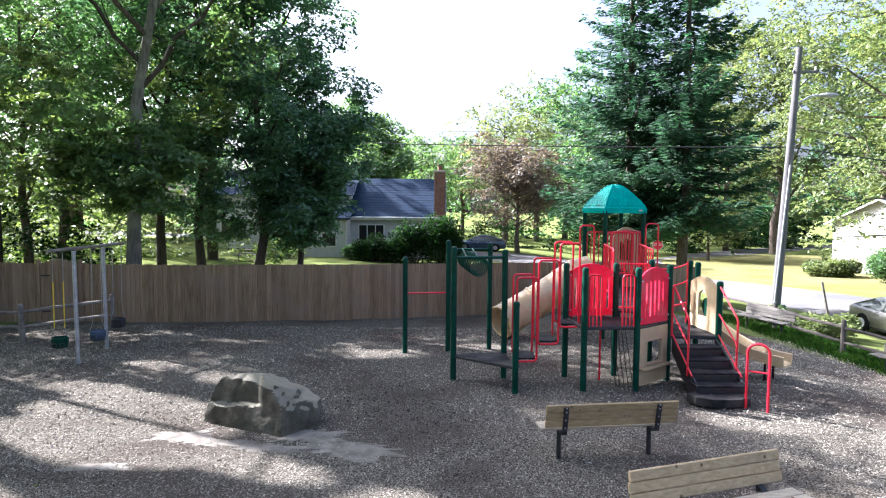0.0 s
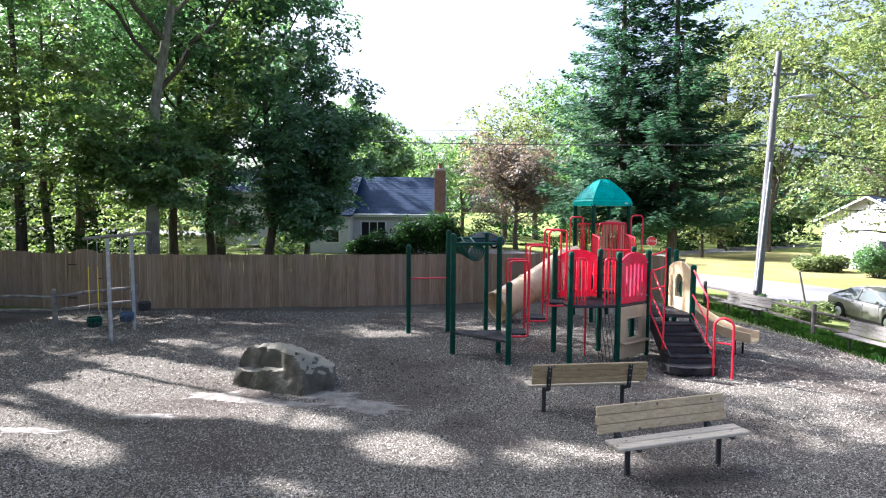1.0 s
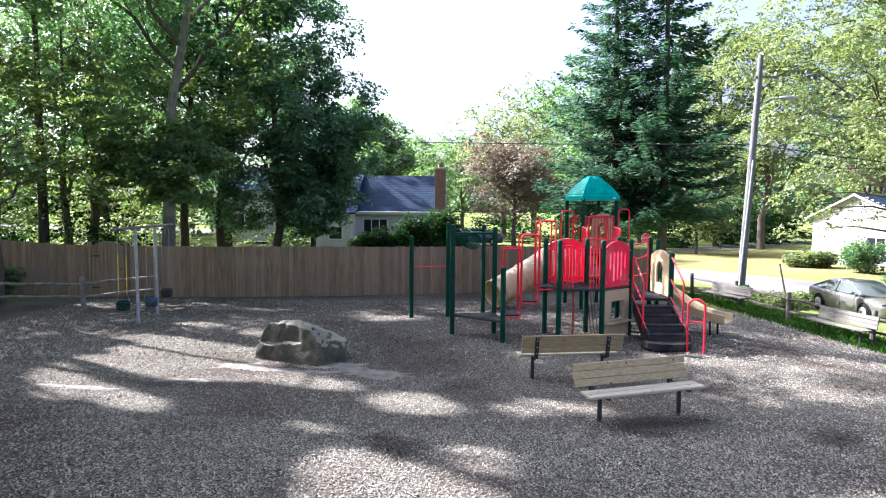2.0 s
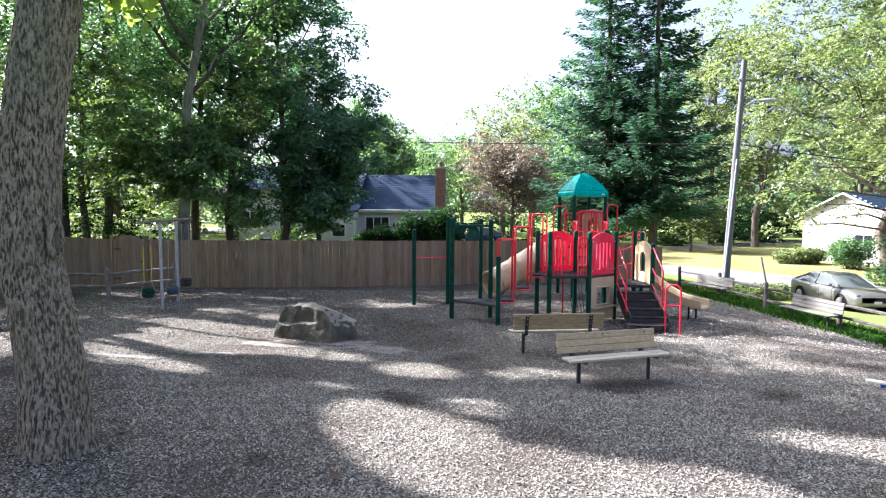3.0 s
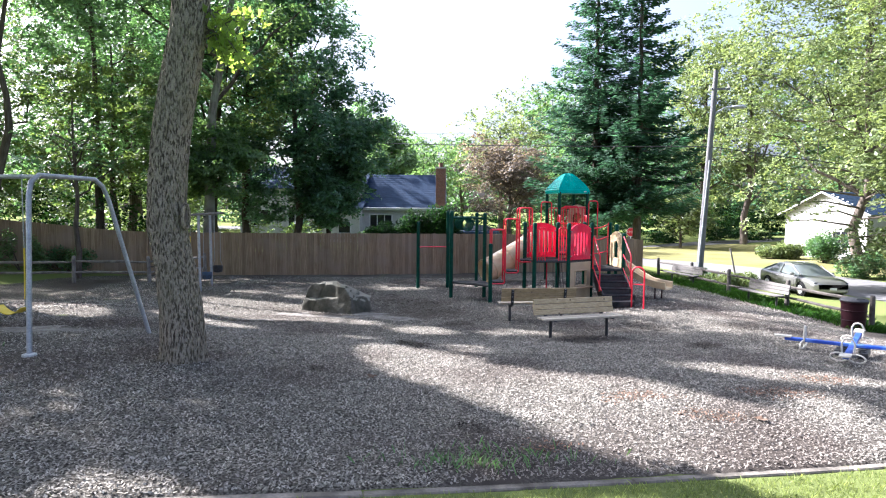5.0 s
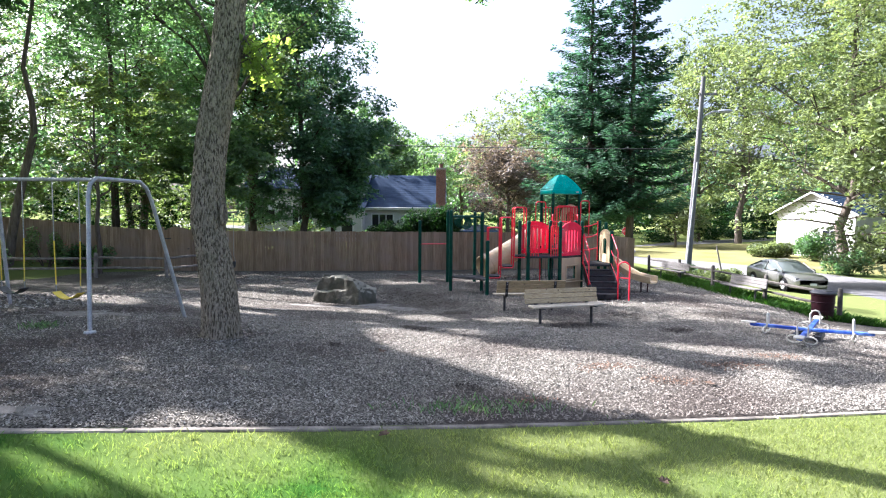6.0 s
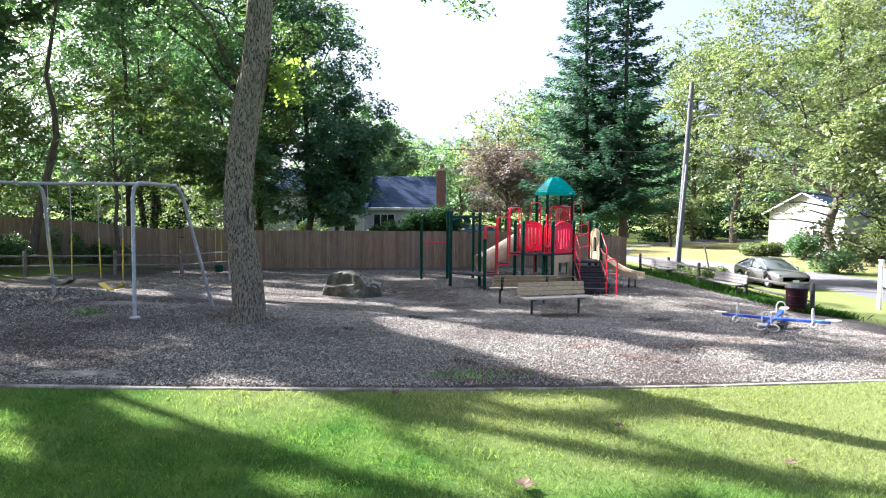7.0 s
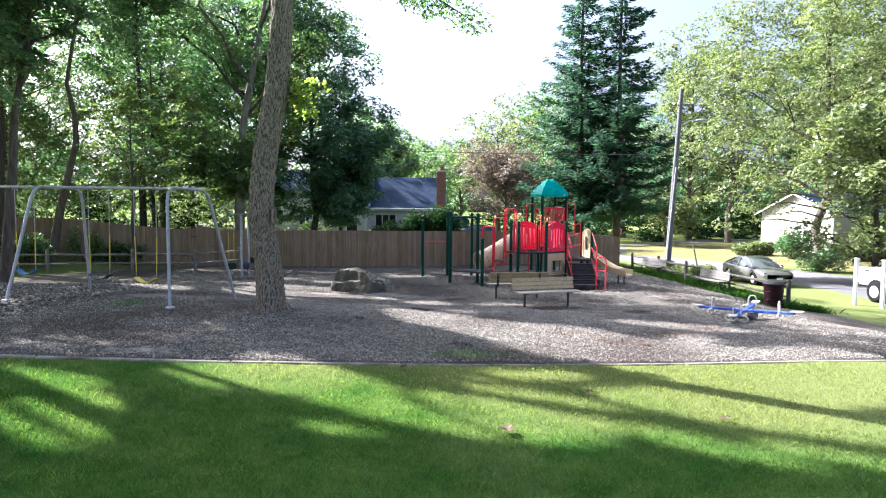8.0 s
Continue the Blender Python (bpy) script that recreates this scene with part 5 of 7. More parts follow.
    # red steering bars and hoops between deck and tower
    m = between((3.72, 12.75), (4.62, 12.62))
    for k in range(5):
        part("baluster", Geo().tube([(0.06 + 0.15 * k, 0, 1.45), (0.06 + 0.15 * k, 0, 2.35)], 0.017, 6, False, inv @ m), M["red"], top)
    part("rail_frame", Geo().tube(loop_path(0, 0.75, 1.43, 2.38, 0.08), 0.02, 8, True, inv @ m), M["red"], top, smooth=True)

    # the roofed tower
    def barred(p, q, z0, z1, n):
        w = span(p, q)
        mm = inv @ between(p, q)
        fr = part("barrier", Geo().tube(loop_path(0.08, w - 0.08, z0, z1, 0.09), 0.022, 8, True, mm), M["red"], top, "red tube barrier with upright bars", smooth=True)
        for k in range(n):
            x = 0.08 + (w - 0.16) * (k + 1) / (n + 1)
            part("baluster", Geo().tube([(x, 0, z0), (x, 0, z1)], 0.014, 6, False, mm), M["red"], fr)

    barred(tower["R"], tower["S"], 1.80, 2.92, 8)
    barred(tower["S"], tower["T"], 1.80, 2.95, 7)
    barred(tower["U"], tower["T"], 1.80, 2.90, 7)
    barred((4.0, 13.75), (4.4, 16.1), 1.50, 2.62, 6)
    barred((4.9, 13.7), (5.45, 16.35), 1.50, 2.62, 6)
    for p, q, z0, z1 in (((3.72, 16.0), (4.15, 16.2), 1.75, 3.12), ((5.62, 16.35), (5.98, 16.4), 1.75, 3.18), ((4.55, 15.9), (5.15, 16.05), 1.6, 2.96)):
        part("arch_hoop", Geo().tube(loop_path(0, span(p, q), z0, z1, 0.1, False), 0.022, 8, False, inv @ between(p, q)), M["red"], top, smooth=True)
    part("arch_panel", Geo().sheet([(0, 0), (0.8, 0), (0.8, 0.85)] + arc(0.4, 0.85, 0.4, 0, 180, 10)[1:], [[(0.22, 0.25), (0.58, 0.25), (0.58, 0.75)] + arc(0.4, 0.75, 0.18, 0, 180, 8)[1:]], 0.05, inv @ between((5.05, 17.55), (5.85, 17.55), 1.8)), M["tan"], top, "tan plastic panel with an arched opening")

    # teal hipped roof with moulded tiles
    cx, cy, tn = 4.89, 16.96, 13.8
    rm = inv @ pose(cx, cy, 3.46, 0, 0, tn)
    prof = [(0.62, 0.0), (0.65, 0.0), (0.65, 0.14), (0.62, 0.17), (0.51, 0.35), (0.38, 0.52), (0.23, 0.69), (0.14, 0.77), (0.05, 0.80)]
    g = Geo()
    for r, z in prof:
        g.v += [(-r, -r, z), (r, -r, z), (r, r, z), (-r, r, z)]
    g.f = [(i * 4 + k, i * 4 + (k + 1) % 4, (i + 1) * 4 + (k + 1) % 4, (i + 1) * 4 + k) for i in range(len(prof) - 1) for k in range(4)]
    g.f.append(tuple(4 * (len(prof) - 1) + k for k in range(4)))
    g.f.append((3, 2, 1, 0))
    g.v = [tuple(rm @ Vector(p)) for p in g.v]
    roof = part("roof", g, M["teal"], top, "teal plastic hipped roof with moulded shingles")
    tiles = {}
    for side in range(4):
        for row in range(6):
            t = row / 6
            z = 0.195 + 0.60 * t
            r = np.interp(z, [q[1] for q in prof[3:]], [q[0] for q in prof[3:]])
            r2 = np.interp(z + 0.115, [q[1] for q in prof[3:]], [q[0] for q in prof[3:]])
            n = max(1, round(2 * r / 0.17))
            w = 2 * r2 / n
            slope = math.degrees(math.atan2(0.115, r - r2))
            key = (n, row)
            if key not in tiles:
                ln = math.hypot(0.115, r - r2)
                tiles[key] = Geo().box((w * 0.94, ln * 0.95, 0.022), (0, ln / 2, 0.004), 0.009).mesh("tile", M["teal"])
            for k in range(n):
                part("tile", tiles[key], None, roof, m=rm @ pose(0, 0, 0, 0, 0, 90 * side) @ pose(-r2 + w * (k + 0.5), -r, z, slope, 0, 0))
        part("hip_rib", Geo().tube([tuple((rm @ pose(0, 0, 0, 0, 0, 90 * side)) @ Vector((-r, -r, z))) for r, z in prof[3:]], 0.022, 6), M["teal"], roof)
    part("maker_plate", Geo().box((0.10, 0.01, 0.04), (0.45, -0.66, 0.08), 0.002, rm), M["white"], roof)

    # tube slide
    path = [(4.2, 16.85, 1.78), (3.8, 16.78, 1.70), (3.4, 16.7, 1.42), (3.0, 16.62, 1.16), (2.6, 16.55, 0.92), (2.2, 16.45, 0.70), (1.85, 16.3, 0.52), (1.62, 16.15, 0.44)]
    outer = Geo().tube(path, 0.46, 20, m=inv)
    outer.f = outer.f[:-2]
    sl = part("tube_slide", outer, M["slide"], top, "worn tan plastic tube slide", smooth=True)
    inner = Geo().tube(path, 0.43, 20, m=inv)
    inner.f = [f[::-1] for f in inner.f[:-2]]
    part("slide_lining", inner, M["slide"], sl, smooth=True)
    for k in (2, 4, 6):
        d = (Vector(path[k + 1]) - Vector(path[k - 1])).normalized()
        part("slide_flange", Geo().tube([Vector(path[k]) - d * 0.03, Vector(path[k]) + d * 0.03], 0.49, 20, m=inv), M["slide"], sl, smooth=True)
    d = (Vector(path[-1]) - Vector(path[-2])).normalized()
    rim = [Vector(path[-1]) + (d.orthogonal().normalized() * math.cos(a) + d.cross(d.orthogonal().normalized()) * math.sin(a)) * 0.445 for a in [2 * math.pi * i / 20 for i in range(20)]]
    part("slide_rim", Geo().tube(rim, 0.03, 6, True, inv), M["slide"], sl, smooth=True)

    # panels round the landing
    arch_hole = [(0.38, 0.28), (0.76, 0.28), (0.76, 0.66)] + arc(0.57, 0.66, 0.19, 0, 180, 10)[1:]
    out = [(0, 0), (1.12, 0), (1.12, 0.98)] + [(1.12 - 1.12 * t, 0.98 + 0.17 * math.sin(math.pi * t)) for t in (0.15, 0.3, 0.45, 0.6, 0.75, 0.88)] + [(0, 0.98)]
    part("arch_panel", Geo().sheet(out, [arch_hole], 0.05, inv @ between(xy("K"), xy("M"), 0.98) @ Matrix.Translation((0.08, 0, 0))), M["tan"], top, "tan plastic panel with an arched window")
    part("bubble_window", Geo().lathe([(0.20, 0), (0.18, 0.10), (0.10, 0.16), (0.02, 0.18)], 14, inv @ pose(5.74, 12.75, 1.45, 0, 90, 0)), M["green"], top, smooth=True)
    pw = span(xy("G"), xy("H")) - 0.14
    part("window_panel", Geo().sheet([(0, 0), (pw, 0), (pw, 1.14), (0, 1.14)], [[(0.24, 0.42), (pw - 0.22, 0.42), (pw - 0.22, 0.86), (0.24, 0.86)]], 0.06, inv @ between(xy("G"), xy("H"), 0.05) @ Matrix.Translation((0.07, 0, 0))), M["tan"], top, "tan plastic ground-level panel with a square window")
    mm = inv @ between(xy("G"), xy("H"), 0.05) @ Matrix.Translation((0.07, 0, 0))
    part("window_trim", Geo().tube(loop_path(0.22, pw - 0.20, 0.40, 0.88, 0.03), 0.022, 6, True, mm @ Matrix.Translation((0, -0.03, 0))), M["tan"], top)
    part("shelf", Geo().box((pw, 0.16, 0.04), (pw / 2, -0.08, 0.34), 0.012, mm), M["tan"], top)
    # bowed red rails beside the landing
    for h, sag in ((2.25, 0.10), (1.85, 0.10), (1.35, 0.06)):
        a, b = Vector(at("O", h)), Vector(at("M", h + 0.12))
        bar("bowed_rail", [a + (b - a) * (k / 8) - Vector((0, 0, sag * math.sin(math.pi * k / 8))) for k in range(9)], 0.018)
    bar("upright_bar", [at("M", 1.0, -0.08, -0.05), at("M", 2.4, -0.08, -0.05)], 0.018)

    # steps with rails
    xl, xr = 4.80, 5.62
    for k, (y0, z) in enumerate(((11.86, 0.78), (11.55, 0.61), (11.24, 0.44), (10.93, 0.28))):
        dx = -0.02 * k
        st = part("step", Geo().box((xr - xl + 0.05 * k, 0.36, 0.045), ((xl + xr) / 2 + dx + 0.02 * k, y0, z), 0.015, inv), M["rubber"], top, "black rubber-coated step")
        part("riser", Geo().box((xr - xl + 0.05 * k, 0.02, 0.15), ((xl + xr) / 2 + dx + 0.02 * k, y0 - 0.16, z - 0.095), 0.004, inv), M["black"], st)
    foot = [(4.55, 10.75), (4.62, 10.5), (4.85, 10.36), (5.2, 10.36), (5.58, 10.45), (5.66, 10.8), (5.0, 11.0)]
    low = part("bottom_step", Geo().prism(foot, 0.02, 0.16, inv), M["rubber"], top, "black rubber-coated wedge-shaped bottom step")
    for hx, hy in ((4.75, 10.55), (4.95, 10.62), (4.8, 10.8)):
        part("slot_mark", Geo().box((0.04, 0.08, 0.01), (hx, hy, 0.165), 0.002, inv), M["black"], low)
    for x in (xl - 0.03, xr + 0.03):
        part("stringer", Geo().sheet([(0, 0.02), (0.42, 0.02), (1.32, 0.62), (1.32, 0.93), (0, 0.24)], [], 0.03, inv @ between((x, 10.74), (x, 12.06))), M["black"], top, "black steel stair side")
    for x in (xl - 0.06, xr + 0.06):
        rail = [(x, 12.05, 0.95), (x, 12.05, 1.92), (x, 11.98, 1.98), (x, 11.3, 1.50), (x, 11.22, 1.42), (x, 11.22, 0.35)]
        bar("hand_rail", rail, 0.021)
        bar("hand_rail", [(x, 12.05, 1.45), (x, 11.22, 0.95)], 0.017)
        bar("hand_rail", [(x, 12.05, 1.02), (x, 11.0, 0.40)], 0.017)
    m = between((5.47, 10.42), (5.76, 10.22))
    hoop = part("grab_hoop", Geo().tube(loop_path(0, span((5.47, 10.42), (5.76, 10.22)), -0.1, 1.18, 0.16, False), 0.024, 8, False, inv @ m), M["red"], top, smooth=True)
    part("cross_bar", Geo().tube([(0, 0, 0.68), (0.36, 0, 0.68)], 0.017, 8, False, inv @ m), M["red"], hoop)

    # open slide
    line = [Vector(q) for q in ((5.72, 13.55, 1.08), (5.98, 13.4, 1.02), (6.25, 13.15, 0.80), (6.5, 12.9, 0.58), (6.75, 12.62, 0.42), (7.0, 12.35, 0.36), (7.2, 12.12, 0.34))]
    g = Geo()
    cross = [(-0.27, 0.2), (-0.25, 0.21), (-0.22, 0.19), (-0.20, 0.03), (-0.14, 0.0), (0.14, 0.0), (0.20, 0.03), (0.22, 0.19), (0.25, 0.21), (0.27, 0.2), (0.245, -0.02), (0.16, -0.05), (-0.16, -0.05), (-0.245, -0.02)]
    for i, p in enumerate(line):
        d = (line[min(i + 1, len(line) - 1)] - line[max(i - 1, 0)])
        d.z = 0
        d.normalize()
        s = Vector((-d.y, d.x, 0))
        g.v += [tuple(inv @ (p + s * a + Vector((0, 0, b)))) for a, b in cross]
    n = len(cross)
    g.f = [(i * n + k, (i + 1) * n + k, (i + 1) * n + (k + 1) % n, i * n + (k + 1) % n) for i in range(len(line) - 1) for k in range(n)]
    g.f += [tuple(range(n)), tuple((len(line) - 1) * n + k for k in range(n))[::-1]]
    sl = part("open_slide", g, M["tan"], top, "tan plastic open slide with raised sides", smooth=True)
    for x, y in ((6.82, 12.28), (7.12, 12.5)):
        part("slide_leg", Geo().tube([(x, y, -0.1), (x, y, 0.34)], 0.025, 8, False, inv), M["maroon"], sl, smooth=True)
    return top


play_structure()


# ---- benches ----
def bench(name, at, turn, mat, label, group, lift=0.0):
    ob = thing(name, (at[0], at[1], bed_z(*at)), label, "bench", group, turn=turn)
    L = 1.93
    rnd = random.Random(int(at[0] * 100))
    for k in range(2):
        part("seat_board", Geo().box((L, 0.14, 0.04), (0, -0.14 + 0.15 * k, 0.44 + 0.004 * k), 0.008), M["plank_grey"] if mat == "plank_grey" else M["seat"], ob, m=pose(rnd.uniform(-0.01, 0.01), 0, 0))
    for k in range(3):
        part("back_board", Geo().box((L, 0.04, 0.106), (0, 0, 0), 0.008), M[mat], ob, m=pose(rnd.uniform(-0.01, 0.01), 0.235 + 0.022 * k, 0.525 + lift + 0.112 * k, -10, 0, rnd.uniform(-0.2, 0.2)))
    for s in (-0.68, 0.68):
        leg = part("leg", Geo().tube([(s, 0.02, -0.1), (s, 0.02, 0.42)], 0.034, 10), M["black"], ob, "black steel leg", smooth=True)
        part("seat_bracket", Geo().box((0.05, 0.34, 0.03), (s, -0.05, 0.405), 0.006), M["black"], leg)
        part("bent_strap", Geo().box((0.07, 0.012, 0.20), (0, 0, 0), 0.004), M["black"], leg, m=pose(s, 0.19, 0.43, -52, 0, 0))
        br = part("back_bracket", Geo().box((0.075, 0.012, 0.42), (0, 0, 0), 0.004), M["black"], ob, "black steel back bracket", m=pose(s, 0.277, 0.585 + lift * 0.7, -10, 0, 0))
        for z in (-0.1, 0.02, 0.14, 0.2):
            part("bolt", Geo().lathe([(0.012, 0), (0.012, 0.012)], 6, pose(0, 0.006, z, -90)), M["steel"], br)
    return ob


bench("bench", (2.35, 8.34), 188, "plank_shaded", "pine plank bench coloured brown for shade, black steel back brackets", "benches in the play area", 0.055)
bench("bench", (2.89, 5.80), 18, "plank", "pale knotty pine bench with black steel legs", "benches in the play area")
bench("bench", (10.36, 18.87), -73, "plank_grey", "weathered grey plank bench against the rail fence", "benches by the rail fence")
bench("bench", (10.93, 13.5), -80, "plank_grey", "sun-bleached grey plank bench against the rail fence", "benches by the rail fence")


# ---- boulder ----
def boulder():
    at = (-3.0, 9.65)
    bm = bmesh.new()
    bmesh.ops.create_icosphere(bm, subdivisions=6, radius=1.0)
    # flat breaks of the stone: direction and distance from the middle
    cuts = [((-0.40, -0.917, 0.14), 0.46), ((0.71, -0.70, 0.10), 0.90), ((-0.97, 0.10, 0.20), 0.90), ((-0.93, -0.05, 0.36), 0.88), ((0.1, 0.97, 0.25), 0.60), ((-0.6, 0.75, 0.3), 0.85), ((0.04, 0.20, 1), 0.735),
            ((0.343, 0.18, 0.94), 0.715), ((-0.15, -0.45, 0.88), 0.80), ((-0.30, 0.25, 0.92), 0.83), ((0.6, 0.45, 0.6), 0.86), ((1, 0.15, 0.04), 0.97), ((0.62, -0.45, 0.64), 0.90), ((0, 0, -1), 0.4)]
    cuts = [(Vector(n).normalized(), d) for n, d in cuts]
    for v in bm.verts:
        u = v.co.normalized()
        r = 1.5
        for n, d in cuts:
            c = u.dot(n)
            if c > 0.05:
                r = min(r, d / c)
        p = u * r
        chip = abs(noise.noise(p * 3.2 + Vector((3, 1, 7))))
        p += u * (0.035 * noise.noise(p * 1.7) + 0.035 * chip + 0.018 * noise.noise(p * 8) + 0.010 * noise.noise(p * 21))
        # low ledge at one end of the stone
        step = 0.66 + 0.03 * noise.noise((0, p.y * 5, 1))
        low = 0.47 - 0.26 * (p.x - 0.65) + 0.03 * noise.noise(p * 4)
        if p.z > low:
            p.z -= (p.z - low) * ease((p.x - step + 0.03) / 0.05)
        # the shelf across the front face: the stone above it stands back
        line = 0.37 + 0.09 * p.x + 0.04 * noise.noise((p.x * 3, 0, 5))
        side = -0.40 * p.x - 0.917 * p.y
        if side > 0.05 and p.x < 0.20:
            p += Vector((0.4, 0.917, 0)) * 0.10 * ease((p.x + 0.85) / 0.25) * ease((p.z - line) / 0.04) * ease((0.20 - p.x) / 0.2) * ease((side - 0.05) / 0.15)
        # notch between the low shoulder and the crown of the stone
        p.z -= 0.035 * max(0.0, 1 - abs(p.x + 0.42 - 0.1 * p.y) / 0.09) * ease((p.z - 0.35) / 0.25)
        # slanting break above the shelf and upright cracks
        for cx, sl, dp, wd in ((-0.42, 0.5, 0.03, 0.05), (0.42, 0.1, 0.01, 0.04)):
            if side > 0.1:
                p += Vector((0.4, 0.917, 0)) * dp * max(0.0, 1 - abs(p.x - cx - sl * (p.z - 0.4)) / wd)
        v.co = (p.x, p.y, p.z - 0.02)
    for f in bm.faces:
        f.smooth = True
    me = bpy.data.meshes.new("boulder")
    bm.to_mesh(me)
    bm.free()
    me.set_sharp_from_angle(angle=radians(32))
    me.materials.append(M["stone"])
    ob = new("boulder", me)
    ob.matrix_basis = pose(at[0], at[1], 0.0)
    tagged(ob, "large mossy tan boulder with a pale ledge, half sunk in mulch", "boulder")


boulder()


# ---- swings ----
def swing_seat(name, hang, z_top, z_seat, width, tn, mat, label, sleeve=0.9, group=""):
    """A belt seat on two chains, hung at a point of the beam."""
    x, y = hang
    ob = thing(name, (x, y, z_seat), label, "swing", group, turn=tn)
    belt = Geo()
    n = 10
    for k in range(n + 1):
        t = k / n * 2 - 1
        xx, zz = width / 2 * t, -0.11 * (1 - t * t)
        belt.v += [(xx, -0.08, zz), (xx, 0.08, zz), (xx, 0.08, zz - 0.012), (xx, -0.08, zz - 0.012)]
    belt.f = [(i * 4 + k, i * 4 + (k + 1) % 4, i * 4 + 4 + (k + 1) % 4, i * 4 + 4 + k) for i in range(n) for k in range(4)] + [(3, 2, 1, 0), (n * 4, n * 4 + 1, n * 4 + 2, n * 4 + 3)]
    part("belt_seat", belt, M[mat], ob, smooth=True)
    h = z_top - z_seat
    for s in (-1, 1):
        top_x = s * (width / 2 + 0.02)
        ch = part("chain", Geo().tube([(s * width / 2, 0, 0), (top_x, 0, sleeve + 0.0), (top_x, 0, h)], 0.009, 6), M["chain"], ob)
        part("sleeve", Geo().tube([(s * width / 2, 0, 0.12), (top_x, 0, sleeve)], 0.011, 8), M["yellow"], ch, "yellow plastic chain sleeve")
        part("hanger", Geo().tube([(top_x, -0.05, h + 0.0), (top_x, 0, h + 0.05), (top_x, 0.05, h)], 0.012, 6), M["steel"], ch)
    return ob


def big_swing_frame():
    ob = thing("swing_frame", (-5.6, 1.25, 0.75), "galvanised steel arch swing frame on mulch", "swing set")
    inv = Matrix.Translation((5.6, -1.25, -0.75))

    def arch(name, a, b, ta, tb):
        a, b, ta, tb = Vector(a), Vector(b), Vector(ta), Vector(tb)
        pts = [a, a + (ta - a) * 0.5, a + (ta - a) * 0.88, a + (ta - a) * 0.96 + (tb - ta) * 0.03, ta + (tb - ta) * 0.12, ta + (tb - ta) * 0.3, ta + (tb - ta) * 0.7, ta + (tb - ta) * 0.88, b + (tb - b) * 0.96 + (ta - tb) * 0.03, b + (tb - b) * 0.88, b + (tb - b) * 0.5, b]
        part(name, Geo().tube(pts, 0.035, 10, False, inv), M["steel"], ob, smooth=True)
        for p in (a,):
            part("footing", Geo().lathe([(0.10, -0.1), (0.09, 0.03), (0.05, 0.04)], 12, inv @ Matrix.Translation((p.x, p.y, ground_z(p.x, p.y) + 0.02))), M["concrete"], ob)

    arch("arch_leg", (-5.62, 1.25, 0.72), (-4.95, 3.25, 0.5), (-5.80, 1.62, 3.22), (-5.42, 2.75, 3.20))
    arch("arch_leg", (-9.52, 2.0, 0.72), (-8.82, 3.92, 0.6), (-9.28, 2.65, 3.26), (-8.80, 3.62, 3.24))
    arch("arch_leg", (-13.3, 3.0, 0.8), (-12.7, 4.9, 0.7), (-13.1, 3.6, 3.3), (-12.7, 4.6, 3.28))
    part("top_beam", Geo().tube([(-5.68, 2.05, 3.21), (-9.1, 3.05, 3.25), (-12.95, 4.1, 3.29)], 0.033, 10, False, inv), M["steel"], ob, smooth=True)
    return ob


big_swing_frame()
for nm, hx, mat, lab, zs in (("belt_swing", -6.62, "yellow", "yellow belt swing hanging on sleeved chains", 1.25), ("belt_swing", -7.85, "black", "black belt swing hanging on sleeved chains", 1.28), ("belt_swing", -9.95, "blueseat", "blue belt swing hanging on sleeved chains", 1.30), ("belt_swing", -11.4, "black", "black belt swing hanging on sleeved chains", 1.30)):
    hy_ = 2.05 + (-5.68 - hx) * 0.29
    swing_seat(nm, (hx, hy_), 3.2, zs, 0.55, -16.5, mat, lab, group="belt swings")


def toddler_swings():
    bx, by = -8.2, 13.7
    ob = thing("toddler_swing_frame", (bx, by, 0.02), "small galvanised steel swing frame with a single beam", "swing set")
    part("post", Geo().tube([(0.03, -0.6, -0.1), (0.0, -0.6, 2.5)], 0.045, 10), M["steel"], ob, smooth=True)
    part("post", Geo().tube([(-0.15, 0.85, -0.1), (-0.18, 0.85, 2.5)], 0.045, 10), M["steel"], ob, smooth=True)
    part("beam", Geo().tube([(-0.5, -0.75, 2.50), (0.2, 1.1, 2.585)], 0.04, 10), M["rail"], ob, smooth=True)
    for x, y in ((-0.42, -0.55), (-0.05, -0.45), (-0.25, 0.55), (0.12, 0.65)):
        part("beam_clamp", Geo().box((0.08, 0.08, 0.06), (x, y, 2.47), 0.01), M["black"], ob)
    return ob


toddler_swings()


def bucket_swing(at, z, tn, mat, label, sleeve=True):
    ob = thing("bucket_swing", (at[0], at[1], z), label, "swing", "toddler bucket swings", turn=tn)
    g = Geo().lathe([(0.10, 0.0), (0.15, 0.02), (0.17, 0.10), (0.175, 0.24), (0.16, 0.25), (0.155, 0.12), (0.12, 0.04), (0.02, 0.03)], 14)
    part("bucket", g, M[mat], ob, smooth=True)
    for s in (-1, 1):
        part("leg_hole_rim", Geo().tube([(s * 0.08 + 0.05 * math.cos(a), -0.165, 0.09 + 0.05 * math.sin(a)) for a in [k * math.pi / 5 for k in range(10)]], 0.012, 6, True), M["black"], ob)
        ch = part("chain", Geo().tube([(s * 0.17, 0, 0.24), (s * 0.10, 0, 0.46), (s * 0.10, 0, 2.48 - z)], 0.009, 6), M["chain"], ob)
        if sleeve:
            part("sleeve", Geo().tube([(s * 0.10, 0, 0.46), (s * 0.10, 0, 1.5)], 0.011, 8), M["yellow"], ch, "yellow plastic chain sleeve")
    return ob


bucket_swing((-8.62, 13.18), 0.32, 20, "green", "dark green toddler bucket swing on yellow-sleeved chains")
bucket_swing((-8.42, 14.3), 0.25, 20, "dimblue", "dim blue toddler bucket swing under a steel beam", False)
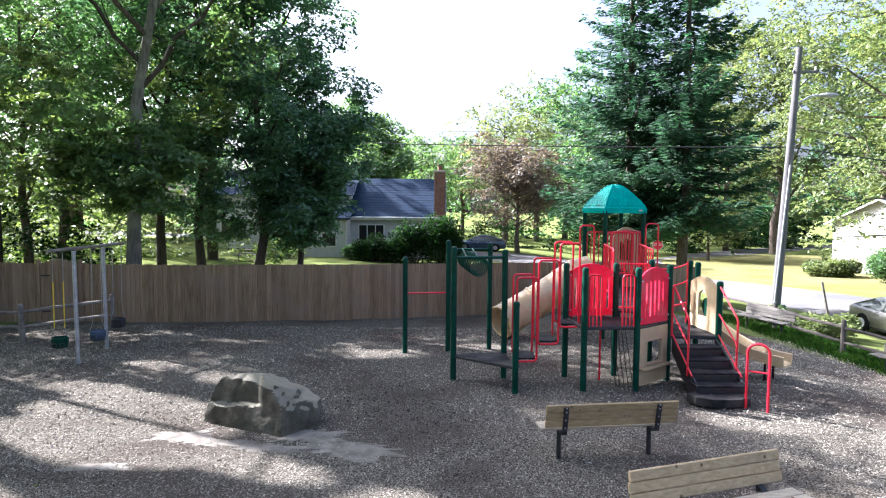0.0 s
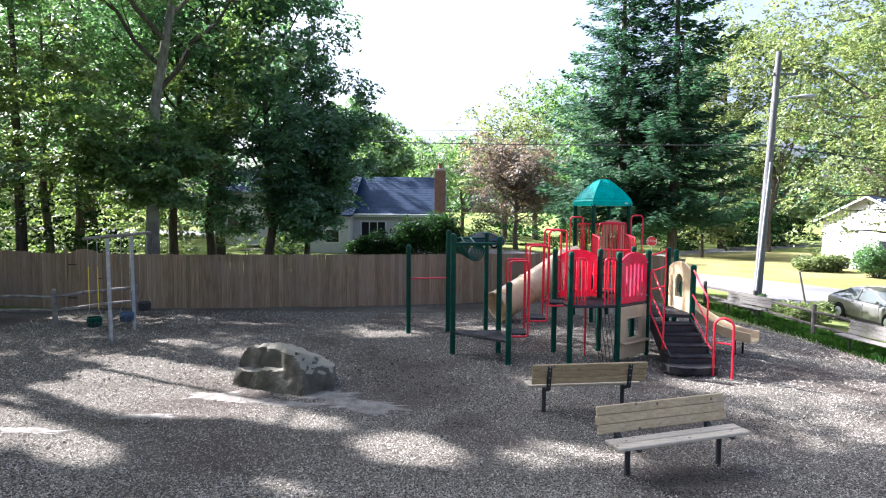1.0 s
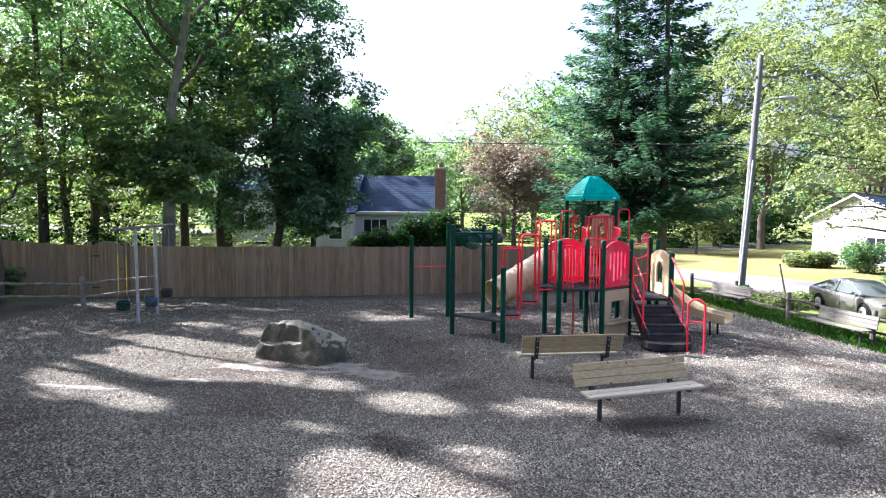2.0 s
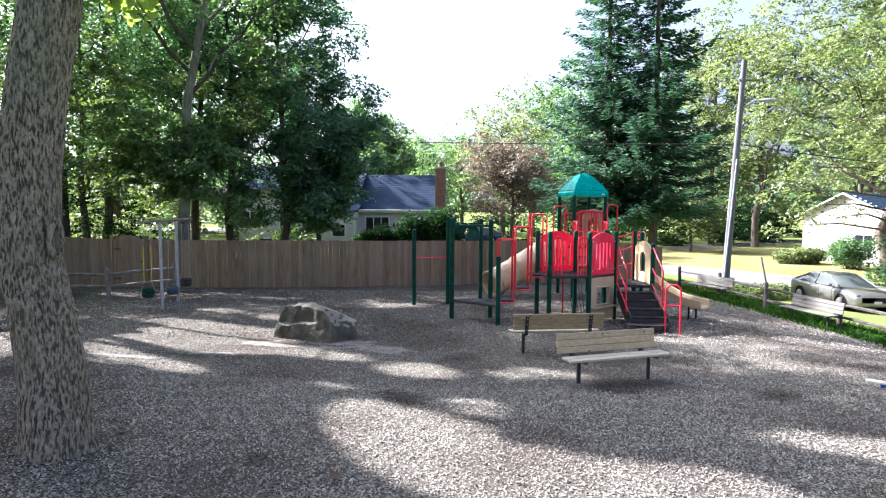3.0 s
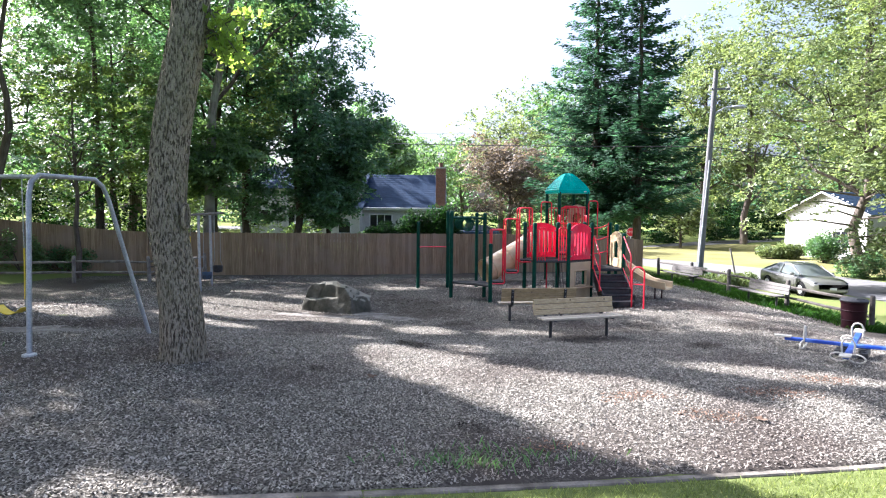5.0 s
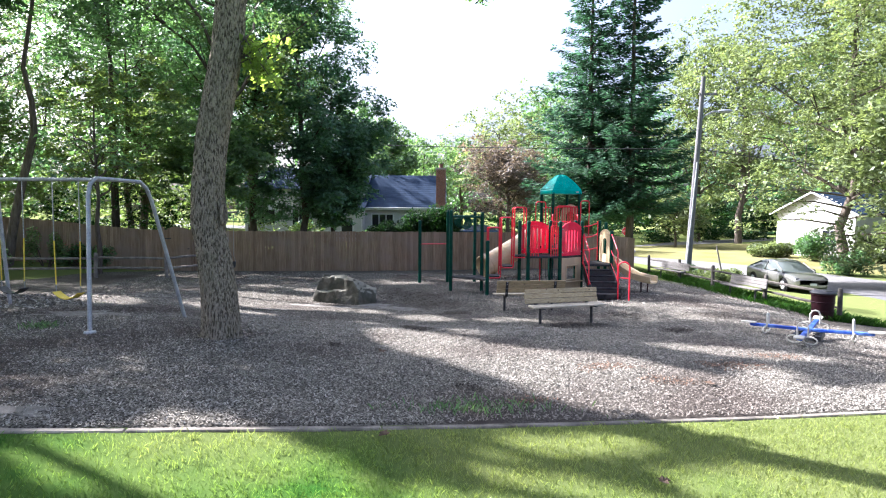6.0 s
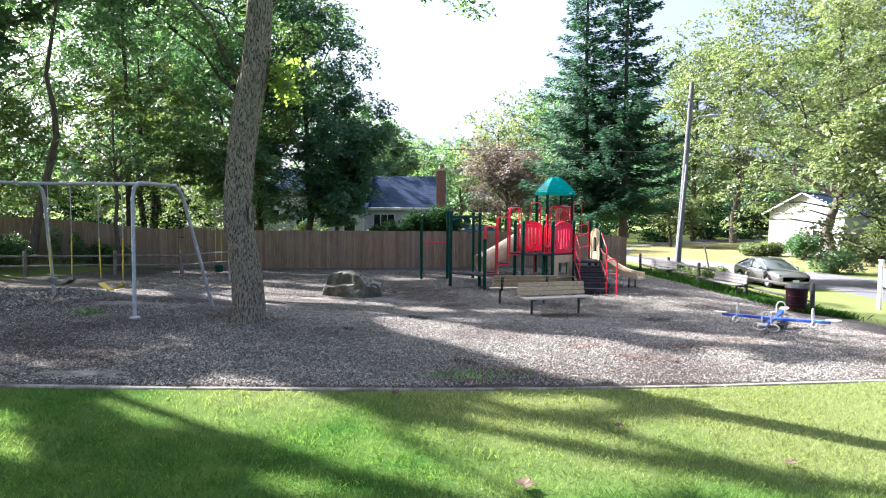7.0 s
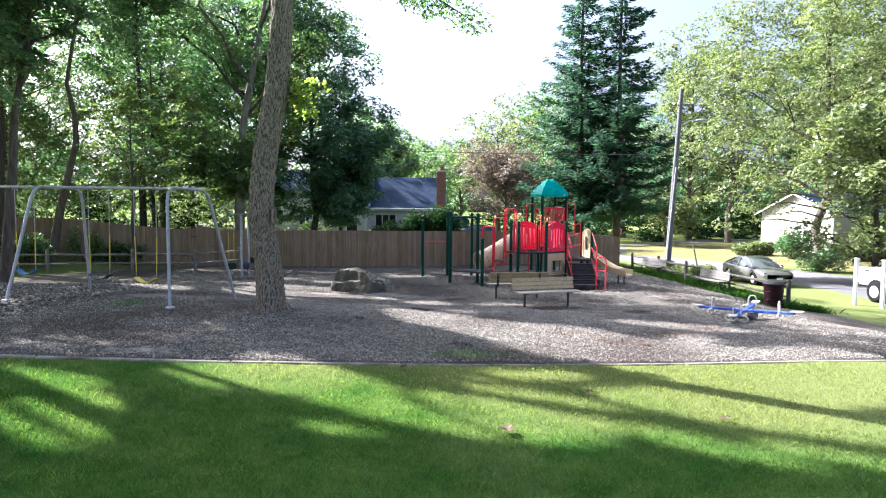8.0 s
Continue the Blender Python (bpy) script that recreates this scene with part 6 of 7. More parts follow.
bucket_swing((-8.3, 15.0), 0.42, 20, "black", "black toddler bucket swing under a steel beam", False)


# ---- four-way seesaw ----
def seesaw():
    cx, cy = 7.80, 4.48
    ob = thing("seesaw", (cx, cy, bed_z(cx, cy) - 0.04), "four-seat seesaw with blue beams and cream handles on dark springs", "seesaw", turn=-40)
    part("base_frame", Geo().box((0.5, 0.5, 0.05), (0, 0, 0.02), 0.01).box((0.12, 0.6, 0.1), (0.2, 0, 0.14), 0.01).box((0.12, 0.6, 0.1), (-0.2, 0, 0.14), 0.01), M["black"], ob)
    for sx, sy in ((-0.16, -0.16), (0.16, -0.16), (0.16, 0.16), (-0.16, 0.16)):
        pts = [(sx + 0.06 * math.cos(a), sy + 0.06 * math.sin(a), 0.04 + 0.2 * a / 31.4) for a in [i * 0.42 for i in range(75)]]
        part("spring", Geo().tube(pts, 0.014, 6), M["black"], ob)
    for k in range(4):
        tn = 90 * k
        rise = 0.05 if k in (0, 1) else -0.02
        m = pose(0, 0, 0, 0, 0, tn)
        beam = part("beam", Geo().box((1.14, 0.10, 0.065), (0, 0, 0), 0.012), M["blue"], ob, "worn blue steel beam", m=m @ pose(0.57, 0, 0.26 + rise / 2, 0, math.degrees(-rise), 0))
        part("seat", Geo().prism([(0.46, -0.085)] + arc(0.66, 0, 0.105, -60, 60, 6) + [(0.46, 0.085)], 0.034, 0.058), M["cream"], beam, "cream metal seat")
        part("handle", Geo().tube([(x * 0.6 + 0.22, y, z) for x, y, z in [(0, -0.09, 0.0), (0, -0.10, 0.18), (0, -0.06, 0.26), (0, 0, 0.28), (0, 0.06, 0.26), (0, 0.10, 0.18), (0, 0.09, 0.0)]], 0.018, 8), M["cream"], beam, "cream metal handle", smooth=True)
        for s in (-1, 1):
            part("foot_loop", Geo().tube([(0.24 + 0.02 * math.cos(a), s * 0.14 + 0.13 * math.cos(a), -0.075 + 0.075 * math.sin(a)) for a in [i * math.pi / 8 for i in range(16)]], 0.016, 6, True), M["cream"], beam, smooth=True)
    return ob


seesaw()


# ---- street furniture, poles and wires ----
def lamp_pole():
    bx, by = 12.3, 21.7
    z0 = ground_z(bx, by)
    ob = thing("utility_pole", (bx, by, z0), "tall grey weathered wooden utility pole with a street lamp arm", "utility pole")
    h = 9.45 - z0
    part("shaft", Geo().tube([(0, 0, -0.3), (0.16, 0, h * 0.33), (0.32, 0, h * 0.66), (0.48, 0, h)], [0.165, 0.15, 0.13, 0.105], 14), M["pole"], ob, smooth=True)
    arm = part("lamp_arm", Geo().tube([(0.36, 0, h - 2.35), (0.55, 0, h - 1.95), (0.95, 0, h - 1.72), (1.35, 0, h - 1.68)], 0.035, 8), M["steel"], ob, "curved grey steel lamp arm", smooth=True)
    part("lamp_head", Geo().lathe([(0.02, -0.36), (0.10, -0.3), (0.15, -0.1), (0.15, 0.15), (0.09, 0.32), (0.02, 0.36)], 12, pose(1.62, 0, h - 1.68, 0, 90, 0) @ Matrix.Diagonal((0.6, 1, 1, 1))), M["steel"], arm, "grey street lamp head", smooth=True)
    part("crossbar", Geo().box((0.9, 0.08, 0.09), (0.72, 0, h - 0.85), 0.01, pose(0, 0, 0, 0, 0, 0)), M["pole"], ob)
    for x in (0.35, 1.1):
        part("insulator", Geo().lathe([(0.03, 0), (0.05, 0.04), (0.03, 0.08), (0.045, 0.12), (0.02, 0.15)], 8, Matrix.Translation((x, 0, h - 0.8))), M["cream"], ob)
    part("bracket", Geo().tube([(0.55, 0, h - 1.4), (0.8, 0, h - 1.15), (1.0, 0, h - 1.0)], 0.02, 6), M["black"], ob)
    part("conduit", Geo().tube([(-0.14, -0.14, -0.1), (0.1, -0.15, 3.6), (0.26, -0.15, 5.9)], 0.035, 8), M["steel"], ob)
    return ob


lamp_pole()


def wire(a, b, sag, r, label):
    a, b = Vector(a), Vector(b)
    pts = [a + (b - a) * (k / 16) - Vector((0, 0, sag * 4 * (k / 16) * (1 - k / 16))) for k in range(17)]
    ob = part("overhead_wire", Geo().tube(pts, r, 5), M["black"])
    tagged(ob, label, "cable", "overhead wires")


wire((12.62, 21.7, 5.9), (-20, 39.4, 8.4), 0.25, 0.022, "thick black overhead cable from pole to pole")
wire((12.62, 21.7, 5.9), (32, 26.5, 4.7), 0.15, 0.022, "thick black overhead cable over the street")
wire((12.7, 21.7, 6.6), (-20, 42, 9.4), 0.3, 0.008, "thin overhead wire above the fence")
wire((12.7, 21.7, 6.6), (33, 27.0, 5.7), 0.2, 0.008, "thin overhead wire over the street")


def stop_sign():
    x, y = 16.4, 45
    ob = thing("stop_sign", on_ground(x, y), "red octagonal stop sign with white border on a steel post", "road sign", turn=-14)
    part("post", Geo().tube([(0, 0.03, -0.2), (0, 0.03, 2.4)], 0.03, 8), M["steel"], ob)
    octo = lambda r: [(r * math.cos(math.pi / 8 + k * math.pi / 4), r * math.sin(math.pi / 8 + k * math.pi / 4)) for k in range(8)]
    plate = part("plate", Geo().prism(octo(0.41), -0.006, 0.0, pose(0, 0, 2.1, 90, 0, 0)), M["white"], ob, "white sign plate edge")
    part("red_face", Geo().prism(octo(0.375), 0.0, 0.004, pose(0, -0.002, 2.1, 90, 0, 0)), M["stopred"], plate)
    cu = bpy.data.curves.new("lettering", "FONT")
    cu.body, cu.size, cu.align_x, cu.align_y, cu.extrude = "STOP", 0.27, "CENTER", "CENTER", 0.002
    cu.materials.append(M["white"])
    tx = new("lettering", cu)
    tx.parent, tx.matrix_basis = plate, pose(0, -0.012, 2.1, 90, 0, 0)
    return ob


stop_sign()


def leaning_stake():
    a = Vector((13.5, 20.2, ground_z(13.5, 20.2) - 0.1))
    ob = part("wooden_stake", Geo().tube([a, a + Vector((-0.2, 0, 0.9)), a + Vector((-0.45, 0, 2.0))], [0.045, 0.042, 0.038], 8), M["rail"], smooth=True)
    tagged(ob, "thin grey wooden stake leaning beside the verge", "stake")


leaning_stake()
for x, y in ((16.7, 13.1), (17.15, 12.2)):
    gz = ground_z(x, y)
    ob = part("white_post", Geo().box((0.13, 0.13, 1.95), (0, 0, 0.9), 0.012).box((0.17, 0.17, 0.05), (0, 0, 1.89), 0.015), M["white"], m=pose(x, y, gz, 0, 0, 20))
    tagged(ob, "square white painted post on the grass verge", "post", "white posts")


def trash_bin():
    x, y = 11.52, 9.8
    ob = thing("trash_bin", (x, y, ground_z(x, y)), "dark maroon round trash bin with a black lid", "trash bin")
    prof = [(0.26, 0.0), (0.28, 0.02), (0.32, 0.74), (0.34, 0.76), (0.34, 0.80), (0.30, 0.81)]
    body = part("body", Geo().lathe(prof, 22), M["maroon"], ob, smooth=True)
    for z in (0.28, 0.55):
        part("hoop", Geo().tube([((0.285 + 0.06 * z) * math.cos(a), (0.285 + 0.06 * z) * math.sin(a), z) for a in [k * math.pi / 11 for k in range(22)]], 0.014, 6, True), M["maroon"], body)
    lid = part("lid", Geo().lathe([(0.35, 0.80), (0.36, 0.83), (0.31, 0.88), (0.16, 0.91), (0.03, 0.92)], 22), M["black"], ob, smooth=True)
    part("flap", Geo().box((0.22, 0.12, 0.03), (0, -0.2, 0.89), 0.01), M["black"], lid)
    return ob


trash_bin()


# ---- vehicles ----
def loft(sections):
    """Skins closed outlines of equal length, with ends closed."""
    g = Geo()
    n = len(sections[0])
    for s in sections:
        g.v += [tuple(p) for p in s]
    g.f = [(i * n + k, i * n + (k + 1) % n, (i + 1) * n + (k + 1) % n, (i + 1) * n + k) for i in range(len(sections) - 1) for k in range(n)]
    g.f += [tuple(range(n))[::-1], tuple((len(sections) - 1) * n + k for k in range(n))]
    return g


def wheel(parent, x, y, r, w):
    m = pose(x, y, r, 90, 0, 0)
    wh = new("wheel")
    wh.parent = parent
    wh.matrix_basis = m
    part("tyre", Geo().lathe([(r * 0.64, -w / 2), (r * 0.93, -w / 2), (r, -w / 2 + 0.03), (r, w / 2 - 0.03), (r * 0.93, w / 2), (r * 0.64, w / 2)], 24), M["tyre"], wh, smooth=True)
    rim = Geo().lathe([(r * 0.64, -w / 2 + 0.01), (r * 0.60, -w / 2 + 0.04), (r * 0.60, w / 2 - 0.04), (r * 0.64, w / 2 - 0.01)], 24)
    for k in range(7):
        rim.box((r * 1.16, 0.055, 0.03), (0, 0, 0), 0.008, pose(0, 0, w / 2 + 0.010, 0, 0, k * 360 / 7)).box((r * 1.16, 0.055, 0.03), (0, 0, 0), 0.008, pose(0, 0, -w / 2 - 0.010, 0, 0, k * 360 / 7))
    for zz in (w / 2 + 0.004, -w / 2 - 0.004):
        rim.lathe([(r * 0.62, zz - 0.008), (r * 0.62, zz + 0.008)], 24)
    part("rim", rim, M["alloy"], wh, smooth=True)
    return wh


def swept(keys, n):
    """Values of a smooth curve through (x, ...) keys at n even steps along x."""
    keys = np.array(keys, float)
    x = np.linspace(keys[0, 0], keys[-1, 0], n)
    out = []
    for col in range(1, keys.shape[1]):
        m = np.gradient(keys[:, col], keys[:, 0])
        i = np.clip(np.searchsorted(keys[:, 0], x) - 1, 0, len(keys) - 2)
        h = keys[i + 1, 0] - keys[i, 0]
        t = (x - keys[i, 0]) / h
        out.append((2 * t ** 3 - 3 * t ** 2 + 1) * keys[i, col] + (t ** 3 - 2 * t ** 2 + t) * h * m[i] + (3 * t ** 2 - 2 * t ** 3) * keys[i + 1, col] + (t ** 3 - t ** 2) * h * m[i + 1])
    return x, out


def sedan(name, at, turn, paint, label, scale=1.0):
    """Nose towards +x."""
    ob = thing(name, on_ground(*at, 0.05), label, "car", "parked cars", turn=turn)
    ob.matrix_basis = ob.matrix_basis @ Matrix.Scale(scale, 4)
    hw = 0.91

    def ring(x, w, zb, zs, zt):
        half = [(0.84, zb), (0.93, zb + 0.05), (0.975, zb + 0.18), (1.0, zb + 0.34), (0.995, zs - 0.14), (0.97, zs - 0.05), (0.92, zs), (0.75, zs + (zt - zs) * 0.62), (0.5, zs + (zt - zs) * 0.9), (0.22, zt)]
        return [(x, -w * a, z) for a, z in half] + [(x, w * a, z) for a, z in half[::-1]]

    keys = [(-2.36, 0.74, 0.40, 0.78, 0.86), (-2.28, 0.82, 0.28, 0.88, 0.97), (-2.0, 0.88, 0.22, 0.95, 1.02), (-1.4, hw, 0.2, 0.93, 0.99), (0.0, hw, 0.2, 0.90, 0.94), (1.0, hw, 0.2, 0.88, 0.95), (1.6, 0.90, 0.2, 0.85, 0.92), (2.05, 0.86, 0.22, 0.77, 0.83), (2.28, 0.78, 0.25, 0.68, 0.73), (2.38, 0.66, 0.32, 0.58, 0.62)]
    xs, (w, zb, zs, zt) = swept(keys, 44)
    body = part("body", loft([ring(*q) for q in zip(xs, w, zb, zs, zt)]), M[paint], ob, smooth=True)
    for x in (-1.38, 1.42):
        for s in (-1, 1):
            # black disc stands for the shaded opening round the wheel
            part("wheel_arch", Geo().lathe([(0.375, -0.012), (0.375, 0.012)], 24, pose(x, s * (hw - 0.004), 0.33, 90, 0, 0)), M["tyre"], body)
            wheel(ob, x, s * (hw - 0.07), 0.325, 0.22)
    cab_keys = [(-1.98, 0.70, 0.99, 1.0), (-1.5, 0.70, 0.95, 1.24), (-0.95, 0.68, 0.94, 1.42), (-0.3, 0.66, 0.93, 1.47), (0.25, 0.66, 0.93, 1.42), (0.7, 0.69, 0.93, 1.22), (1.22, 0.74, 0.93, 0.95)]
    cx, (cw, cb, ct) = swept(cab_keys, 26)
    half = lambda w, zb, zt: [(0.82, zb), (w + 0.07, zb + (zt - zb) * 0.45), (w * 0.98, zb + (zt - zb) * 0.8), (w * 0.86, zb + (zt - zb) * 0.94), (w * 0.5, zt)]
    gl = [[(x, -a, z) for a, z in half(q, lo, hi)] + [(x, a, z) for a, z in half(q, lo, hi)[::-1]] for x, q, lo, hi in zip(cx, cw, cb, ct)]
    part("glasshouse", loft(gl), M["carglass"], ob, "car windows lightened for sky reflection", smooth=True)
    roof = [[(x, -q * 0.98, hi - 0.10), (x, -q * 0.88, hi - 0.02), (x, -q * 0.5, hi + 0.014), (x, q * 0.5, hi + 0.014), (x, q * 0.88, hi - 0.02), (x, q * 0.98, hi - 0.10)] for x, q, hi in zip(cx, cw, ct) if -1.15 < x < 0.42]
    part("roof", loft(roof), M[paint], ob, smooth=True)
    for s in (-1, 1):
        for line in ([(-2.0, s * 0.76, 0.99), (-1.5, s * 0.74, 1.16), (-1.05, s * 0.69, 1.33)], [(0.36, s * 0.68, 1.34), (0.75, s * 0.73, 1.14), (1.24, s * 0.79, 0.94)], [(-0.42, s * 0.83, 0.93), (-0.40, s * 0.73, 1.20), (-0.38, s * 0.66, 1.38)]):
            part("pillar", Geo().tube(line, 0.036, 6), M[paint], ob, smooth=True)
        part("wing_mirror", Geo().box((0.13, 0.2, 0.13), (0.80, s * 0.96, 1.0), 0.045), M[paint], ob)
        part("tail_lamp", Geo().box((0.12, 0.30, 0.12), (-2.29, s * 0.64, 0.82), 0.04), M["lampred"], ob)
        part("head_lamp", Geo().box((0.26, 0.32, 0.11), (2.14, s * 0.62, 0.69), 0.045), M["glass"], ob)
        for x in (-0.58, 0.22):
            part("door_handle", Geo().box((0.16, 0.03, 0.03), (x, s * 0.905, 0.80), 0.01), M["alloy"], ob)
        for x in (-0.95, -0.02, 0.86):
            part("door_gap", Geo().box((0.012, 0.012, 0.52), (x, s * 0.908, 0.60), 0.002), M["black"], body)
    part("grille", Geo().box((0.06, 0.92, 0.15), (2.34, 0, 0.46), 0.025), M["black"], ob)
    part("lower_intake", Geo().box((0.06, 1.1, 0.09), (2.30, 0, 0.31), 0.02), M["black"], ob)
    part("number_plate", Geo().box((0.02, 0.32, 0.11), (2.38, 0, 0.46), 0.004), M["white"], ob)
    part("sill", Geo().box((2.2, 1.7, 0.1), (0, 0, 0.2), 0.02), M["black"], ob)
    return ob


sedan("sedan", (16.8, 20.9), -90, "carpaint", "silver-grey four-door sedan parked at the kerb", 0.95)
sedan("sedan", (3.6, 55.0), 170, "carblue", "blue-grey sedan parked beyond the hedge")


def pickup():
    x, y = 19.1, 12.0
    ob = thing("pickup_truck", on_ground(x, y, 0.05), "white pickup truck parked at the kerb", "pickup truck", "parked cars", turn=-88)
    ring = lambda x, w, zb, zt: [(x, -w * 0.95, zb), (x, -w, zb + 0.15), (x, -w, zt - 0.06), (x, -w * 0.96, zt), (x, w * 0.96, zt), (x, w, zt - 0.06), (x, w, zb + 0.15), (x, w * 0.95, zb)]
    part("cargo_bed", loft([ring(a, 0.98, 0.62, 1.36) for a in (-2.85, -2.8, -1.0, -0.95)]), M["carwhite"], ob, "white cargo bed side")
    part("tailgate", Geo().box((0.06, 1.7, 0.6), (-2.88, 0, 1.02), 0.02), M["carwhite"], ob)
    part("cab", loft([ring(-0.9, 0.98, 0.55, 1.36), ring(1.2, 0.98, 0.55, 1.34), ring(2.8, 0.95, 0.6, 1.22), ring(2.95, 0.85, 0.65, 1.1)]), M["carwhite"], ob)
    part("cab_windows", loft([[(a, -w, 1.34), (a, -w * 0.9, zt), (a, w * 0.9, zt), (a, w, 1.34)] for a, w, zt in ((-0.9, 0.92, 1.4), (-0.75, 0.92, 1.92), (0.6, 0.92, 1.94), (1.35, 0.92, 1.38))]), M["glass"], ob)
    part("cab_roof", Geo().box((1.6, 1.66, 0.08), (-0.05, 0, 1.95), 0.04), M["carwhite"], ob)
    for s in (-1, 1):
        part("tail_lamp", Geo().box((0.10, 0.16, 0.38), (-2.86, s * 0.90, 1.10), 0.02), M["lampred"], ob)
        for a in (-1.85, 1.85):
            # shade of the wheel opening, laid on as a black disc
            part("wheel_arch", Geo().lathe([(0.50, -0.012), (0.50, 0.012)], 24, pose(a, s * 0.97, 0.42, 90, 0, 0)), M["tyre"], ob)
            wheel(ob, a, s * 0.90, 0.40, 0.30)
    part("bumper", Geo().box((0.16, 1.9, 0.2), (-2.98, 0, 0.66), 0.04), M["black"], ob)
    part("badge", Geo().box((0.34, 0.006, 0.07), (-2.35, -0.985, 1.24), 0.002), M["black"], ob)
    part("badge", Geo().box((0.34, 0.006, 0.07), (-2.35, 0.985, 1.24), 0.002), M["black"], ob)
    return ob


pickup()


# ---- garden things by the house ----
def umbrella():
    x, y = -2.35, 43.0
    ob = thing("patio_umbrella", on_ground(x, y), "closed white patio umbrella by the house", "umbrella")
    part("pole", Geo().tube([(0, 0, 0), (0, 0, 2.75)], 0.02, 8), M["steel"], ob)
    part("canopy", Geo().lathe([(0.20, 1.3), (0.17, 1.5), (0.12, 2.2), (0.05, 2.65), (0.02, 2.75)], 10), M["white"], ob)


umbrella()


def picnic_table():
    x, y = -12.9, 40.0
    ob = thing("picnic_table", on_ground(x, y), "pale weathered picnic table under the trees", "picnic table", turn=8)
    for k in range(4):
        part("top_board", Geo().box((2.2, 0.17, 0.045), (0, -0.27 + 0.18 * k, 0.75), 0.008), M["plank_grey"], ob)
    for s in (-1, 1):
        part("seat_board", Geo().box((2.2, 0.24, 0.045), (0, s * 0.72, 0.45), 0.008), M["plank_grey"], ob)
        part("leg_frame", Geo().tube([(s * 0.8, -0.7, 0), (s * 0.8, -0.25, 0.72)], 0.045, 6).tube([(s * 0.8, 0.7, 0), (s * 0.8, 0.25, 0.72)], 0.045, 6).tube([(s * 0.8, -0.8, 0.42), (s * 0.8, 0.8, 0.42)], 0.04, 6), M["plank_grey"], ob)


picnic_table()


# ---- hedges, shrubs, far woods ----
HEDGES = [
    ((-4.4, 41.5), (2.1, 1.3, 2.2), "hedge", 6500, 0.2, "dense dark clipped hedge before the house"),
    ((-2.0, 41.2), (2.0, 1.3, 3.3), "hedge", 6500, 0.2, "dense dark clipped hedge before the house"),
    ((0.0, 41.0), (1.7, 1.3, 4.1), "hedge", 7500, 0.2, "tall rounded dark hedge before the house"),
    ((-6.6, 42.3), (1.1, 0.9, 1.5), "leaf", 2200, 0.18, "small round green shrub by the house"),
    ((-11.8, 42.6), (1.2, 0.9, 2.2), "leafdark", 2600, 0.2, "dark upright shrub by the house"),
    ((13.2, 19.9), (1.3, 0.9, 0.95), "leafpale", 2600, 0.16, "pale-flowered shrub round the utility pole"),
    ((11.6, 20.9), (1.2, 0.8, 0.8), "leafpale", 2200, 0.16, "pale-flowered shrub round the utility pole"),
    ((12.5, 21.2), (0.7, 0.6, 1.05), "leaf", 1800, 0.14, "green shrub at the foot of the pole"),
]
FAR_SHRUBS = [
    ((29.4, 38.3), (1.8, 1.5, 2.9), "leaf", 4800, 0.22, "round shrub on the far lawn"),
    ((28.0, 42.5), (2.4, 1.2, 1.7), "leafpale", 3800, 0.26, "low sunlit hedge before the white house"),
    ((36.5, 38.5), (3.0, 2.2, 4.6), "leafpale", 6500, 0.26, "tall sunlit shrub before the white house"),
    ((33.0, 37.2), (1.7, 1.4, 2.2), "leafpale", 3400, 0.22, "round sunlit shrub before the white house"),
    ((41.5, 40.0), (3.0, 2.0, 5.0), "leafmid", 6000, 0.28, "tall green shrub before the white house"),
    ((34.5, 49.5), (2.6, 1.6, 1.7), "leafpale", 4200, 0.28, "tall sunlit shrub before the white house"),
    ((40.5, 45.5), (2.4, 1.6, 2.4), "leaf", 4200, 0.28, "tall green shrub before the white house"),
    ((25.5, 29.0), (1.6, 1.4, 1.8), "leaf", 3000, 0.2, "green shrub beside the street"),
    ((22.8, 17.2), (1.6, 1.6, 2.2), "leafpale", 3600, 0.18, "leafy green bush beside the street"),
    ((-15.2, 16.9), (1.6, 0.5, 1.2), "leaf", 2600, 0.12, "green undergrowth leaning on the board fence"),
    ((-20.3, 14.9), (1.5, 0.7, 2.4), "leafmid", 3200, 0.13, "leafy green saplings before the board fence"),
    ((-16.4, 16.3), (0.9, 0.4, 2.0), "leafmid", 1500, 0.12, "leafy green saplings before the board fence"),
    ((-18.4, 15.6), (1.4, 0.6, 1.5), "leaf", 2800, 0.12, "green undergrowth leaning on the board fence"),
]
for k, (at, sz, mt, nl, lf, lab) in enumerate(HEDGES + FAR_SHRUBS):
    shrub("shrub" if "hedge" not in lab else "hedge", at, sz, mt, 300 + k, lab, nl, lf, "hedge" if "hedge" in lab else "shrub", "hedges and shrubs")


def understory(name, spots, mat, seed, label, leaf, per, open_to_sun=False):
    """Loose foliage of many small saplings nobody could count."""
    rs = np.random.RandomState(seed)
    cs, ns = [], []
    for x, y, z, rx, ry, rz in spots:
        lumps = [(p, rs.uniform(0.3, 0.6)) for p in rs.normal(size=(14, 3)) * 0.55]
        p, n = sprays(lumps, [per / 14] * 14, leaf / max(rx, rz), rs, 0.1)
        q = np.array([x, y, z]) + p * [rx, ry, rz]
        q[:, 2] = np.maximum(q[:, 2], ground_z(x, y) + 0.1)
        cs.append(q)
        ns.append(n)
    cs, ns = np.concatenate(cs), np.concatenate(ns)
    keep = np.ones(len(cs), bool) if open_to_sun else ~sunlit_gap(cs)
    me = quads(name, leaf_quads(cs[keep], leaf, rs, 0.5, ns[keep]), M[mat])
    ob = part(name, me)
    return tagged(ob, label, "foliage", kind="stuff")


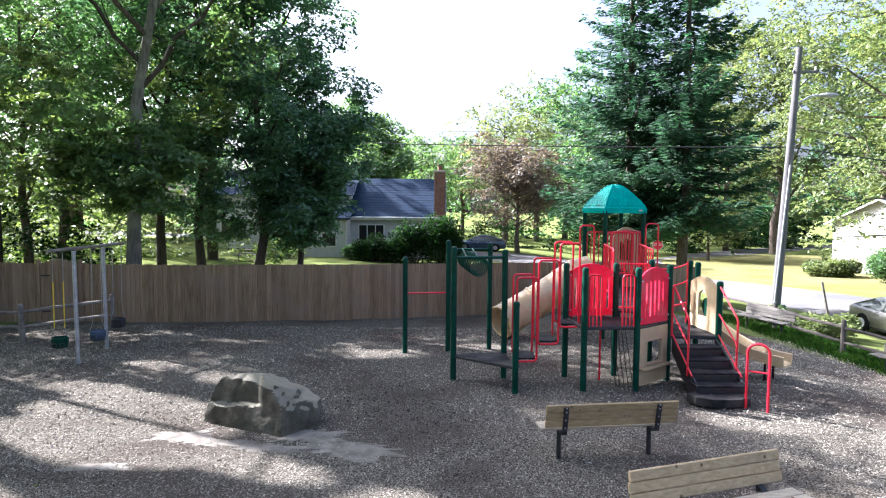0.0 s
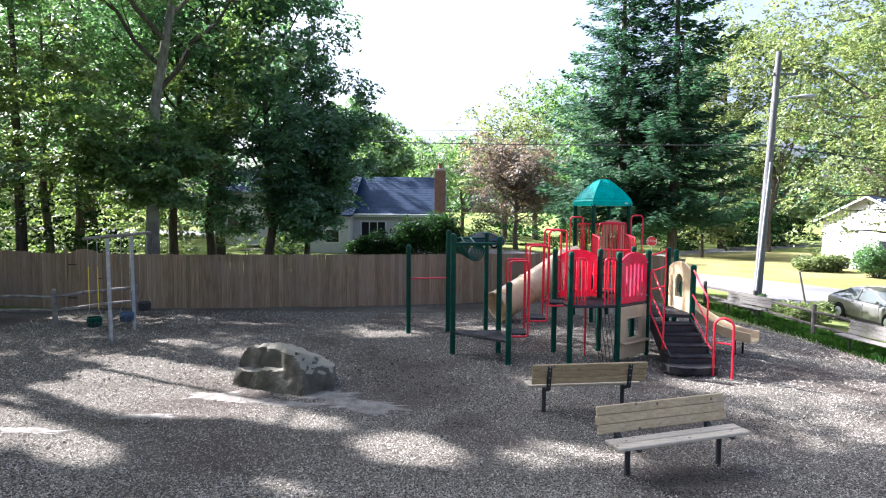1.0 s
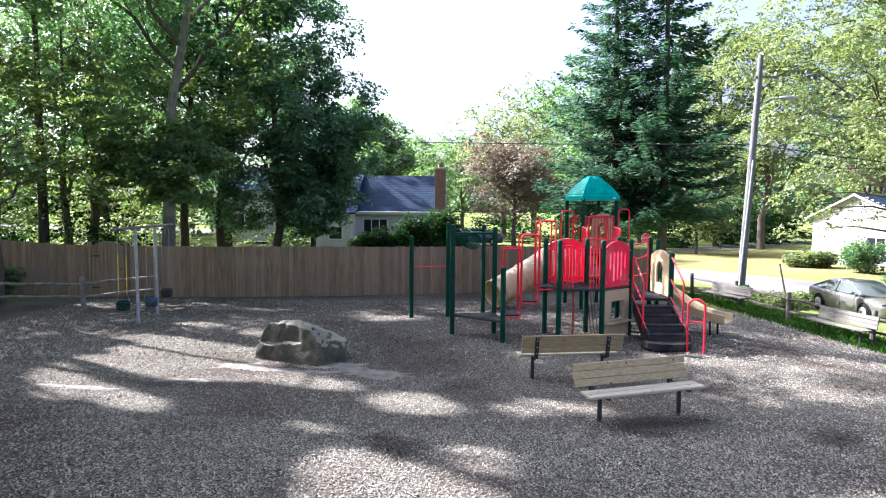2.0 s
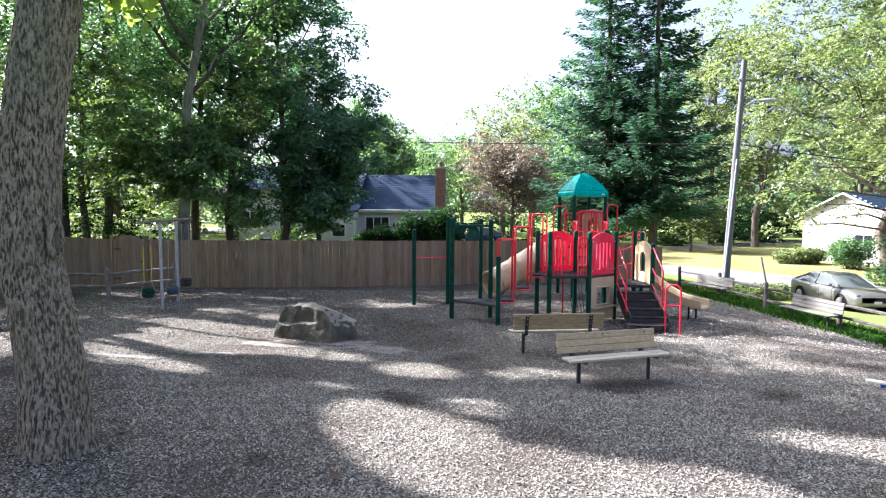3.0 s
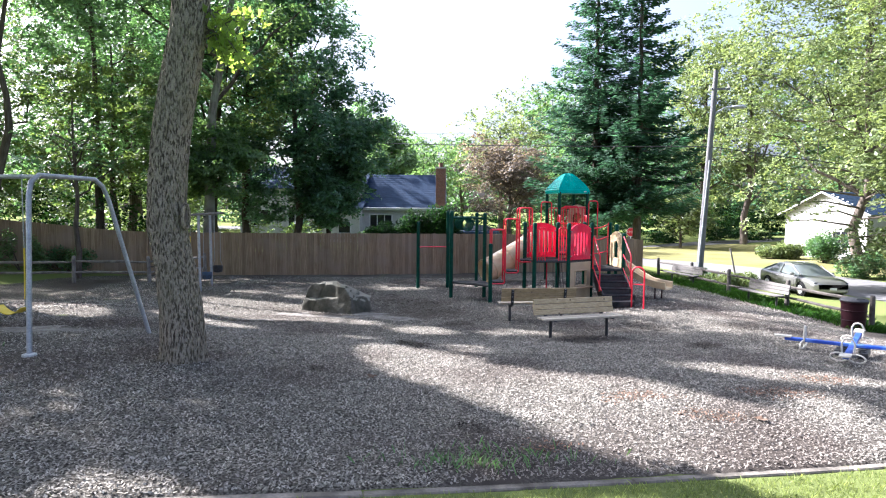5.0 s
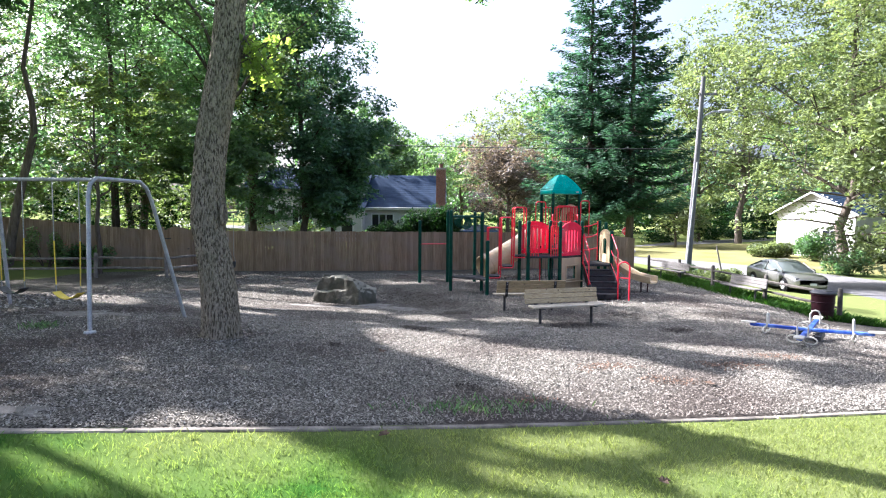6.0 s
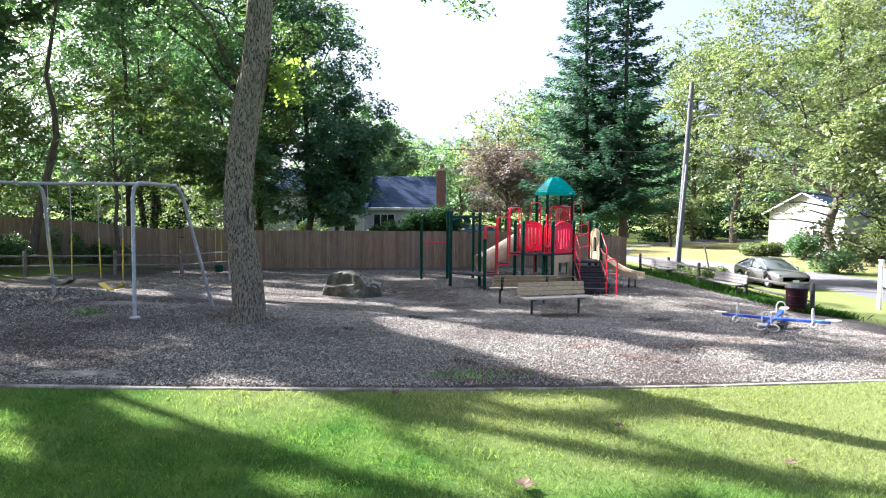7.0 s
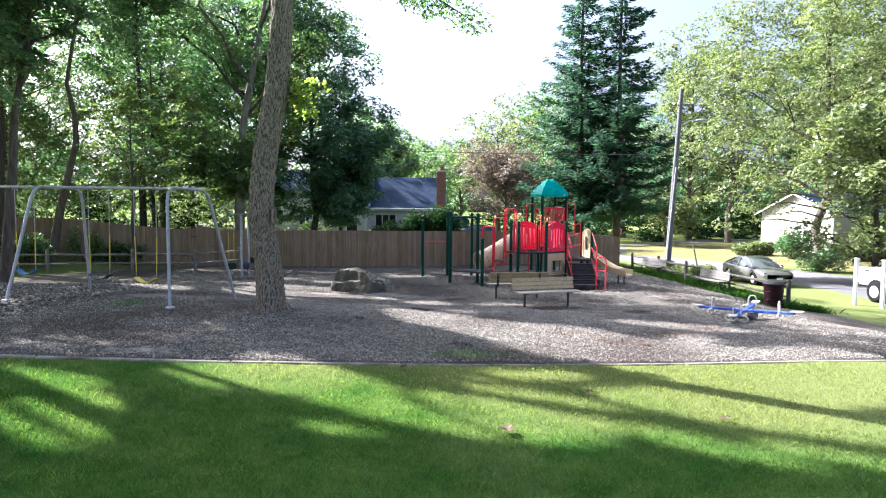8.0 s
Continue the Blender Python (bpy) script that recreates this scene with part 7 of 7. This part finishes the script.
understory("sapling_foliage", [(-13.2, 22.0, 5.0, 1.6, 1.2, 1.4), (-12.0, 24.5, 5.6, 1.8, 1.4, 1.3), (-10.3, 22.6, 6.4, 1.5, 1.2, 1.1), (-12.2, 20.2, 6.4, 1.4, 1.0, 1.2), (-11.4, 20.6, 4.8, 1.6, 0.8, 1.0), (-10.3, 19.8, 4.5, 1.4, 0.6, 0.9), (-9.6, 20.0, 5.4, 1.2, 0.6, 0.8), (-22.5, 18.5, 3.5, 2, 1.5, 1.8)], "leafmid", 71, "layered light green sapling foliage behind the fence", 0.20, 3000, True)
understory("sapling_foliage", [(-16.5, 20.5, 4.6, 1.8, 1.0, 1.1), (-19.5, 19.6, 3.9, 1.8, 1.2, 1.3), (-14.8, 20.4, 5.0, 1.6, 0.8, 1.0), (-18.0, 20.2, 6.0, 1.6, 1.0, 1.2), (-15.6, 19.6, 7.2, 1.5, 0.8, 1.0), (-20.5, 19.4, 6.6, 1.6, 1.0, 1.3), (-17.4, 20.6, 8.2, 1.5, 0.8, 0.9), (-13.6, 20.4, 8.2, 1.3, 0.8, 0.8)], "leafsunlit", 88, "sunlit yellow-green sapling foliage behind the fence", 0.19, 1700, True)
understory("sapling_foliage", [(-6.5, 24.2, 4.4, 1.7, 1.2, 1.3), (-8.7, 23.8, 6.8, 1.8, 1.2, 1.3), (-5.2, 25.5, 5.8, 1.6, 1.2, 1.6), (-4.6, 26.5, 7.6, 1.5, 1.2, 1.8), (-6.2, 26.2, 3.4, 1.2, 1.0, 1.3), (-5.9, 27.4, 5.0, 1.1, 1.0, 1.5), (-5.25, 27.0, 4.4, 0.7, 0.7, 1.7), (-7.0, 25.6, 4.0, 1.0, 1.0, 1.2), (-6.4, 26.8, 2.6, 1.4, 1.0, 1.0)], "leafdark", 72, "low dark drooping foliage behind the fence", 0.22, 3600)
understory("sapling_foliage", [(-10.6, 22.2, 8.4, 1.0, 0.8, 0.9), (-8.9, 22.6, 7.2, 1.1, 0.8, 0.8), (-8.2, 23.2, 9.6, 1.0, 0.8, 0.9), (-14.0, 22.6, 6.4, 1.3, 0.9, 0.9), (-12.4, 21.6, 4.4, 1.2, 0.9, 0.8)], "leafsunlit", 81, "sapling foliage coloured yellow-green as if sunlit, among dark trunks", 0.2, 900)
understory("sapling_foliage", [(-9.6, 26.5, 4.3, 1.2, 1.0, 1.0), (-11.4, 27.5, 3.8, 1.3, 1.0, 0.9), (-13.0, 27.0, 4.4, 1.3, 1.0, 1.0), (-10.4, 28.0, 2.8, 1.0, 0.8, 0.8), (-9.0, 27.6, 3.2, 0.9, 0.8, 1.0), (-12.4, 29.5, 3.0, 1.0, 0.8, 0.9)], "leafdark", 84, "thin drooping foliage before the house", 0.2, 1300)
# near-black leaves put in place of shade under the trees
understory("brush", [(-13.2 - 1.35 * k, 20.6 + (k * 3 % 4) * 0.7, 1.9 + (k % 3) * 0.5, 1.1, 0.8, 1.0) for k in range(11)], "hedge", 86, "dark undergrowth added for shade behind the board fence", 0.17, 800)
rb = random.Random(4)
understory("brush", [(rb.uniform(-27, -9), rb.uniform(24, 40), rb.uniform(0.5, 1.4), rb.uniform(0.8, 1.8), 0.9, rb.uniform(0.5, 1.1)) for _ in range(26)], "leafsunlit", 78, "undergrowth coloured yellow-green as if sunlit, between trunks behind the fence", 0.24, 500)
understory("brush", [(rb.uniform(-34, -18.5), rb.uniform(28, 44), rb.uniform(1.8, 5.0), rb.uniform(1.2, 2.2), 1.0, rb.uniform(0.7, 1.3)) for _ in range(34)], "leafsunlit", 79, "sunlit yellow-undergrowth coloured yellow-green as if sunlit, between trunks behind the fence", 0.26, 700)
understory("forest_edge", [(-62 + 7.5 * k + (k * 37 % 5), 96 + (k * 53 % 17), 6.0 + (k * 29 % 4), 6, 5, 6.5) for k in range(18)], "leaf", 73, "distant mixed woodland along the horizon", 0.95, 1100)
understory("forest_edge", [(40 + 6 * k, 84 - 2 * k + (k * 31 % 7), 6.5, 5, 5, 7) for k in range(7)], "leafpale", 74, "distant sunlit woodland behind the white house", 0.8, 1500)
# near-black bushes added to dim the bright ground behind them
understory("forest_edge", [(-6 + 3.6 * k, 62 + (k * 5 % 4), 1.0, 2.2, 1.4, 1.7) for k in range(8)], "hedge", 83, "dark bushes added to dull the ground beyond the street", 0.32, 900)
understory("forest_edge", [(12 + 6.5 * k, 100 + (k * 17 % 9), 6, 5, 4, 7) for k in range(9)], "leafdark", 75, "dark woodland beyond the side street", 0.85, 1600)
# the thicket's shade is put into its near-black leaf colour
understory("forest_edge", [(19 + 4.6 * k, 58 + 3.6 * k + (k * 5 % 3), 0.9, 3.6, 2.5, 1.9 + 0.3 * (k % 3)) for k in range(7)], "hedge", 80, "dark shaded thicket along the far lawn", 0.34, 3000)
understory("forest_edge", [(-34 - 3 * (k % 3), -6 + 7 * k, 5.5, 3.5, 4.5, 6) for k in range(8)], "leaf", 76, "woodland edge beside the play area", 0.55, 1200)
understory("forest_edge", [(-50 + 4.2 * k, 47 + (k * 7 % 5), 5.2 + (k * 3 % 4), 3.4, 2.4, 2.6) for k in range(8)], "leafdark", 82, "shaded woodland behind the trunks", 0.42, 1500)
understory("forest_edge", [(-62 + 5 * k, 58 + (k * 11 % 7), 13.5 + (k * 7 % 5), 4.5, 3.5, 8) for k in range(10)], "leaf", 85, "tall sunlit woodland beyond the trees", 0.55, 1700)
understory("forest_edge", [(-66 + 5.5 * k, 52 + (k * 7 % 5), 17 + (k * 11 % 8), 4.2, 3, 6) for k in range(8)], "leafdark", 87, "tall shaded woodland behind the trees", 0.6, 1400)
understory("forest_edge", [(-48 + 5 * k, 52 + (k * 13 % 7), 5.5, 4, 4, 5.5) for k in range(6)], "leafpale", 77, "sunlit woodland beyond the trees", 0.5, 2400)


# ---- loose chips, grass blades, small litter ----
# darker chip ovals; the one beneath the bench paints in its shade
DARK_OVALS = [(-0.8, 10.4, 2.6, 1.1, -58), (-4.4, 9.7, 0.7, 0.46, -47), (5.5, 11.5, 0.9, 0.69, 43), (4.9, 7.5, 0.9, 0.62, 88), (0.3, 7.5, 0.7, 0.5, 52), (-0.6, 4.4, 0.6, 0.41, -54),
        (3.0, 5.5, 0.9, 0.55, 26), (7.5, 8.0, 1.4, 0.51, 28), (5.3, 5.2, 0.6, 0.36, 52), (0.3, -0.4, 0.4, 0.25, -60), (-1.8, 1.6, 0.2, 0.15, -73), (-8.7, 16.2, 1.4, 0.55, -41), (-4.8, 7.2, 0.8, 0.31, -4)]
RUSTY = [(2.5, 0.9, 0.6, 0.25, 13), (4.7, 1.5, 0.7, 0.35, 13), (3.2, 0.3, 0.6, 0.25, 6), (1.0, -0.9, 0.4, 0.2, 12), (5.9, 2.4, 0.6, 0.36, 14)]


def in_patches(p, patches):
    """How deep the points lie in uneven oval patches, from 0 outside to 1 in the middle."""
    best = np.zeros(len(p))
    ragged = np.array([noise.noise((a * 1.7, b * 1.7, 9)) + 0.6 * noise.noise((a * 5, b * 5, 4)) for a, b in p[:, :2]])
    for sx, sy, rx, ry, tn in patches:
        c, s = math.cos(radians(tn)), math.sin(radians(tn))
        u, w = ((p[:, 0] - sx) * c + (p[:, 1] - sy) * s) / rx, ((p[:, 1] - sy) * c - (p[:, 0] - sx) * s) / ry
        best = np.maximum(best, np.clip(1.5 * (1.05 - np.sqrt(u * u + w * w) + 0.45 * ragged), 0, 1))
    return best


def scatter_chips():
    rs = np.random.RandomState(11)
    out = []
    for n, (x0, x1, y0, y1), size in ((175000, (-8.0, 11.0, -3.0, 9.5), 0.0150), (16000, (-14.0, -8.0, -5.0, 9.5), 0.034), (70000, (-5.5, 6.8, -2.8, 5.2), 0.0150), (52000, (-12, 11, 9.5, 17.5), 0.022)):
        x, y = rs.uniform(x0, x1, n), rs.uniform(y0, y1, n)
        keep = y > curb_y(x) + 0.1
        x, y = x[keep], y[keep]
        worn = np.zeros(len(x), bool)
        for sx, sy, rx, ry, tn in SOIL:
            c, s = math.cos(radians(tn)), math.sin(radians(tn))
            u, w = ((x - sx) * c + (y - sy) * s) / rx, ((y - sy) * c - (x - sx) * s) / ry
            worn |= (rs.uniform(0, 1, len(x)) < 0.80 - 0.65 * (u * u + w * w))
        x, y = x[~worn], y[~worn]
        z = np.array([bed_z(a, b) for a, b in zip(x, y)]) + rs.uniform(0.002, 0.018, len(x))
        c = np.stack([x, y, z], 1)
        a = rs.uniform(0, 6.283, len(x))
        tilt = rs.normal(size=(len(x), 2)) * 0.42
        d = np.stack([np.cos(a), np.sin(a), tilt[:, 0]], 1) * size * rs.uniform(0.4, 1.1, (len(x), 1))
        s = np.stack([-np.sin(a), np.cos(a), tilt[:, 1]], 1) * size * rs.uniform(0.22, 0.55, (len(x), 1))
        out.append(np.stack([c - d - s, c + d - s * 0.7, c + d + s, c - d + s * 0.8], 1))
    out = np.concatenate(out)
    mid = out.mean(axis=1)
    dark_ones = rs.uniform(0, 1, len(mid)) < 1.15 * in_patches(mid, DARK_OVALS)
    rust = (rs.uniform(0, 1, len(mid)) < 0.8 * in_patches(mid, RUSTY)) & ~dark_ones
    for which, mat, lab in ((~dark_ones & ~rust, "chips", "loose grey-brown wood chips scattered over the bed"), (dark_ones, "darkchips", "dark brown wood chips in ragged oval patches"), (rust, "rustchips", "reddish-brown rotted wood chips")):
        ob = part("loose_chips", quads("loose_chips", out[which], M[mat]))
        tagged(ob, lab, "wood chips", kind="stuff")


scatter_chips()


def blades(name, n, where, height, width, seed, label, mat="blades"):
    rs = np.random.RandomState(seed)
    p = where(rs, n)
    n = len(p)
    h = height * rs.uniform(0.5, 1.25, (n, 1)) * np.array([[1 + 0.55 * noise.noise((x * 4.5, y * 4.5, 1))] for x, y, z in p])
    a = rs.uniform(0, 6.283, n)
    side = np.stack([np.cos(a), np.sin(a), np.zeros(n)], 1) * width * rs.uniform(0.6, 1.2, (n, 1))
    lean = rs.normal(size=(n, 3)) * [0.45, 0.45, 0] * h
    mid = p + lean * 0.35 + np.array([0, 0, 1.0]) * h * 0.6
    tip = p + lean + np.array([0, 0, 1.0]) * h * 0.95
    ob = part(name, quads(name, np.stack([p - side, p + side, mid + side * 0.7 + (tip - mid) * 0.3, tip], 1), M[mat]))
    tagged(ob, label, "grass", kind="stuff")


def lawn_area(rs, n):
    x = rs.uniform(-9, 9.5, n)
    y = curb_y(x) - rs.uniform(0, 1, n) ** 0.9 * (6.4 + 0.1 * x)
    thin = np.array([noise.noise((a * 0.45, b * 0.45, 2)) for a, b in zip(x, y)])
    # worn ground at one end of the lawn
    thin = thin + 0.55 * np.clip((x - 4.2) / 1.5, 0, 1) * np.clip((y + 4.2) / 1.2, 0, 1)
    keep = (y < curb_y(x) - 0.03) & (y > -8.3) & (rs.uniform(0, 1, n) > thin * 0.9)
    x, y = x[keep], y[keep]
    return np.stack([x, y, [ground_z(a, b) for a, b in zip(x, y)]], 1)


blades("lawn_grass", 225000, lawn_area, 0.045, 0.0034, 21, "short green lawn grass with thin patches")


def verge_area(rs, n):
    t = rs.uniform(0, 1, n)
    y = 9.3 + 12.8 * t
    x = np.interp(y, [9.3, 12.95, 16.0, 22.3], [12.1, 11.5, 11.0, 10.6]) + rs.normal(size=n) * 0.28 + rs.uniform(-0.35, 1.1, n)
    return np.stack([x, y, [ground_z(a, b) for a, b in zip(x, y)]], 1)


blades("verge_grass", 26000, verge_area, 0.19, 0.009, 22, "long green grass under the rail fence, darkened for shade", "verge")


def weed_area(rs, n):
    c = [(0.6, -1.2, 0.5, 0.12), (-6.7, 1.7, 0.13, 0.1), (0.2, -1.45, 0.4, 0.08)]
    k = rs.randint(0, len(c), n)
    x = np.array([c[i][0] for i in k]) + rs.normal(size=n) * [c[i][2] for i in k]
    y = np.array([c[i][1] for i in k]) + rs.normal(size=n) * [c[i][3] for i in k]
    return np.stack([x, y, [bed_z(a, b) - 0.01 for a, b in zip(x, y)]], 1)


blades("weeds", 420, weed_area, 0.10, 0.006, 23, "thin green weeds growing through the mulch", "leaf")


def dead_leaf(x, y, s, k):
    rs = np.random.RandomState(k)
    g = Geo()
    n = 12
    g.v = [(0, 0, 0.02)] + [(s * (1 + 0.35 * math.cos(5 * a)) * math.cos(a), s * (1 + 0.35 * math.cos(5 * a)) * math.sin(a), 0.02 + rs.uniform(0, 0.04)) for a in [2 * math.pi * i / n for i in range(n)]]
    g.f = [(0, 1 + i, 1 + (i + 1) % n) for i in range(n)]
    ob = part("dead_leaf", g, M["deadleaf"], m=pose(x, y, ground_z(x, y) + 0.03))
    tagged(ob, "curled brown dead leaf lying on the grass", "leaf", "dead leaves")


for k, (x, y, s) in enumerate([(0.65, -4.55, 0.085), (3.35, -3.75, 0.06), (3.75, 0.2, 0.07), (-1.0, 1.35, 0.06), (-0.6, -2.35, 0.05), (1.9, -3.0, 0.05)]):
    dead_leaf(x, y, s, k)
